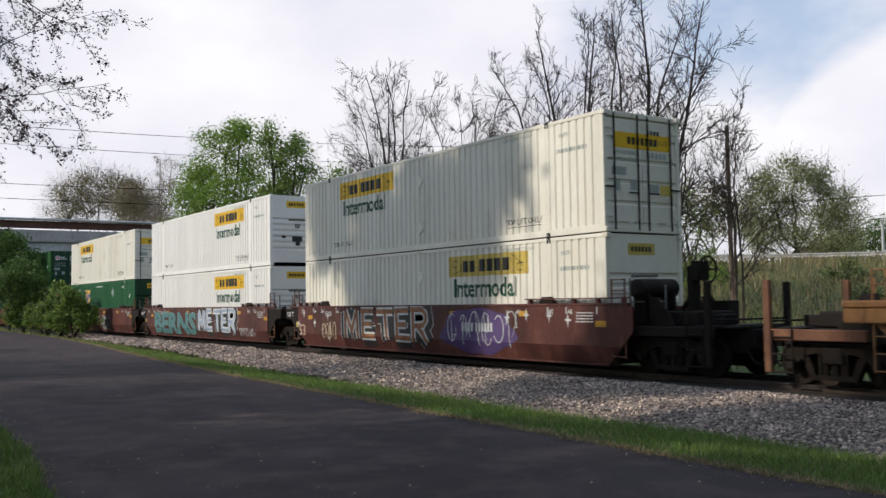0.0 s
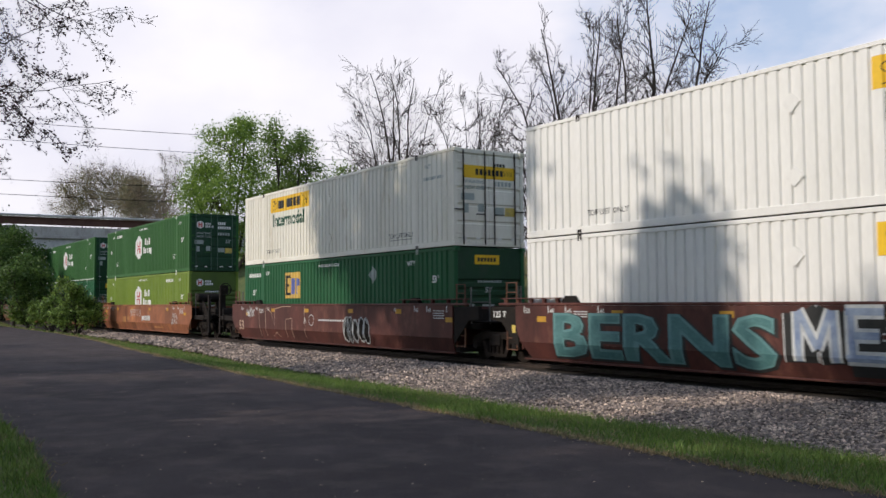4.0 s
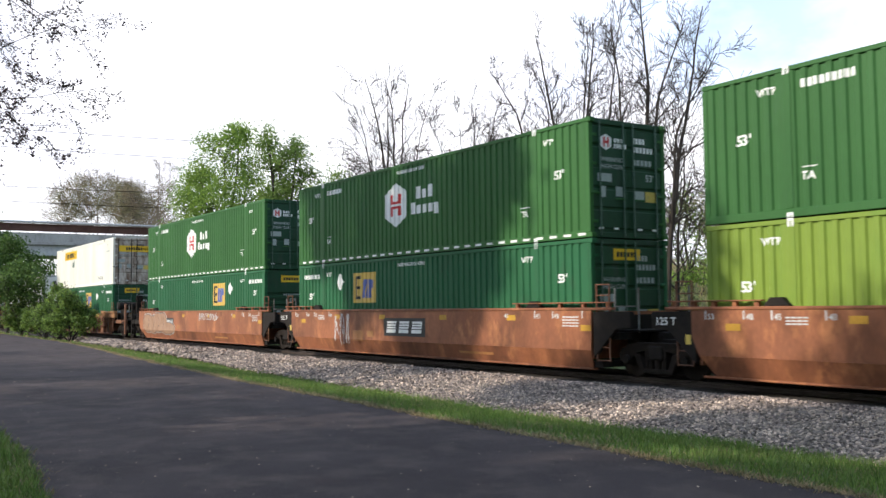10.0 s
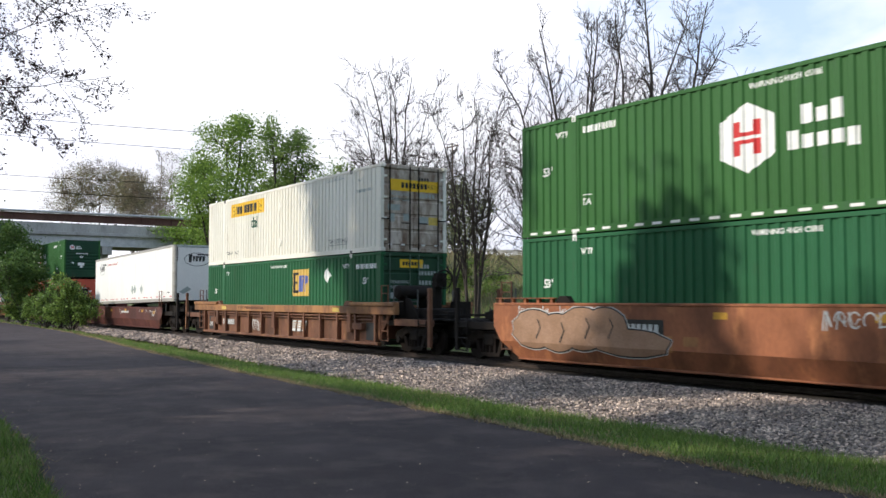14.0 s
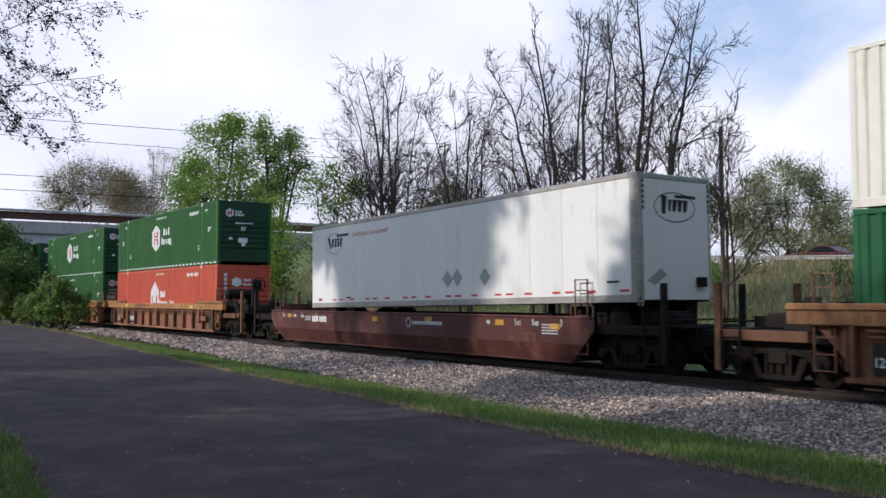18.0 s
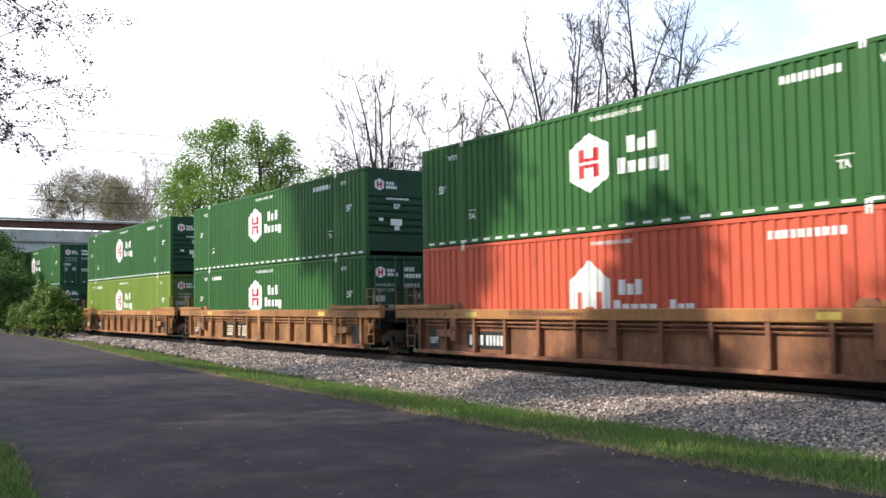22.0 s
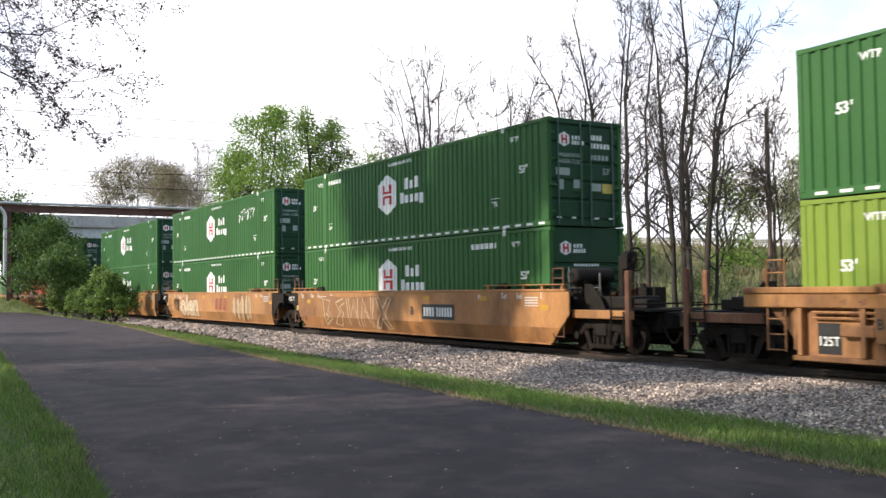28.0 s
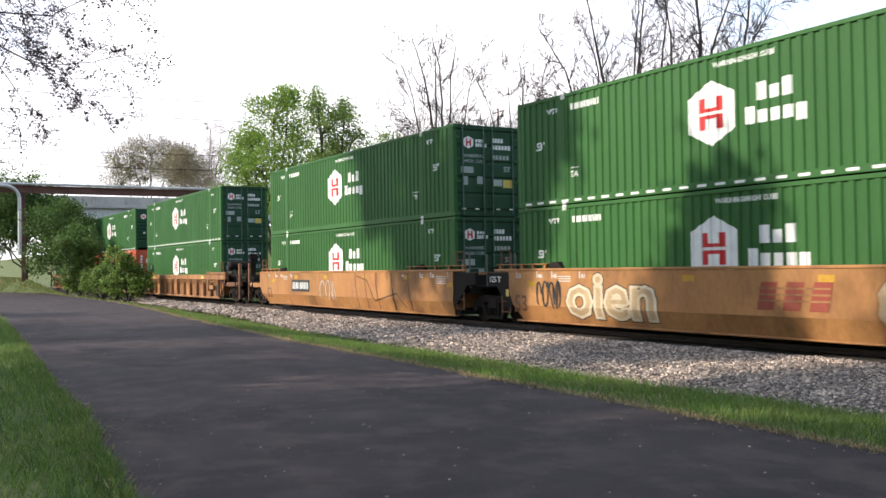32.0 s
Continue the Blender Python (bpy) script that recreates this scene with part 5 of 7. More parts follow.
def build_train():
    # the lead car, of which only the tail is seen
    c = place(ribbed_car("rusty yellow ribbed well car, empty at its tail", TAN, "coupled", "shared", WHEELS, AMBER), -8.68, 0)
    # three maroon units
    c = place(smooth_car("maroon smooth-sided well car covered in pale block graffiti", MAROON, "shared", "coupled", WHEELS), -32.25, 0)
    block_graffiti(c, "m1", 3.30, 1.0, .28, RUSTO, INK)
    sparkles(c, "m1", ((0.25, 1.32, .12), (-.2, .95, .13), (1.15, 1.0, .13), (2.2, 1.25, .12), (2.2, .45, .1), (12.6, 1.25, .14), (13.4, 1.32, .13), (14.3, 1.30, .12), (15.0, 1.2, .14)))
    scrawl(c, "s1b", 1.75, .38, 1.1, .7, BONE, 4, 4, .03)
    side_marks(c, "graffiti_fill", "p1", lambda bm: flat(bm, [(11.2 + 1.75 * math.cos(k * .2618) * (1 + .10 * math.sin(5 * k)), .86 + .64 * math.sin(k * .2618) * (1 + .06 * math.cos(4 * k))) for k in range(24)]), PURPLE, "purple sprayed cloud")
    scrawl(c, "s1", 9.75, .45, 3.3, 1.0, SILVER, 3, 6, .03)
    plate_number(c, "n1", 10.5, .86, h=.24)
    side_marks(c, "size_mark", "c1", lambda bm: text_bm(bm, "53", -.18, .53, .56, bold=.008), PEACH, "large stencilled number")
    load(-32.25, white_container("cream steel container with faded yellow sign panel", 9.6, "blank", CREAM, True), white_container("cream steel container, yellow sign panel and door end", 2.8, "door", CREAM))
    c = place(smooth_car("maroon smooth-sided well car with aqua and silver graffiti", MAROON, "shared", "shared", WHEELS), -51.74, 0)
    block_graffiti(c, "m2", 8.00, .89, .26, BLUEG, INK)
    bubble_letters(c, "w2", "BERNS", 1.15, .34, 1.40, 1.62, ((INK, .062, .04), (AQUA, .040, 0.0), (TEALS, .006, .02)))
    scrawl(c, "s2b", 13.3, .35, 1.7, .35, SILVER, 6, 5, .03)
    load(-51.74, white_container("white steel container with yellow sign panel", 9.7, "blank", WHITEP), white_container("white steel container with bright yellow sign panel", 9.7, "blank", WHITEP))
    c = place(smooth_car("maroon smooth-sided well car with outlined graffiti tags", MAROON, "coupled", "shared", WHEELS), -71.28, 0)
    scrawl(c, "s3", 9.5, .24, 1.85, .95, SILVER, 11, 5, .035, BLACK)
    side_marks(c, "graffiti_outline", "s3b", lambda bm: [ribbon(bm, list(q), .028) for q in (((2.0, 1.48), (2.15, .3)), ((2.75, .3), (2.7, 1.48)), ((2.9, 1.45), (3.3, 1.25), (3.6, .75), (3.65, 1.4)), ((3.65, 1.4), (4.4, 1.5), (5.2, 1.5)), ((4.75, .3), (4.7, 1.0), (5.3, 1.05), (5.3, .28)), ((3.4, .3), (3.8, .5), (4.1, .28)), ((6.4, 1.5), (6.45, .28)))], PEACH, "tall thin sprayed lines", -CAR_HW - .010)
    scrawl(c, "s3c", .7, 1.05, .9, .36, SILVER, 13, 5, .03)
    side_marks(c, "size_mark", "c1", lambda bm: text_bm(bm, "53", -.18, .53, .56, bold=.008), PEACH, "large stencilled number")
    side_marks(c, "letter_mark", "c3", lambda bm: [text_bm(bm, "A", 6.35, .88, .30, bold=.004)] + [ribbon(bm, [(7.0 + .2 * math.cos(i * .35), 1.0 + .2 * math.sin(i * .35)) for i in range(19)], .025), bars(bm, 7.6, 10.2, .98, 1.04, 14, .7)], SILVER, "white stencilled letter and ring")
    load(-71.28, emp_container("dark green container with square yellow sign", "blank", 4.13), white_container("cream steel container with yellow sign panel", 2.75, "door", CREAM))
    # three rust-orange units
    for x, rear, front, key in ((-94.91, "shared", "coupled", "t4"), (-114.53, "shared", "shared", "t5"), (-134.0, "coupled", "shared", "t6")):
        c = place(smooth_car("rust-orange smooth-sided well car with black plates", ORANGE, rear, front, WHEELS), x, 0)
        if key == "t5":
            ttx_bars(c, key, 6.85, .86, .36, wide=1.85)
            scrawl(c, "s5", 3.3, .38, 1.1, 1.1, SILVER, 21, 3, .03)
        else:
            plate_number(c, key, 8.6 if key == "t4" else 3.1, .72 if key == "t4" else .84, back=INK if key == "t6" else None, h=.26 if key == "t4" else .30)
            if key == "t6":
                throw_up(c, "u6", -.1, .34, 5.6, 1.15, PEACHD, SILVER, INK)
                scrawl(c, "s6", 8.8, 1.12, 2.6, .36, SILVER, 22, 9, .03)
            else:
                scrawl(c, "s4", 6.2, .9, 2.2, .45, SILVER, 22, 6, .025)
                scrawl(c, "r4", 14.0, .55, 1.1, .6, SILVER, 23, 4, .025)
        for i, (a, b, z0, z1) in enumerate(((4.6, 5.3, .55, .9), (5.6, 6.0, .7, .9), (10.8, 12.4, .35, .42))):
            side_marks(c, "worn_patch", (key, i), lambda bm: rect(bm, a, b, z0, z1), AMBER, "bright worn paint patch")
    load(-94.91, hub_container("lime green corrugated container with white hexagonal badge", LIME, "blank", False), hub_container(HUB, None, "door", False))
    load(-114.53, emp_container("dark green container with square yellow sign, diamond placard", "door", 4.3, 3.3), hub_container(HUB, None, "door"))
    load(-134.0, emp_container("dark green container with yellow sign and white placard", "blank", 10.17), hub_container(HUB, None, "door"))
    # two single cars
    c = place(ribbed_car("rusty brown ribbed well car with yellow chord", BROWN, "coupled", "coupled", WHEELS, TAN), -157.56, 0)
    plate_number(c, "n7", 2.3, .62, h=.22, y=-CAR_HW + .08)
    ttx_bars(c, "t7", 9.6, .5, .4, SILVER, None, -CAR_HW + .08)
    scrawl(c, "s7", 5.9, .4, .8, .5, SILVER, 27, 4, .03)
    load(-157.56, emp_container("dark green container with yellow sign near its end", "door", 9.3), white_container("dirty cream container with worn yellow sign and stained doors", 2.8, "door", CREAM, False, False))
    c = place(smooth_car("low dark maroon well car carrying a road trailer", MAROON, "coupled", "coupled", WHEELS, 1.20), -181.12, 0)
    plate_number(c, "n8", 2.6, .88, WHITE, h=.20, n=9)
    side_marks(c, "lettering", "c8", lambda bm: bars(bm, 9.3, 10.9, .93, 1.03, 13, .75), SILVER, "white lettering as bars")
    side_marks(c, "emblem", "c8", lambda bm: ribbon(bm, [(9.08 + .13 * math.cos(i * .35), .98 + .13 * math.sin(i * .35)) for i in range(19)], .03), SILVER)
    side_marks(c, "size_mark", "c8", lambda bm: text_bm(bm, "53", 14.6, .50, .5, bold=.004), BROWN, "faded large number")
    trailer(-178.92)
    # three yellow ribbed units
    for x, rear, front, key in ((-204.69, "shared", "coupled", "y9"), (-224.28, "shared", "shared", "y10"), (-243.81, "coupled", "shared", "y11")):
        c = place(ribbed_car("rusty amber ribbed well car with box-beam chord", RUSTY if key == "y9" else TAN, rear, front, WHEELS, AMBER), x, 0)
        ys = -CAR_HW + .143
        if key == "y10":
            ttx_bars(c, key, 4.25, .40, .42, BONE, INK, ys, 1.75)
        else:
            plate_number(c, key, 2.35, .50, SILVER, INK, .27, 10, ys)
        if key != "y9":
            side_marks(c, "size_mark", (key, 9), lambda bm: text_bm(bm, "53", 2.70 if key == "y10" else 8.4, .44, .44, bold=.006), BROWN, "brown stencilled number", ys)
        side_marks(c, "letter_mark", (key, 8), lambda bm: text_bm(bm, {"y9": "A", "y10": "C", "y11": "B"}[key], 1.69, .84, .26, bold=.008), INK, "black stencilled letter", -CAR_HW - .036)
    load(-204.69, red_container("faded red corrugated container with white arched badge"), hub_container(HUB, None, "blank"))
    load(-224.28, hub_container(HUB, None, "door", False), hub_container(HUB, None, "blank"))
    load(-243.81, hub_container("lime green corrugated container with white hexagonal badge", LIME, "door", False), hub_container(HUB, None, "blank"))
    # three orange units with graffiti
    for x, rear, front, key in ((-267.77, "shared", "coupled", "o12"), (-287.3, "shared", "shared", "o13"), (-306.93, "coupled", "shared", "o14")):
        c = place(smooth_car("amber smooth-sided well car with pale graffiti", AMBER, rear, front, WHEELS), x, 0)
        side_marks(c, "size_mark", key, lambda bm: text_bm(bm, "53", -.02, .44, .62, bold=.010), BROWN, "large stencilled number")
        if key == "o12":
            zigzag_piece(c, "s12")
            plate_number(c, key, 9.9, .78, SILVER, INK, .28)
            side_marks(c, "letter_mark", key, lambda bm: text_bm(bm, "B", 9.05, .82, .36, bold=.012), INK, "black stencilled letter")
        elif key == "o13":
            bubble_letters(c, "w13", "oien", 2.3, .40, 1.55, 1.22, ((INK, .066, .0), (BONE, .050, 0.0), (CHALK, .004, 0.0)))
            ttx_bars(c, key, 8.44, .72, .56, FADED, None)
            scrawl(c, "s13b", 11.2, .26, 2.6, 1.2, WASH, 43, 5, .03, CHALK)
            scrawl(c, "s13c", 1.0, .5, 1.1, .8, INK, 44, 4, .05)
        else:
            plate_number(c, key, 3.1, .85, SILVER, INK, .28)
            scrawl(c, "s14", 6.0, .4, 1.6, .9, SILVER, 45, 3, .03)
            side_marks(c, "drip_stain", key, lambda bm: [ribbon(bm, [(x0, 1.5), (x0 + .05, 1.0), (x0 + .2, .5), (x0 + .15, .22)], .06) for x0 in (9.3, 10.1, 11.0, 12.2, 13.4)] + [ribbon(bm, [(9.4, 1.4), (10.3, 1.25), (10.9, .5), (12.6, .8), (13.2, .3)], .06)], BROWN, "dark drip stains")
    load(-267.77, hub_container(HUB, None, "blank", False), hub_container(HUB, None, "door"))
    low = hub_container(HUB, None, "door", False)
    up = hub_container("green corrugated container with white graffiti tag", None, "door")
    marks(up, "deep", "tag13", [("graffiti", 1, lambda bm: ribbon(bm, [(11.4 + i * .037 + .13 * math.sin(i * .62), 1.78 + .24 * math.sin(i * .62 + .9) + .012 * i * (1 if i < 30 else .4)) for i in range(62)], .045), WHITE, "white sprayed tag")])
    load(-287.3, low, up)
    load(-306.93, hub_container(HUB, None, "door", False), hub_container(HUB, None, "door", False))
    # the tail seen at the far end
    for x, rear, front in ((-330.5, "shared", "coupled"), (-350.1, "shared", "shared"), (-369.7, "coupled", "shared")):
        place(ribbed_car("rusty brown ribbed well car", TAN, rear, front, WHEELS, TAN), x, 0)
    load(-330.5, hub_container(HUB, None, "door", False), hub_container(HUB, None, "door"))
    load(-350.1, red_container("faded red corrugated container with white arched badge"), hub_container(HUB, None, "blank"))
    load(-369.7, hub_container(HUB, None, "door", False), hub_container(HUB, None, "door"))


TRIM = mat("dull_aluminium", (0.42, 0.40, 0.37), (0.33, 0.31, 0.28), 0.5, 0.35, scale=3, fine=14, dirt=(0.24, 0.20, 0.17), dirt_amt=0.3, vary=0.12, bump=0.3)


def corner_faces(bm, cx, cy, rad, s, z0, z1):
    """The faces of an upright quarter round at the corner of the nose."""
    ring = [(cx + rad * math.sin(a), cy + s * rad * math.cos(a)) for a in (i * math.pi / 16 for i in range(9))] + [(cx, cy)]
    lo, hi = [bm.verts.new((x, y, z0)) for x, y in ring], [bm.verts.new((x, y, z1)) for x, y in ring]
    return [(lo[i], lo[(i + 1) % 10], hi[(i + 1) % 10], hi[i]) for i in range(10)] + [tuple(hi), tuple(lo[::-1])]


def trailer(x):
    """A 53-foot box trailer riding in the well, nose to the front."""
    t = tagged(new("box_trailer"), "white smooth-sided road trailer with dented placards", "trailer")
    n = 13
    P = lambda nm, k, b, mt=WHITEP, lb="": part(nm, shared(k, b, mt), t, lb)
    w = L53 / n
    for s in (-1, 1):
        y0, y1 = sorted((s * HW, s * (HW - .03)))
        for i in range(n):
            P("side_panel", ("trailer_panel", s, i), lambda bm: bevel(box(bm, i * w + .004, min((i + 1) * w - .004, L53 - .182), y0, y1, .17, 2.80), 0.004))
        P("bottom_rail", ("trailer_rail", s), lambda bm: bevel(box(bm, 0, L53 - .182, *sorted((s * (HW + .012), s * (HW - .08))), 0, .168), 0.01), TRIM)
        P("top_rail", ("trailer_top", s), lambda bm: bevel(box(bm, 0, L53 - .182, *sorted((s * (HW + .010), s * (HW - .06))), 2.80, 2.93), 0.02), TRIM)
    P("nose", "trailer_nose", lambda bm: bevel(box(bm, L53 - .05, L53 + .02, -HW + .201, HW - .201, 0.05, 2.80), 0.01))
    P("nose_rail", "trailer_nose_rail", lambda bm: bevel(box(bm, L53 - .05, L53 + .03, -HW + .19, HW - .19, 2.801, 2.93), 0.02), GREY)
    for s in (-1, 1):
        P("corner_trim", ("trailer_corner", s), lambda bm: [bm.faces.new(f) for f in corner_faces(bm, L53 - .18, s * (HW - .20), .20, s, 0.0, 2.93)], TRIM, "dented aluminium corner trim")
    for s in (-1, 1):
        P("tail_door", ("trailer_tail", s), lambda bm: box(bm, -.02, .03, *sorted((s * .01, s * (HW - .04))), .1, 2.85))
        P("landing_leg", ("trailer_gear", s), lambda bm: box(bm, 12.6, 12.75, s * .8 - .07, s * .8 + .07, -.95, .05), BLACK)
        for ax in (1.5, 2.75):
            P("tyre", ("trailer_tyre", ax, s), lambda bm: rod(bm, (ax, s * .72, -.50), (ax, s * 1.24, -.50), .49, n=20), BLACK)
    P("roof", "trailer_roof", lambda bm: box(bm, 0, L53, -HW + .04, HW - .04, 2.88, 2.915), GREY)
    P("floor", "trailer_floor", lambda bm: box(bm, 0, L53, -HW + .08, HW - .08, .05, .12), BLACK)
    y = -HW - 0.004
    S = lambda nm, k, b, mt, lb="": P(nm, ("tr_" + nm, k), b, mt, lb)
    S("emblem_ring", 1, lambda bm: ribbon(bm, [(1.75 + .62 * math.cos(i * .32), 2.22 + .36 * math.sin(i * .32)) for i in range(21)], .03, y), GREY)
    S("emblem_lettering", 1, lambda bm: [flat(bm, ((1.2, 2.45), (1.38, 2.45), (1.5, 2.12), (1.42, 2.02)), y), *[flat(bm, ((a, 2.10), (a + .13, 2.10), (a + .19, 2.40), (a + .04, 2.40)), y) for a in (1.52, 1.72, 1.92, 2.12)], rect(bm, 1.9, 2.75, 2.44, 2.53, y)], INK, "dark company lettering as bars")
    S("slogan", 1, lambda bm: text_bm(bm, "Satisfaction Guaranteed!", 3.0, 2.38, .24, y, shear=.25), REDD, "dark red lettering")
    S("reflective_tape", 1, lambda bm: [rect(bm, .5 + i * .78 + (.3 if i % 3 == 1 else 0), .80 + i * .78 + (.3 if i % 3 == 1 else 0), .24, .29, -HW - .006) for i in range(20)], REDD, "red reflective dashes")
    for cx, dz in ((8.7, .10), (9.2, .13), (10.5, .10)):
        S("dented_placard", cx, lambda bm: bevel(slab(bm, ((cx, .42 + dz), (cx + .24, .66 + dz), (cx, .9 + dz), (cx - .24, .66 + dz)), -HW - .02, -HW + .002), .006), GREY, "grey diamond placard")
    for a, b, c in ((.55, .75, .28), (2.6, 2.9, .3), (15.2, 15.6, .45)):
        S("side_sticker", a, lambda bm: rect(bm, a, b, c, c + .05, y), INK)
    xe = L53 + .025

    def nose_marks(bm):
        ribbon(bm, [(-.05 + .68 * math.cos(i * .32), 2.18 + .34 * math.sin(i * .32)) for i in range(21)], .025)
        for a, b, c, d in ((-.52, -.36, 2.44, 2.02), (-.30, -.20, 2.36, 2.08), (-.16, -.02, 2.36, 2.08), (.02, .16, 2.36, 2.08), (.20, .34, 2.36, 2.08)):
            flat(bm, ((a + .03, d), (b, d), (b + .06, c), (a + .03, c)))
        rect(bm, -.05, .66, 2.40, 2.47)
        for s in (-1.12, 1.06):
            for i in range(6):
                rect(bm, s, s + .07, 2.1 + i * .12, 2.18 + i * .12)
        for v in bm.verts:
            v.co = Vector((xe, v.co.x, v.co.z))
    S("nose_emblem", 1, nose_marks, INK, "dark company lettering as bars")
    S("nose_placard", 1, lambda bm: [flat(bm, ((-1.0, .48), (-.75, .38), (-.35, .62), (-.55, .78))) and [setattr(v, "co", Vector((xe, v.co.x, v.co.z))) for v in bm.verts]], GREY, "grey diamond placards")
    S("nose_box", 1, lambda bm: bevel(box(bm, L53 + .02, L53 + .14, .62, .9, .35, .58), .02), BLACK, "black connector box")
    place(t, x, 1.366, -0.85)


build_train()


# ---- plants ----
BARK = mat("grey_brown_bark", (0.105, 0.080, 0.062), (0.075, 0.056, 0.045), 0.9, scale=4, fine=30, vary=0.3, bump=0.5)
BARK2 = mat("dark_bark", (0.055, 0.045, 0.038), (0.04, 0.032, 0.028), 0.9, scale=4, fine=30, vary=0.3, bump=0.5)
LEAF = mat("fresh_green_leaves", (0.225, 0.340, 0.070), (0.165, 0.270, 0.052), 0.6, scale=0.6, fine=5, vary=0.25, translucent=0.45, island=True)
LEAFD = mat("deep_green_leaves", (0.085, 0.150, 0.036), (0.058, 0.108, 0.026), 0.6, scale=0.6, fine=5, vary=0.25, translucent=0.4, island=True)
LEAFL = mat("pale_spring_leaves", (0.225, 0.265, 0.105), (0.175, 0.215, 0.085), 0.65, scale=0.6, fine=5, vary=0.25, translucent=0.3, island=True)
LEAFB = mat("bush_leaves", (0.180, 0.275, 0.065), (0.130, 0.210, 0.048), 0.6, scale=0.6, fine=5, vary=0.25, translucent=0.4, island=True)
BARKP = mat("pale_bark", (0.20, 0.165, 0.13), (0.15, 0.12, 0.095), 0.9, scale=4, fine=30, vary=0.3, bump=0.5)
LEAFW = mat("willow_leaves", (0.33, 0.36, 0.20), (0.27, 0.30, 0.15), 0.65, scale=0.6, fine=5, vary=0.25, translucent=0.45, island=True)
BUD = mat("reddish_buds", (0.30, 0.235, 0.175), (0.24, 0.25, 0.125), 0.7, scale=0.5, fine=5, vary=0.3, translucent=0.35, island=True)
BUDD = mat("dark_young_leaves", (0.085, 0.052, 0.056), (0.07, 0.058, 0.045), 0.7, scale=0.8, fine=5, vary=0.3, translucent=0.3, island=True)
BLADE = mat("grass_blades", (0.115, 0.210, 0.042), (0.165, 0.245, 0.066), 0.6, scale=0.7, fine=3, dirt=(0.18, 0.19, 0.065), dirt_amt=0.2, vary=0.25, translucent=0.35, island=True)
LUSH = mat("lush_spring_grass", (0.180, 0.270, 0.065), (0.200, 0.255, 0.085), 0.6, scale=0.3, fine=3, dirt=(0.24, 0.23, 0.11), dirt_amt=0.3, vary=0.25, translucent=0.4, island=True)
STRAW = mat("dry_brown_stalks", (0.37, 0.29, 0.18), (0.26, 0.20, 0.12), 0.85, scale=0.5, fine=5, vary=0.3, translucent=0.2, island=True)

WEED = mat("brown_green_weeds", (0.27, 0.225, 0.135), (0.20, 0.19, 0.095), 0.85, scale=0.25, fine=3, dirt=(0.33, 0.265, 0.165), dirt_amt=0.4, vary=0.3, translucent=0.2, island=True)


def limb(segs, r, p, d, length, rad, depth, p_):
    """Grow one limb as a chain of tapering pieces and let it fork. segs: (p0, p1, r0, r1, depth)."""
    n = p_["pieces"]
    q = Vector(p)
    d = Vector(d).normalized()
    for i in range(n):
        jit = Vector((r.gauss(0, 1), r.gauss(0, 1), r.gauss(0, 1))) * p_["wobble"]
        d = (d + jit + Vector((0, 0, p_["up"]))).normalized()
        q2 = q + d * (length / n)
        r0 = rad * (1 - i / n * 0.55)
        r1 = rad * (1 - (i + 1) / n * 0.55)
        segs.append((q.copy(), q2.copy(), r0, r1, depth))
        q = q2
        if depth < p_["depth"] and i >= (p_["first"] if depth == 0 else 0):
            for _ in range(p_["forks"] if depth else p_["forks0"]):
                if r.random() < 0.85:
                    ax = d.orthogonal().normalized()
                    ax.rotate(Matrix.Rotation(r.uniform(0, 6.283), 3, d))
                    ang = radians(r.uniform(*p_["angle"]))
                    nd = (d * math.cos(ang) + ax * math.sin(ang)).normalized()
                    limb(segs, r, q, nd, length * r.uniform(*p_["shrink"]), max(r1 * r.uniform(0.5, 0.75), p_["thin"]), depth + 1, p_)


def tubes(segs):
    """One mesh from tapering pieces; thick ones get more sides."""
    vs, fs = [], []
    for p0, p1, r0, r1, dep in segs:
        n = 8 if r0 > 0.08 else 5 if r0 > 0.025 else 3
        d = p1 - p0
        a = d.orthogonal().normalized()
        b = d.cross(a).normalized()
        k = len(vs)
        for p, r in ((p0, r0), (p1 + d * 0.04, r1)):
            for i in range(n):
                t = i * 2 * math.pi / n
                vs.append(p + a * (r * math.cos(t)) + b * (r * math.sin(t)))
        for i in range(n):
            j = (i + 1) % n
            fs.append((k + i, k + j, k + n + j, k + n + i))
    return vs, fs


def leaf_cloud(r, tips, per, size, spread):
    """Small leaf blades round the twig ends."""
    q = np.random.RandomState(r.randrange(1 << 30))
    c = np.repeat(np.array([tuple(t) for t in tips]), per, axis=0)
    n = len(c)
    p = c + q.normal(0, 1, (n, 3)) * (spread, spread, spread * 0.8)
    a = q.normal(0, 1, (n, 3)) * (1, 1, 0.7)
    a /= np.linalg.norm(a, axis=1)[:, None] + 1e-9
    b = np.cross(a, q.normal(0, 1, (n, 3)))
    b /= np.linalg.norm(b, axis=1)[:, None] + 1e-9
    s = (size * q.uniform(0.55, 1.3, n))[:, None]
    v = np.empty((n * 4, 3))
    v[0::4], v[1::4], v[2::4], v[3::4] = p - a * s, p - b * s * 0.5, p + a * s, p + b * s * 0.5
    return v.tolist(), np.arange(n * 4).reshape(n, 4).tolist()


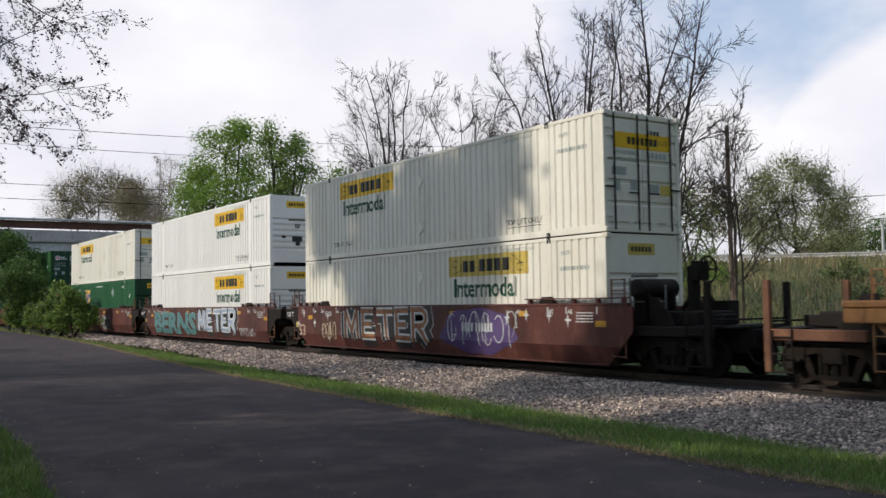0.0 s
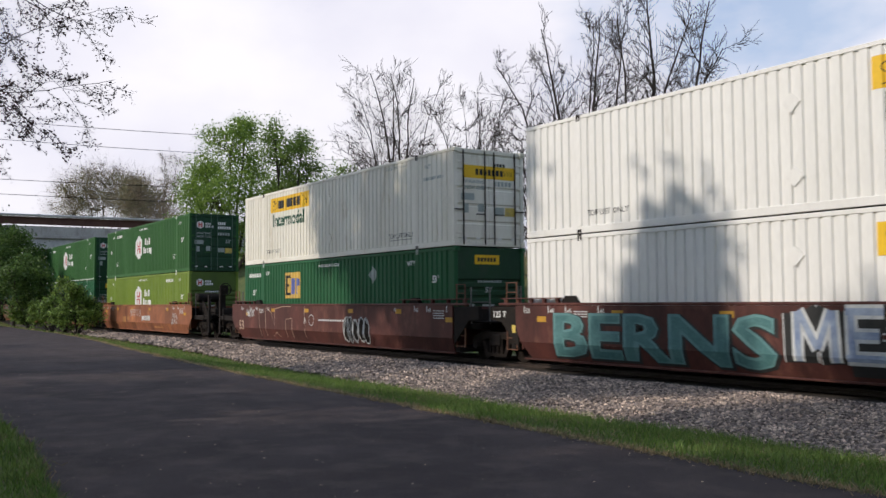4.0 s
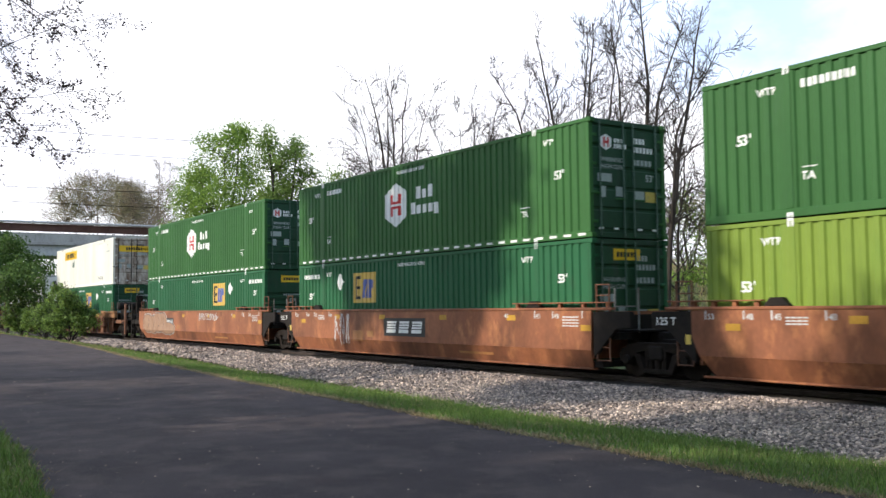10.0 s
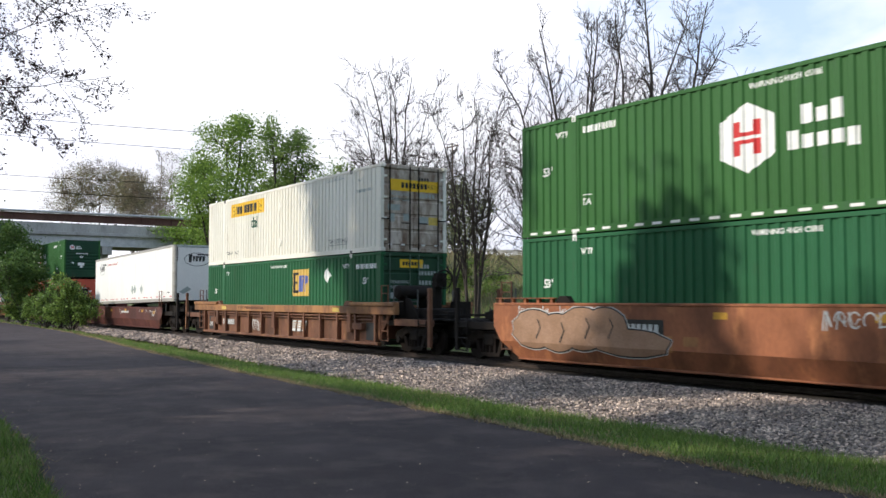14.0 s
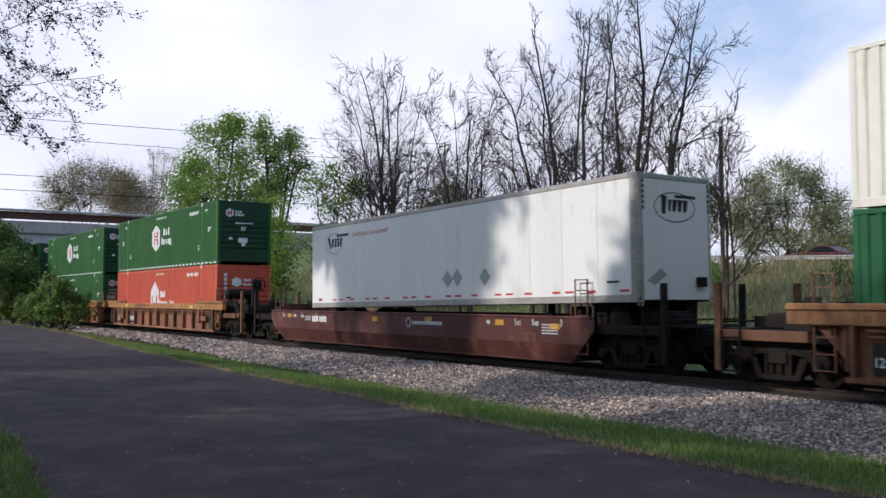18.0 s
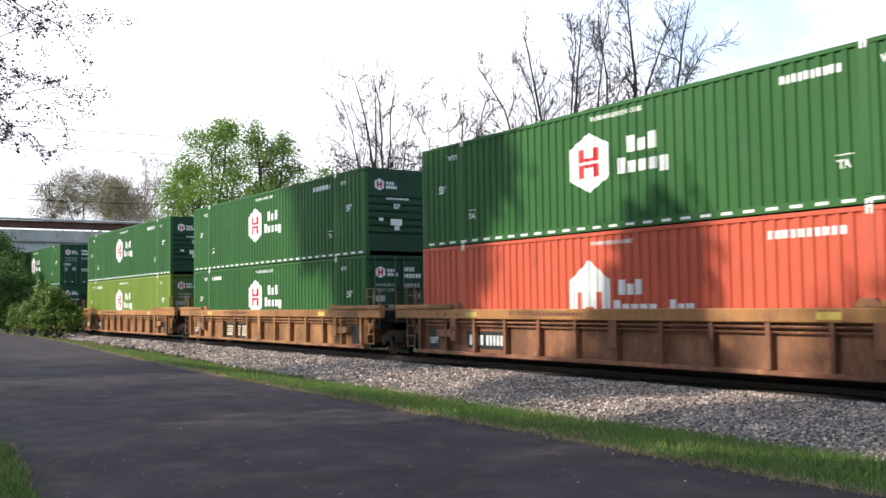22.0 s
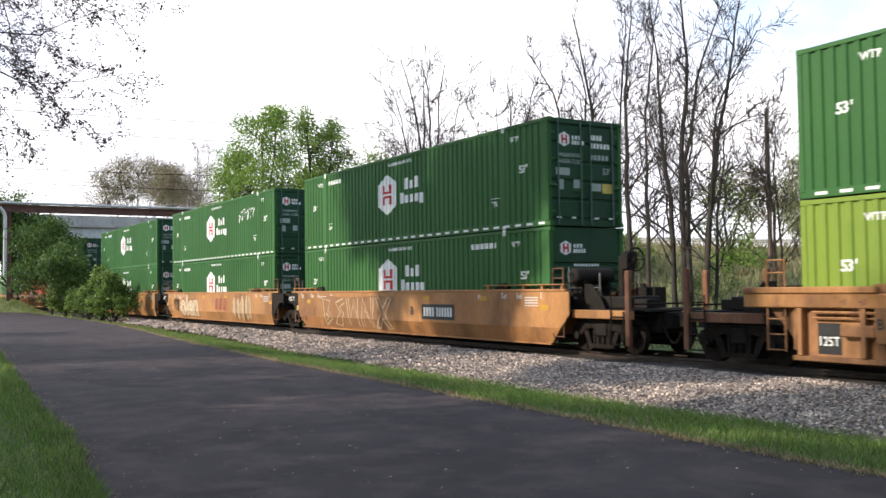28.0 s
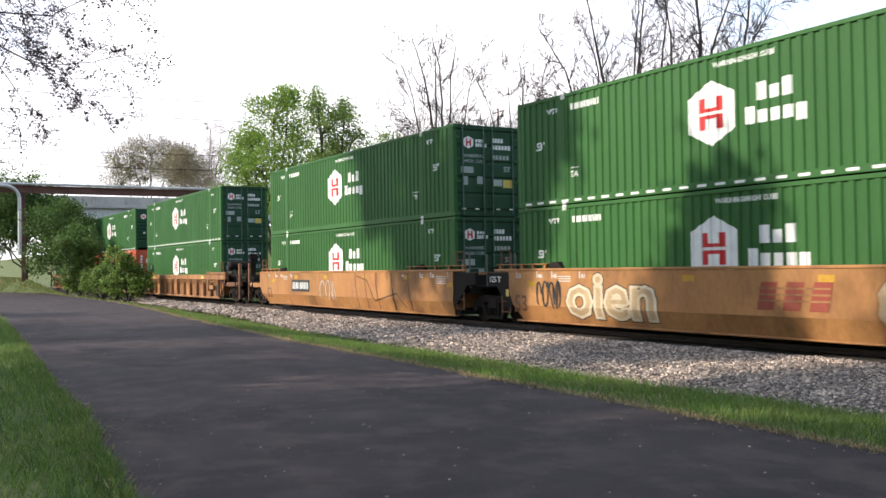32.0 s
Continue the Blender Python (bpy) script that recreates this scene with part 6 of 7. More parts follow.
def spray(segs, r, p, d, length, rad, level, up=0.07):
    """A side limb that bends upwards and forks three times into fine twigs."""
    n = (6, 4, 3, 2)[level - 1]
    q, d = Vector(p), Vector(d).normalized()
    for i in range(n):
        d = (d + Vector((r.gauss(0, .10), r.gauss(0, .10), r.gauss(0, .07) + up))).normalized()
        q2 = q + d * (length / n)
        r0, r1 = max(rad * (1 - .72 * i / n), .0115), max(rad * (1 - .72 * (i + 1) / n), .0095)
        segs.append((q.copy(), q2.copy(), r0, r1, level))
        q = q2
        if level < 4 and i < n - (level < 3) and r.random() < (.88, .82, .55)[level - 1]:
            ax = d.orthogonal().normalized()
            ax.rotate(Matrix.Rotation(r.uniform(0, 6.283), 3, d))
            ang = radians(r.uniform(24, 46))
            spray(segs, r, q, d * math.cos(ang) + ax * math.sin(ang), length * r.uniform(.42, .66), r1 * r.uniform(.62, .85), level + 1, up)


def stem_tree(name, label, x, y, stems, seed, bark=None, leaf=None, per=2, size=0.06, spread=0.2, reach=1.0):
    """A bare tree of straight rising stems. stems: (offset at the foot, offset and height half way, offset and height at the tip, radius)."""
    r = random.Random(seed)
    thing = tagged(new(name), label, "tree")
    gz = ground_z(x, y) - 0.1
    thing.location = (x, y, gz)
    fine = []
    for x0, xm, zm, xt, zt, rad in stems:
        zm, zt, rad = zm - gz, (zt - gz) * .93 - .3, rad * .95
        um = min(zm / zt, .9)
        d0, d1 = r.uniform(-.3, .3), r.uniform(-1.4, 1.4)
        pts, n = [], 16
        drift = Vector((0, 0, 0))
        for i in range(n + 1):
            u = i / n
            drift += Vector((r.gauss(0, .06), r.gauss(0, .06), 0))
            pts.append(Vector((float(np.interp(u, (0, um * .5, um, 1), (x0, x0 + (xm - x0) * .36, xm, xt))), d0 + (d1 - d0) * u * u, zt * u)) + drift * min(1, u * 2))
        stem = []
        for i in range(n):
            u = (i + 1) / n
            stem.append((pts[i], pts[i + 1], rad * (1 - .86 * i / n) ** .9, rad * (1 - .86 * u) ** .9, 0))
            if u > .24:
                d = (pts[i + 1] - pts[i]).normalized()
                for _ in range(1 if u < .4 else 2):
                    if r.random() < .2:
                        continue
                    ax = d.orthogonal().normalized()
                    ax.rotate(Matrix.Rotation(r.uniform(0, 6.283), 3, d))
                    ang = radians(r.uniform(32, 62))
                    ln = reach * zt * (.085 + .27 * (1 - u)) * r.uniform(.55, 1.2)
                    spray(fine, r, pts[i].lerp(pts[i + 1], r.random()), d * math.cos(ang) + ax * math.sin(ang), ln, rad * (1 - .8 * u) * r.uniform(.38, .6), 1)
        part("trunk", raw_mesh("trunk", *tubes(stem), bark or BARK2, True), thing)
    part("branchwork", raw_mesh("branchwork", *tubes(fine), bark or BARK2), thing)
    if leaf:
        part("crown", raw_mesh("crown", *leaf_cloud(r, [s_[1] for s_ in fine if s_[4] > 1], per, size, spread), leaf), thing, "small opening buds")
    return thing


def lobed_tree(name, label, x, y, lobes, seed, leaf, per=40, size=0.10, clump=0.36, dense=3.2, bark=None, rad=0.16, category="tree", twigs=0, fork=0.42):
    """A tree whose limbs carry separate lobes of leaf clumps. lobes: (offset across the view from the path, height, radius)."""
    r = random.Random(seed)
    thing = tagged(new(name), label, category)
    gz = ground_z(x, y) - 0.1
    thing.location = (x, y, gz)
    across = Vector((y, -x, 0)).normalized()
    away = Vector((x, y, 0)).normalized()
    low = min(z - q for _, z, q in lobes) - gz
    split = Vector((0, 0, max(.15, low * fork)))
    segs, trunk, tips = [], [(Vector((0, 0, 0)), split, rad * 1.15, rad, 0)], []

    def bough(a, b, r0, r1, n, bow):
        pts = [a.lerp(b, i / n) + Vector((r.gauss(0, bow), r.gauss(0, bow), r.gauss(0, bow * .5))) * (0 < i < n) for i in range(n + 1)]
        for i in range(n):
            segs.append((pts[i], pts[i + 1], r0 + (r1 - r0) * i / n, r0 + (r1 - r0) * (i + 1) / n, 1))
    for side, z, q in lobes:
        c = across * side + away * r.gauss(0, q * .5) + Vector((0, 0, z - gz))
        heart = c - Vector((0, 0, q * .45))
        bough(split.copy(), heart, rad * .6, rad * .25, 5, q * .07)
        for _ in range(int(dense * 2.3 * q * q) + 6):
            v = Vector((r.gauss(0, 1), r.gauss(0, 1), r.gauss(.25, 1))).normalized() * (q * r.uniform(.45, 1.08) * (1.0 + .18 * r.gauss(0, 1)))
            v.z *= .92
            tip = c + v
            if tip.z < .1:
                tip.z = .1 + .2 * r.random()
            if r.random() < .4:
                bough(heart, tip, rad * .16, .012, 4, q * .06)
            for _ in range(twigs):
                e = tip + (v.normalized() * .5 + Vector((r.gauss(0, .5), r.gauss(0, .5), r.gauss(.5, .4)))) * clump * 2.2
                segs.append((tip - v * .15, e, .016, .008, 2))
            tips.append(tip)
    part("trunk" if category == "tree" else "stem", raw_mesh("trunk", *tubes(trunk), bark or BARK2, True), thing)
    part("branchwork", raw_mesh("branchwork", *tubes(segs), bark or BARK2), thing)
    part("crown", raw_mesh("crown", *leaf_cloud(r, tips, per, size * 1.35, clump), leaf), thing, "young spring leaves")
    return thing


def tree(name, label, x, y, height, seed, style, leaf=None, per=6, size=0.12, spread=0.35, bark=None, stems=1, lean=0.0, category="tree", z=None, **over):
    r = random.Random(seed)
    base = {"pieces": 5, "wobble": 0.10, "up": 0.06, "depth": 4, "first": 1, "forks": 1, "forks0": 2, "angle": (22, 48), "shrink": (0.45, 0.68), "thin": 0.008, "girth": 0.013}
    if style == "round":
        base.update(angle=(30, 65), up=0.03, forks0=2, first=0)
    if style == "bush":
        base.update(depth=2, pieces=4, angle=(20, 60), wobble=0.18, up=0.02)
    base.update(over)
    thing = tagged(new(name), label, category)
    gz = ground_z(x, y) - 0.05 if z is None else z
    thing.location = (x, y, gz)
    segs, ends = [], []
    for s in range(stems):
        a = r.uniform(0, 6.283)
        off = Vector((math.cos(a), math.sin(a), 0)) * (0.25 * (s > 0) + (0.5 * s / stems))
        tilt = Vector((math.cos(a) * r.uniform(0.08, 0.30) * (stems > 1) + lean, math.sin(a) * r.uniform(0.05, 0.2) * (stems > 1), 1))
        limb(segs, r, off, tilt, height * (0.72 if style != "bush" else 0.7) * r.uniform(0.85, 1.0), height * base["girth"] * (0.8 if style == "bush" else 1) * r.uniform(0.8, 1.1), 0, base)
        ends.append(len(segs))
    top = max(s[1].z for s in segs)
    k = height / top
    segs = [(a * k, b * k, r0, r1, d) for a, b, r0, r1, d in segs]
    high = [s for s in segs if s[4] > 0]
    for a, b in zip([0] + ends, ends):
        part("trunk" if style != "bush" else "stem", raw_mesh("trunk", *tubes([s for s in segs[a:b] if s[4] == 0]), bark or BARK, True), thing)
    part("branchwork", raw_mesh("branchwork", *tubes(high), bark or BARK), thing)
    if leaf:
        tips = [s[1] for s in segs if s[4] >= base["depth"] - 1]
        part("crown", raw_mesh("crown", *leaf_cloud(r, tips, per, size, spread), leaf), thing, "young spring leaves")
    return thing


def plants():
    # bare trees between the track and the road bank
    bare = "tall bare tree with straight stems and fine upright twigs"
    stem_tree("bare_tree", bare, -53.4, 32, ((-.3, -1.8, 12.8, -2.9, 18.3, .16), (0, -.5, 14.1, -1.6, 18.6, .17), (.7, 1.2, 14.6, .5, 18.2, .16), (.9, 1.9, 13.0, 3.0, 17.4, .15), (-.8, -3.7, 12.7, -6.0, 16.8, .12), (-1.0, -5.5, 11.4, -9.5, 14.2, .09), (-.5, -2.8, 13.6, -4.4, 18.0, .11), (.8, 2.6, 12.6, 4.4, 16.8, .10), (1.0, 3.2, 9.4, 7.0, 12.4, .08), (1.0, 3.9, 10.3, 5.6, 13.5, .11)), 1)
    stem_tree("bare_tree", bare, -46.2, 33, ((0, -.2, 12.0, -.6, 15.7, .14), (.4, .6, 11.8, 1.0, 15.1, .12), (-.3, -1.9, 11.9, -3.0, 15.2, .10), (.3, 1.2, 10.8, 2.5, 14.7, .08), (.4, 1.4, 8.8, 3.0, 12.0, .07), (-.2, -1.0, 11.2, -1.7, 15.9, .09), (-.3, -2.2, 9.6, -3.6, 12.4, .07)), 2)
    stem_tree("bare_tree", bare, -37.0, 31, ((-.2, -2.1, 9.0, -4.8, 10.4, .11), (-.1, -1.4, 10.9, -4.1, 12.5, .11), (.6, -.9, 11.4, -2.9, 15.6, .14), (.8, 0, 11.8, -1.2, 15.4, .13)), 3)
    stem_tree("bare_tree", bare, -35.2, 31, ((-.1, -.2, 11.8, -.7, 16.6, .17), (.1, .8, 12.2, .9, 16.8, .12)), 4)
    stem_tree("bare_tree", bare, -33.4, 31, ((0, -.4, 11.3, -.5, 17.0, .16), (-.2, -1.4, 9.0, -3.2, 12.2, .11)), 5)
    stem_tree("bare_tree", bare, -32.4, 31, ((0, -.2, 10.5, .3, 17.2, .12),), 6)
    stem_tree("bare_tree", bare, -29.7, 30.5, ((-.3, -.5, 11.4, -.6, 16.0, .14), (0, .1, 10.5, .1, 17.0, .18), (.4, .9, 10.6, 1.8, 15.6, .15), (-.4, -1.1, 8.7, -2.2, 10.9, .08)), 7)
    stem_tree("bare_tree", bare, -28.2, 30.5, ((0, .4, 10.9, .7, 16.2, .15), (0, 1.0, 9.2, 3.3, 12.9, .13), (.1, 2.0, 8.6, 4.1, 9.8, .10)), 8)
    stem_tree("bare_tree", "thin bare tree beside a wooden pole", -27.6, 34, ((0, .2, 9.6, .8, 11.6, .09), (.3, .9, 9.2, 1.5, 11.0, .07), (-.2, -.3, 9.2, -.1, 10.6, .06)), 9, BARK)
    # leafy trees further along the track
    lobed_tree("green_tree", "broad tree in fresh green leaf", -79.6, 30, ((-2.0, 13.1, 2.0), (0, 15.9, 2.2), (2.0, 13.6, 2.0), (-.8, 10.8, 2.7), (-2.9, 11.4, 1.7), (1.3, 17.1, 1.1), (2.4, 10.5, 2.0), (-1.4, 8.0, 2.2), (1.6, 7.4, 2.0)), 21, LEAF, 100, .082, .44, 3.4, rad=.26)
    lobed_tree("green_tree", "tree in thin fresh green leaf, dark limbs showing", -67.5, 30, ((-.5, 13.1, 1.7), (-.8, 14.7, 1.0), (1.2, 13.8, 1.2), (.6, 10.8, 1.8), (1.7, 12.0, 1.1), (-.6, 10.0, 1.4)), 22, LEAFB, 110, .075, .42, 3.4, rad=.24)
    lobed_tree("green_tree", "small tree in fresh green leaf beside the track", -60.8, 27, ((0, 6.6, 1.3), (.3, 4.8, 1.5), (-.4, 3.0, 1.5), (0, 8.2, .7), (.5, 2.0, 1.3)), 23, LEAF, 60, .075, .34, 6.0, rad=.10, fork=.3)
    lobed_tree("green_tree", "small tree in young green leaf", -57.5, 30, ((0, 10.2, .9), (-1.2, 9.3, 1.1), (1.2, 9.4, .9), (.2, 8.0, 1.5), (2.1, 8.9, .6), (-.8, 5.5, 1.7), (1.2, 5.2, 1.5)), 24, LEAFB, 60, .075, .36, 4.0, rad=.14)
    lobed_tree("green_tree", "low tree in olive leaf below the bare trees", -54.0, 37, ((0, 8.6, 1.4), (-1.4, 7.6, 1.3), (1.3, 7.8, 1.2), (.2, 6.2, 1.8)), 25, LEAFL, 70, .075, .36, 4.4)
    lobed_tree("green_tree", "slender tree in thin leaf below the bare trees", -40.0, 45, ((0, 8.4, .9), (-.8, 7.0, 1.0), (.8, 6.6, 1.1), (.3, 5.2, 1.2), (-1.0, 5.0, .9)), 26, LEAFB, 24, .08, .34, 3.2)
    # beyond the overpass
    lobed_tree("budding_tree", "broad tree with reddish buds behind the overpass", -165.8, 40, ((-5.6, 20.6, 2.2), (-3.0, 22.3, 2.3), (0, 23.0, 2.3), (3.0, 22.4, 2.3), (5.6, 21.6, 2.2), (-1.0, 19.0, 3.2), (3.5, 18.6, 3.0), (-5.2, 17.8, 3.0), (7.0, 18.2, 2.6)), 31, BUD, 80, .075, .9, 3.4, BARK, .22, twigs=3)
    lobed_tree("budding_tree", "tree with reddish buds behind the overpass", -148, 41, ((0, 19.6, 2.0), (-2.0, 18.4, 2.2), (2.0, 18.0, 2.2), (0, 16.0, 2.8), (4.0, 15.8, 2.4)), 32, BUD, 80, .075, .85, 3.4, BARK, .2, twigs=3)
    stem_tree("bare_tree", "slender bare tree behind the overpass", -131, 40, ((0, -.2, 17, -.6, 24.2, .2), (.4, 1.4, 16, 2.4, 22.4, .15), (-.3, -2.0, 16, -3.4, 21.6, .14)), 33, BARKP, BUD, 1, .07, .2, 1.25)
    lobed_tree("green_tree", "low green tree behind the overpass", -118, 40, ((0, 12.0, 1.9), (-2.4, 10.8, 2.2), (2.4, 11.2, 2.0), (0, 9.0, 2.6)), 34, LEAF, 30, .15, .5, 2.6)
    # by the path's far end
    lobed_tree("green_tree", "dense green tree at the path's edge", -104, 12.5, ((0, 9.6, 2.0), (-2.4, 8.2, 2.4), (2.4, 8.0, 2.2), (0, 6.4, 2.8), (3.0, 6.0, 2.2), (-3.0, 6.2, 2.4)), 41, LEAFD, 60, .12, .5, 4.0)
    lobed_tree("green_tree", "dense green tree at the path's edge", -110, 9.0, ((0, 11.0, 2.2), (-2.6, 9.4, 2.6), (2.4, 9.2, 2.4), (0, 7.0, 3.2), (-3.4, 6.8, 2.6)), 42, LEAFD, 60, .12, .5, 4.0)
    lobed_tree("green_tree", "green tree between path and track", -76, 12.9, ((0, 4.6, 1.0), (-1.0, 3.6, 1.3), (1.0, 3.2, 1.1), (0, 2.2, 1.5)), 43, LEAFD, 50, .085, .32, 6, rad=.1)
    lobed_tree("green_tree", "green tree between path and track", -82, 12.9, ((0, 6.9, 1.2), (-1.4, 5.6, 1.5), (1.3, 5.2, 1.4), (0, 3.6, 1.9), (-1.8, 3.0, 1.5)), 45, LEAFD, 50, .09, .36, 6, rad=.12)
    lobed_tree("green_tree", "dark green tree under the overpass", -112, 21.5, ((0, 5.8, 1.6), (-1.8, 4.6, 1.9), (1.8, 4.4, 1.8), (0, 3.0, 2.2)), 44, LEAFD, 34, .14, .45, 3.2)
    for x, h, w, seed in ((-60.6, 2.8, 1.15, 51), (-64, 3.2, 1.2, 52), (-68.5, 2.7, 1.1, 53), (-76, 2.7, 1.2, 55)):
        rb = random.Random(seed)
        lobes = [(0, h * .36, w * .8), (w * .6, h * .28, w * .6), (-w * .6, h * .30, w * .62)]
        for k in range(11):
            off = rb.uniform(-1.15, 1.15) * w
            lobes.append((off, h * rb.uniform(.45, 1.0) * (1 - .32 * abs(off) / w), w * rb.uniform(.16, .36)))
        lobed_tree("bush", "leafy green bush between path and track", x, 13.1, lobes, seed, LEAFB, 30, .068, .17, 15, rad=.05, category="bush", twigs=2, fork=.2)
    # on and behind the road bank
    lobed_tree("willow_tree", "round budding tree with spreading limbs behind the road", -48.8, 68, ((0, 11.8, 1.5), (-2.0, 10.9, 1.5), (2.0, 11.0, 1.5), (-3.3, 9.2, 1.4), (3.5, 9.2, 1.5), (-.3, 9.4, 1.6), (-1.9, 7.9, 1.4), (2.2, 8.0, 1.5), (4.3, 7.8, 1.0), (-3.6, 7.2, 1.0), (-2.6, 6.0, 1.3), (0, 6.4, 1.5), (2.7, 6.1, 1.4), (4.2, 6.2, 1.1)), 61, LEAFW, 110, .060, .48, 6.0, BARK, .15, twigs=3, fork=.55)
    lobed_tree("willow_tree", "low budding tree behind the road", -71, 108, ((0, 8.8, 1.4), (-1.6, 7.8, 1.3), (1.7, 8.0, 1.3), (.3, 6.4, 1.8)), 62, LEAFW, 40, .08, .36, 3.4, BARK, .12, twigs=2)
    for x, y, h, seed, lf in ((-63.5, 106, 7.6, 63, LEAFD), (-57, 104, 7.2, 64, LEAFB), (-78, 118, 8.4, 65, BUD), (-66, 78, 9, 66, BUD), (-74, 122, 9.5, 67, LEAFD)):
        g = ground_z(x, y)
        lobed_tree("green_tree", "tree in young leaf behind the road", x, y, ((0, g + h * .78, h * .22), (-h * .25, g + h * .62, h * .22), (h * .25, g + h * .60, h * .22), (0, g + h * .42, h * .28)), seed, lf, 26, .11, .42, 3.4, BARK)
    for x, y, h, seed, lf in ((-30, 46, 1.3, 71, LEAFL), (-38, 44, 2.2, 72, LEAF), (-25, 40, 0.9, 73, LEAFL), (-46, 42, 3.0, 74, LEAFL), (-56, 40, 3.4, 75, LEAF), (-27, 47, 1.1, 76, LEAF), (-64, 38, 4, 77, LEAF), (-35, 38, 1.8, 78, LEAFL), (-50, 46, 2.5, 79, LEAF)):
        g = ground_z(x, y)
        lobed_tree("bush", "green shrub on the road bank", x, y, ((0, g + h * .5, h * .45), (h * .5, g + h * .35, h * .36), (-h * .5, g + h * .36, h * .38), (.1 * h, g + h * .85, h * .2)), seed, lf, 24, .07, .20, 9, rad=.05, category="bush", twigs=1, fork=.2)
    # the tree over the path, and the row whose shade lies on path and train
    for x, y, h, seed, per, spread in ((-37.2, -12, 22.8, 83, 1, .27), (-33.0, -11.5, 22.4, 82, 2, .25), (-20.2, -11, 18.0, 84, 1, .21), (-15.5, -11.5, 16.9, 89, 1, .34), (-9, -12, 17.7, 85, 2, .38), (3, -11, 17.7, 86, 3, .38)):
        tree("leafy_tree", "tall leafy tree with a high crown beside the path", x, y, h, seed, "round", LEAF, per, 0.2, 0.55, BARK, stems=1, depth=4, pieces=8, first=6, shrink=(spread - .06, spread + .08))
    for i in range(8):
        tree("leafy_tree", "low leafy tree beside the path", -44 + i * 7.2, -9.5 - 1.5 * (i % 2), 11.5 + (i % 3) * 0.4, 100 + i, "round", LEAF, 6, 0.24, 0.6, BARK, stems=1, depth=3)
    # added out of view: tall crowns that keep skylight off the container ends
    for x, y, h, seed in ((-4, 28, 18, 97), (4, 27, 20, 98), (12, 27, 20, 99), (14, -4, 20, 90), (18, 26, 22, 91), (26, 30, 22, 92), (20, 4, 22, 93), (30, -4, 22, 94), (38, 10, 23, 95), (38, 26, 22, 96)):
        tree("leafy_tree", "unseen leafy tree added to block skylight", x, y, h, seed, "round", LEAF, 10, 0.4, 0.8, BARK, stems=1, depth=3)


def overhang():
    """The near tree whose drooping twigs hang over the path."""
    r = random.Random(5)
    thing = tagged(new("overhanging_tree"), "tree with drooping twigs of young dark leaves", "tree")
    bx, by = -12.5, -3.4
    thing.location = (bx, by, ground_z(bx, by) - .05)
    trunk = []
    limb(trunk, r, (0, 0, 0), (0.02, 0.03, 1), 10.0, 0.20, 9, {"pieces": 8, "wobble": 0.03, "up": 0.02, "depth": 0, "first": 9, "forks": 0, "forks0": 0, "angle": (20, 40), "shrink": (.5, .6), "thin": .01})
    segs = []
    par = {"pieces": 8, "wobble": 0.085, "up": -0.012, "depth": 3, "first": 3, "forks": 1, "forks0": 2, "angle": (25, 60), "shrink": (0.22, 0.36), "thin": 0.0035}
    for z0, d, ln, rad in ((6.9, (-0.05, 1, -0.02), 5.1, .035), (6.3, (0.0, 1, -0.03), 5.0, .035), (6.0, (-0.14, 1, -0.05), 4.9, .03), (5.6, (-0.02, 1, -0.06), 5.1, .025), (5.1, (-0.06, 1, -0.07), 5.2, .022), (4.7, (-0.1, 1, -0.07), 4.7, .018), (6.6, (-0.2, 1, -0.01), 5.2, .03)):
        limb(segs, r, (0, 0, z0), d, ln, rad, 0, par)
    part("trunk", raw_mesh("trunk", *tubes(trunk), BARK2, True), thing)
    part("branchwork", raw_mesh("branchwork", *tubes(segs), BARK2), thing)
    tips = [s[1] for s in segs if s[4] >= 1 and r.random() < 0.52]
    part("crown", raw_mesh("crown", *leaf_cloud(r, tips, 2, 0.020, 0.030), BUDD), thing, "small dark young leaves")


overhang()

plants()


def blades(name, label, spots, h, w, material, seed, lean=0.5):
    """Single grass blades at the given spots (x, y, z)."""
    r = np.random.RandomState(seed)
    n = len(spots)
    p = np.array(spots)
    a = r.uniform(0, 6.283, n)
    hh = h * r.uniform(0.45, 1.25, n)
    side = np.stack((np.cos(a), np.sin(a), np.zeros(n)), 1) * (w * r.uniform(0.6, 1.4, n))[:, None]
    tip = np.stack((r.normal(0, lean, n) * hh, r.normal(0, lean, n) * hh, hh), 1)
    v = np.empty((n * 3, 3))
    v[0::3], v[1::3], v[2::3] = p - side, p + side, p + tip
    f = np.arange(n * 3).reshape(n, 3)
    return tagged(new(name, raw_mesh(name, v.tolist(), f.tolist(), material)), label, "grass", kind="stuff")


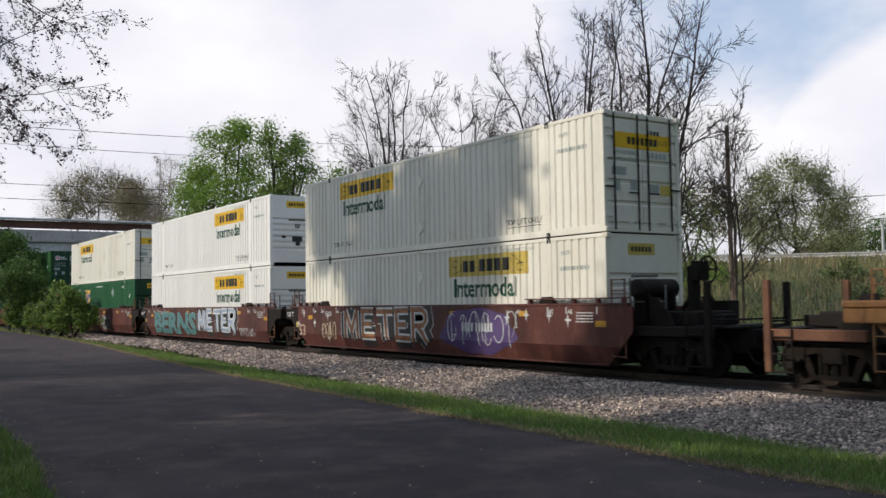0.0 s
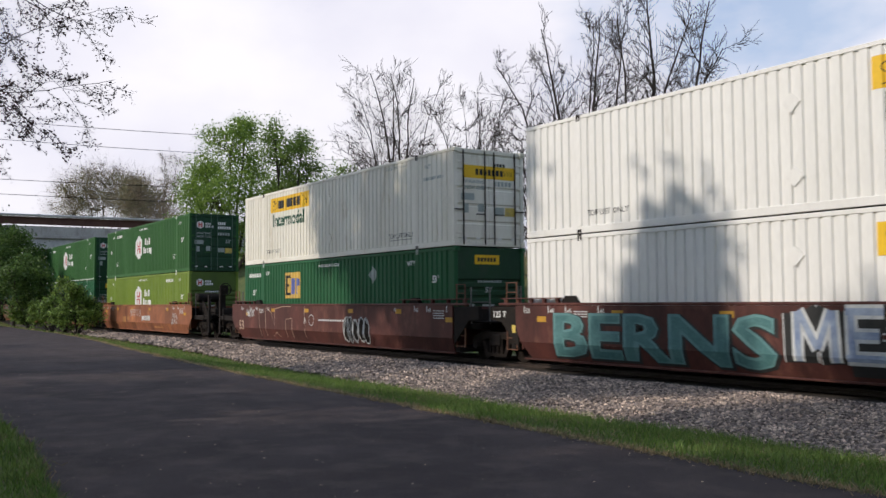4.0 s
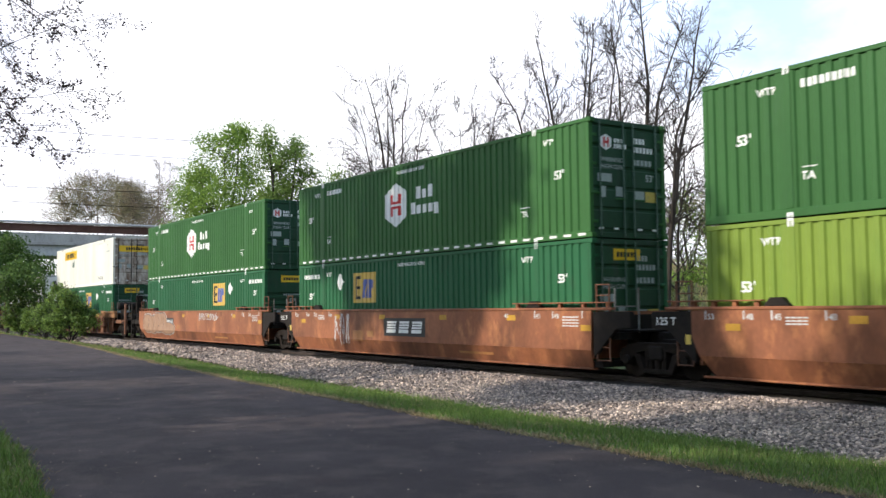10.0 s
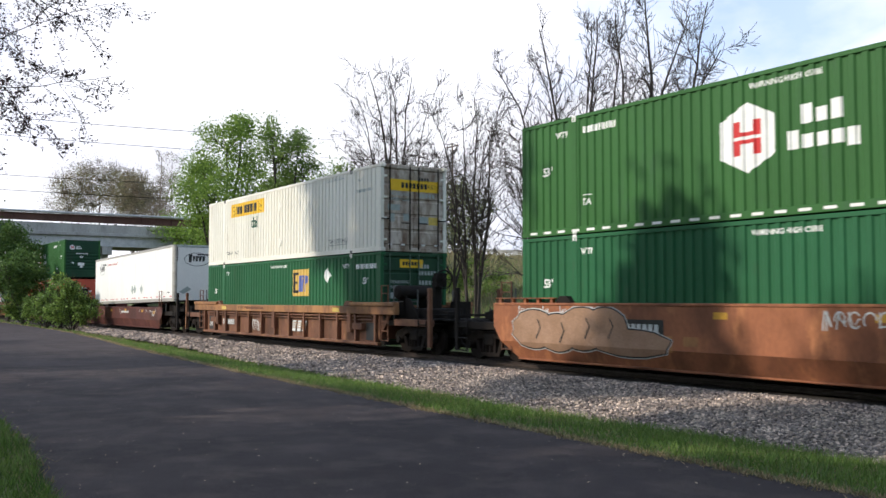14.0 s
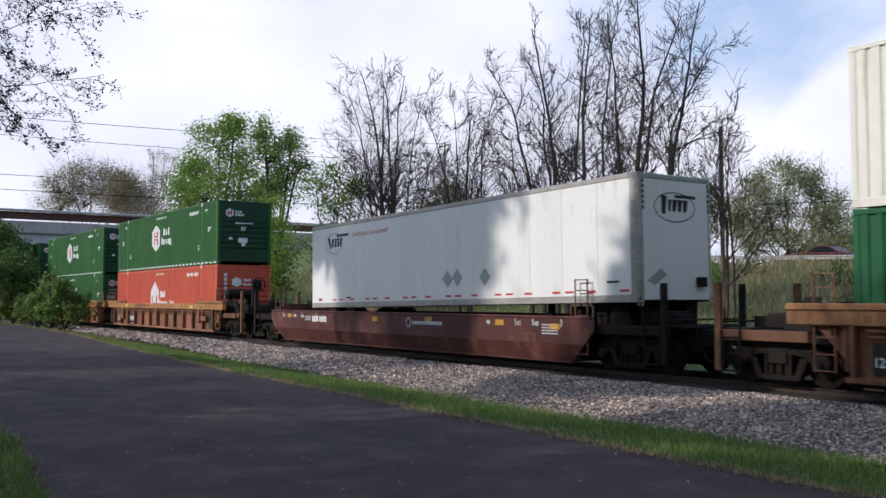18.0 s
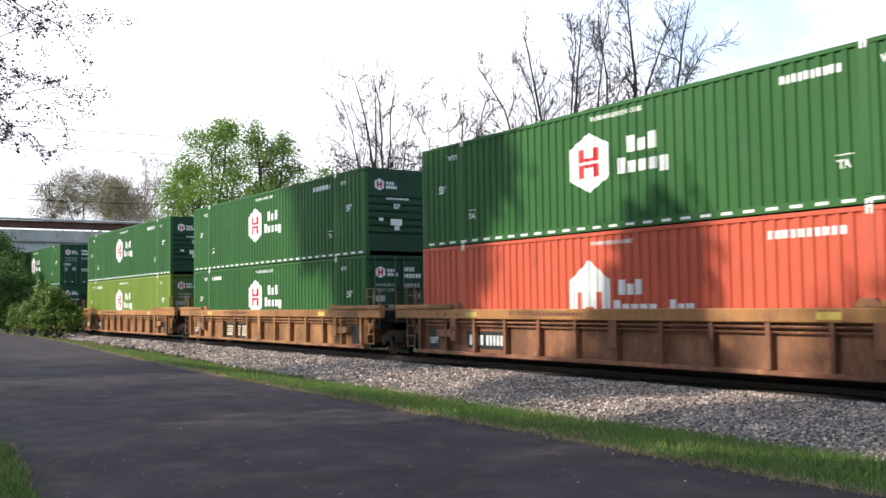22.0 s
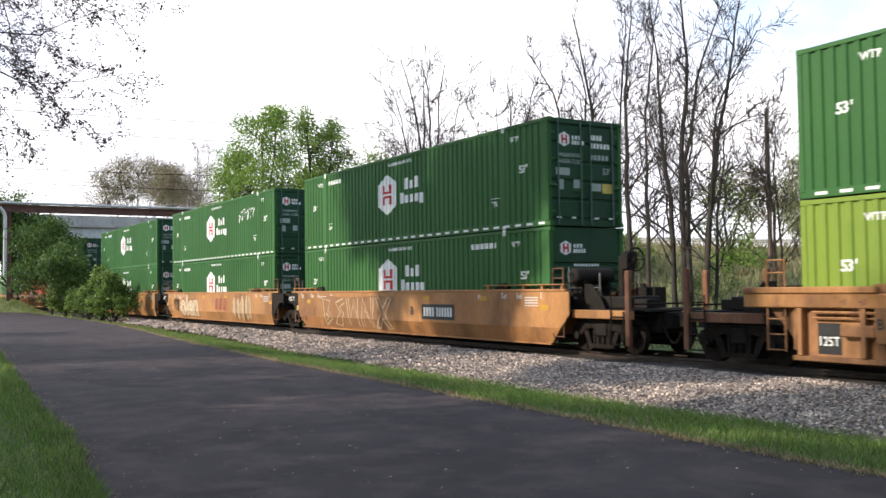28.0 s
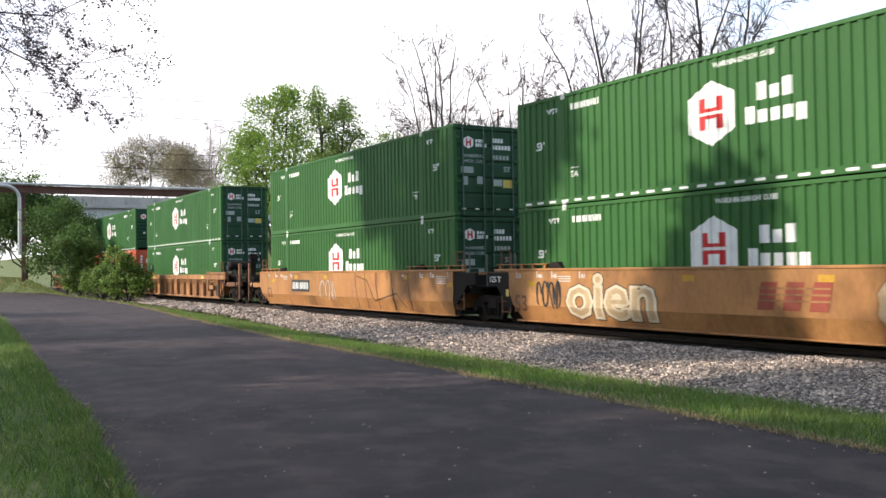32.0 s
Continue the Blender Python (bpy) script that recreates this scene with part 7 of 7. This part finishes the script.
def verge():
    r = random.Random(77)
    spots, dry = [], []
    for _ in range(95000):
        x = -r.uniform(1.5, 8.3) ** 2
        lo, hi = far_edge(x) + wobble(x, 9) - 0.03, ballast_toe(x) + 0.12
        y = r.uniform(lo, hi)
        if noise.noise((x * 0.5, y * 0.7, 5)) < -0.42 and r.random() < 0.7:
            continue
        (dry if r.random() < 0.16 + 0.3 * (noise.noise((x * .8, y * .8, 8)) > .15) or y < lo + 0.14 else spots).append((x, y, ground_z(x, y)))
    for _ in range(13000):
        x = -r.uniform(1.5, 7.5) ** 2
        y = (far_edge(x) + wobble(x, 9) + r.gauss(0.02, 0.06)) if r.random() < .75 else (near_edge(x) + wobble(x, 3) - r.gauss(0.03, 0.09))
        dry.append((x, y, ground_z(x, y) + .03))
    blades("grass", "green grass verge between path and ballast", spots, 0.11, 0.006, BLADE, 1)
    blades("dry_grass", "tan dry grass along the path's edge", dry, 0.055, 0.006, STRAW, 2, 0.9)
    spots = []
    for _ in range(60000):
        x = -r.uniform(1.2, 7.5) ** 2
        y = near_edge(x) + wobble(x, 3) + 0.04 - r.uniform(0, 1.9) ** 2
        spots.append((x, y, ground_z(x, y)))
    blades("grass", "green lawn grass beside the path", spots, 0.12, 0.006, BLADE, 3)
    spots = [(x, y, ground_z(x, y)) for x, y in ((r.uniform(-115, -48), r.uniform(-1, 14)) for _ in range(90000)) if y > far_edge(x) or y < near_edge(x)]
    # so many pale stalks that their colour brightens the strip like sunlight
    dry = [p for p in spots if r.random() < 0.85]
    blades("grass", "sunny grass by the path's far end", spots, 0.17, 0.036, BLADE, 4)
    blades("dry_grass", "tan dry grass, thickened to look sunlit, by the path's far end", dry, 0.15, 0.036, STRAW, 7, 0.8)
    spots, dry = [], []
    for _ in range(60000):
        x, y = r.uniform(-95, 4), r.uniform(21, 58)
        t = (y - 21) / 37
        (dry if r.random() < 0.12 + 0.72 * sstep(0.18, 0.7, t + 0.35 * noise.noise((x * .12, y * .12, 1))) else spots).append((x, y, ground_z(x, y)))
    blades("grass", "tall green weeds behind the track", spots, 0.36, 0.034, LUSH, 5)
    blades("dry_weeds", "tall dry brown weeds on the road bank", dry, 0.85, 0.024, WEED, 6, 0.4)


verge()
CHIP = mat("pale_litter", (0.40, 0.34, 0.25), (0.28, 0.22, 0.15), 0.8, scale=3, fine=20, island=True)


def litter():
    r = np.random.RandomState(12)
    vs, fs = [], []
    for i in range(650):
        x = -r.uniform(1.6, 6.5) ** 2
        lo, hi = near_edge(x), far_edge(x)
        y = r.uniform(lo, hi) if i % 3 else (lo + abs(r.normal(0, .25)) if i % 2 else hi - abs(r.normal(0, .12)))
        s, a = r.uniform(.007, .022), r.uniform(0, 6.28)
        z = ground_z(x, y) + 0.036
        k = len(vs)
        vs += [(x + s * math.cos(a + b) * q, y + s * math.sin(a + b) * q, z + r.uniform(0, .008)) for b, q in ((0, 1), (1.57, .5), (3.14, 1), (4.71, .5))]
        fs.append((k, k + 1, k + 2, k + 3))
    tagged(new("litter", raw_mesh("litter", vs, fs, CHIP)), "pale fallen petals and chips on the asphalt", "litter", kind="stuff")


litter()

# ---- overpass, pipe bridge, road, poles ----
CONCRETE = mat("weathered_concrete", (0.42, 0.40, 0.37), (0.33, 0.31, 0.29), 0.85, scale=0.5, fine=12, dirt=(0.22, 0.20, 0.18), dirt_amt=0.3, streak=3, vary=0.12, bump=0.2)
RUST = mat("rusty_beam_paint", (0.13, 0.062, 0.045), (0.095, 0.045, 0.035), 0.7, scale=1.0, fine=10, vary=0.2)
GALV = mat("galvanised_steel", (0.50, 0.50, 0.49), (0.40, 0.40, 0.40), 0.5, 0.5, scale=2, fine=20)
POLEW = mat("weathered_pole_timber", (0.19, 0.145, 0.11), (0.14, 0.105, 0.08), 0.9, scale=3, fine=20, bump=0.4)


def overpass():
    o = tagged(new("road_overpass"), "grey concrete road overpass across the track", "bridge")
    P = lambda n, b, mt=CONCRETE, lb="": part(n, shared("overpass_" + n + str(len(o.children)), b, mt), o, lb)
    x0, x1 = -130.0, -120.0
    for x in (x0, x1 - .3):
        P("parapet", lambda bm: [bevel(box(bm, x, x + .3, 2 + i * 9.0, 10.98 + i * 9.0, 9.95, 11.0), 0.03) for i in range(8)])
    P("deck", lambda bm: bevel(box(bm, x0 - .1, x1 + .12, 2, 74, 9.55, 9.94), 0.03))
    for k in range(5):
        P("girder", lambda bm: [box(bm, x0 + .8 + k * 2.1, x0 + 1.25 + k * 2.1, 2, 74, 8.35, 9.54), box(bm, x0 + .65 + k * 2.1, x0 + 1.4 + k * 2.1, 2, 74, 8.3, 8.42)], GALV if k == 4 else CONCRETE)
    for y in (9.0, 30.0):
        P("pier_cap", lambda bm: bevel(box(bm, x0 + .2, x1 - .2, y - .6, y + .6, 7.3, 8.29), 0.04))
        for k in range(3):
            P("pier", lambda bm: rod(bm, (x0 + 1.6 + k * 3.3, y, -1), (x0 + 1.6 + k * 3.3, y, 7.3), .5, n=16))


def pipe_bridge():
    o = tagged(new("pipe_bridge"), "rust-brown beam carrying a pale pipe over the track", "bridge")
    P = lambda n, k, b, mt, lb="": part(n, shared(k, b, mt), o, lb)
    x = -95.0
    P("beam", "pb_beam", lambda bm: [box(bm, x - .25, x + .25, 3.0, 52, 9.2, 9.26), box(bm, x - .05, x + .05, 3, 52, 9.26, 9.84), box(bm, x - .25, x + .25, 3, 52, 9.84, 9.9)] + [box(bm, x - .2, x + .2, 3 + i * 3.0, 3.06 + i * 3.0, 9.26, 9.84) for i in range(17)], RUST, "rust-brown steel beam")
    for i in range(7):
        pp = P("pipe", ("pb_pipe", i), lambda bm: rod(bm, (x + .12, 3 + i * 7, 10.05), (x + .12, 9.97 + i * 7, 10.05), .12, n=10), GALV, "pale pipe along the beam")
        part("collar", shared(("pb_collar", i), lambda bm: rod(bm, (x + .12, 9.9 + i * 7, 10.05), (x + .12, 10.1 + i * 7, 10.05), .17, n=10), GALV), pp)
    for y in (11.2, 49.0):
        P("post", ("pb_post", y), lambda bm: [box(bm, x - .18, x + .18, y - .02, y + .02, .9, 9.2), box(bm, x - .18, x - .14, y - .18, y + .18, .9, 9.2), box(bm, x + .14, x + .18, y - .18, y + .18, .9, 9.2)], RUST, "brown steel post")
    pts = [(x + .6, 10.8, 3.4), (x + .6, 10.8, 8.6)] + [(x + .6, 10.8 - 1.2 + 1.2 * math.cos(a), 8.6 + 1.2 * math.sin(a)) for a in (.3, .6, .9, 1.2, 1.57)] + [(x + .6, 6.0, 9.8)]
    P("riser_pipe", "pb_riser", lambda bm: [rod(bm, a, b, .16, n=10) for a, b in zip(pts, pts[1:])], GALV, "pale curved riser pipe")


def road_and_poles():
    xs = [x * 2.0 for x in range(-90, 30)]
    tagged(strip("road", xs, lambda x: 58.5, lambda x: 66.5, lambda x, y: ground_z(x, y) + 0.05, ASPHALT, 4), "asphalt road on the bank", "road", kind="structure")
    g = tagged(new("guard_rail"), "galvanised steel guard rail along the road", "guard rail")
    ps = [(-118 + i * 3.8, 57.6) for i in range(36)]
    zt = [ground_z(x, y) + .58 for x, y in ps]
    for (x, y), z in zip(ps, zt):
        part("post", shared("rail_post", lambda bm: bevel(box(bm, -.07, .07, .04, .18, -.8, .02), 0.01), POLEW), g, m=pose(x, y, z))

    def beam(bm):
        prof = ((0, -.16), (-.06, -.10), (0, -.02), (0, .02), (-.06, .10), (0, .16))
        rows = [[bm.verts.new((x, y + dy, z + dz)) for dy, dz in prof] for (x, y), z in zip(ps, zt)]
        for a, b in zip(rows, rows[1:]):
            for i in range(5):
                bm.faces.new((a[i], b[i], b[i + 1], a[i + 1]))
    part("beam", shared("guard_beam", beam, GALV), g)

    def pole(x, y, h, arms, label, r=.15, m=POLEW):
        t = tagged(new("utility_pole"), label, "pole")
        t.location = (x, y, ground_z(x, y) - .2)
        part("shaft", shared(("shaft", x), lambda bm: rod(bm, (0, 0, 0), (0, 0, h), r, r * .65, 10), m), t)
        for k in range(arms):
            a = part("crossarm", shared(("crossarm", x, k), lambda bm: bevel(box(bm, -1.2, 1.2, -.06, .06, h - .5 - .7 * k, h - .38 - .7 * k), .01), m), t)
            for i in (-1.1, -.6, .6, 1.1):
                part("insulator", shared(("insulator", x, k, i), lambda bm: rod(bm, (i, 0, h - .38 - .7 * k), (i, 0, h - .16 - .7 * k), .05, .035, 8), GALV), a)
        return t
    pole(-30.6, 37.5, 9.6, 0, "weathered wooden pole with no wires", .13)
    pole(-21.0, 72.0, 7.2, 2, "utility pole with two crossarms behind the road", .16)
    pole(-60.4, 100, 5.9, 1, "pale utility pole with crossarms beyond the road", .20, GALV)
    pole(-88, 60, 13.0, 1, "utility pole beside the overpass road", .16)

    def wire(key, a, b, sag, r=.022):
        a, b = Vector(a), Vector(b)
        pts = [a.lerp(b, i / 24) - Vector((0, 0, sag * 4 * (i / 24) * (1 - i / 24))) for i in range(25)]

        def line(bm):
            rings = [[bm.verts.new(p + Vector((u, 0, v))) for u, v in ((-r, -r), (r, -r), (r, r), (-r, r))] for p in pts]
            for m, n in zip(rings, rings[1:]):
                for i in range(4):
                    bm.faces.new((m[i], m[(i + 1) % 4], n[(i + 1) % 4], n[i]))
        t = tagged(new("overhead_wire", shared(("wire", key), line, BLACK)), "thin dark overhead wire", "wire", group="overhead wires")
        return t
    wire(1, (-88, -12, 17.6), (-88, 60, 19.4), .8)
    wire(2, (-88, -12, 16.2), (-88, 60, 17.3), .75)
    wire(3, (-88, -12, 12.6), (-88, 60, 14.0), .7)
    wire(6, (-88, -12, 11.6), (-88, 60, 12.2), .7)
    wire(4, (-88, 60, 12.4), (-21, 72, ground_z(-21, 72) + 6.2), 1.2)
    wire(5, (-21, 72, ground_z(-21, 72) + 6.2), (40, 74, 9.0), 1.2)
    h = tagged(new("house"), "low grey house with dark gabled roof behind the road", "house")
    hx, hy = -87.6, 130
    hz = ground_z(hx, hy)
    part("wall", shared("house_wall", lambda bm: [box(bm, -5, 5, -3.5, 3.5, 0, 3.4), slab_x(bm, ((-3.5, 3.4), (3.5, 3.4), (0, 5.5)), -5, 5)], CONCRETE), h, m=pose(hx, hy, hz))
    part("roof", shared("house_roof", lambda bm: [slab_x(bm, ((-4, 3.2), (0, 5.6), (0, 5.85), (-4.1, 3.3)), -5.4, 5.4), slab_x(bm, ((4, 3.2), (4.1, 3.3), (0, 5.85), (0, 5.6)), -5.4, 5.4)], ASPHALT), h, m=pose(hx, hy, hz))
    for dx in (-3, 0, 3):
        part("window", shared("house_window", lambda bm: box(bm, -.5, .5, -3.56, -3.5, 1.0, 2.1), GALV), h, m=pose(hx + dx, hy, hz))


def passing_car():
    """A dark red saloon that drives along the road behind the guard rail."""
    paint = mat("dark_red_car_paint", (0.085, 0.022, 0.020), (0.070, 0.020, 0.018), 0.3, scale=2, fine=20, vary=0.04)
    glass = mat("dark_car_glass", (0.012, 0.014, 0.016), (0.016, 0.018, 0.02), 0.12, scale=2, fine=20, vary=0.02)
    car = tagged(new("car"), "dark red saloon car driving along the road", "car")
    P = lambda n, k, b, mt, lb="": part(n, shared(k, b, mt), car, lb)
    P("body", "car_body", lambda bm: bevel(slab(bm, ((-2.30, .34), (2.30, .34), (2.32, .66), (2.20, .80), (1.10, .94), (-1.55, .98), (-2.24, .92), (-2.34, .62)), -.88, .88), .05), paint)
    P("roof", "car_roof", lambda bm: bevel(slab(bm, ((1.05, .95), (.42, 1.36), (-.10, 1.45), (-.75, 1.42), (-1.55, .99)), -.74, .74), .04), paint)
    for s in (-1, 1):
        ya, yb = sorted((s * .742, s * .752))
        P("side_window", ("car_window", s), lambda bm: slab(bm, ((.86, 1.0), (.36, 1.30), (-.10, 1.38), (-.68, 1.36), (-1.30, 1.02)), ya, yb), glass, "dark side window")
        P("headlight", ("car_light", s), lambda bm: bevel(box(bm, 2.24, 2.34, s * .66 - .16, s * .66 + .16, .62, .76), .02), WHITE, "pale headlight")
        for ax in (-1.38, 1.42):
            w = P("wheel", ("car_wheel", s, ax), lambda bm: rod(bm, (ax, s * .70, .32), (ax, s * .90, .32), .32, n=20), BLACK)
            part("rim", shared(("car_rim", s, ax), lambda bm: rod(bm, (ax, s * .88, .32), (ax, s * .91, .32), .19, n=14), GALV), w)
    P("windscreen", "car_screen", lambda bm: slab(bm, ((1.12, .97), (.46, 1.35), (.44, 1.335), (1.09, .965)), -.66, .66), glass, "dark windscreen")
    return car


CAR_Y = 60.5
CAR = passing_car()
overpass()
pipe_bridge()
road_and_poles()

# ---- what moves ----
RUN = ((0, 0.0), (3, 24.41), (6, 48.95), (9, 73.62), (11, 90.04), (13, 106.54), (17, 139.60), (19, 156.25), (23, 189.81), (26, 215.15), (29, 240.48), (32, 265.81))


def run(t):
    """How far the train has rolled at t seconds: a smooth curve through RUN."""
    ts = np.array([a for a, _ in RUN], float)
    ss = np.array([b for _, b in RUN], float)
    v = np.gradient(ss, ts)
    i = min(max(int(np.searchsorted(ts, t, side="right")) - 1, 0), len(ts) - 2)
    h = ts[i + 1] - ts[i]
    u = (t - ts[i]) / h
    return float((2 * u**3 - 3 * u**2 + 1) * ss[i] + (u**3 - 2 * u**2 + u) * h * v[i] + (-2 * u**3 + 3 * u**2) * ss[i + 1] + (u**3 - u**2) * h * v[i + 1])


def motions():
    times = [i * 1.0 for i in range(33)]
    for thing, x, z, tilt in ROLLING:
        walk(thing, [(t, pose(x + run(t), TRACK_Y, z, 0, tilt)) for t in times])
    spots = [(t, -40.3 - 11.2 * (t - 18.0)) for t in times]
    walk(CAR, [(t, pose(x, CAR_Y, ground_z(x, CAR_Y) + .055, 0, math.degrees(math.atan2(ground_z(x - 2, CAR_Y) - ground_z(x + 2, CAR_Y), 4)) * -1, 180)) for t, x in spots])
    steps = [i * 2 / 30 for i in range(481)]
    turns = [(t, Matrix.Rotation(run(t) / 0.42, 4, "Y")) for t in steps]
    for w, ax in WHEELS:
        walk(w, [(t, Matrix.Translation((ax, 0, .42)) @ m) for t, m in turns])


motions()
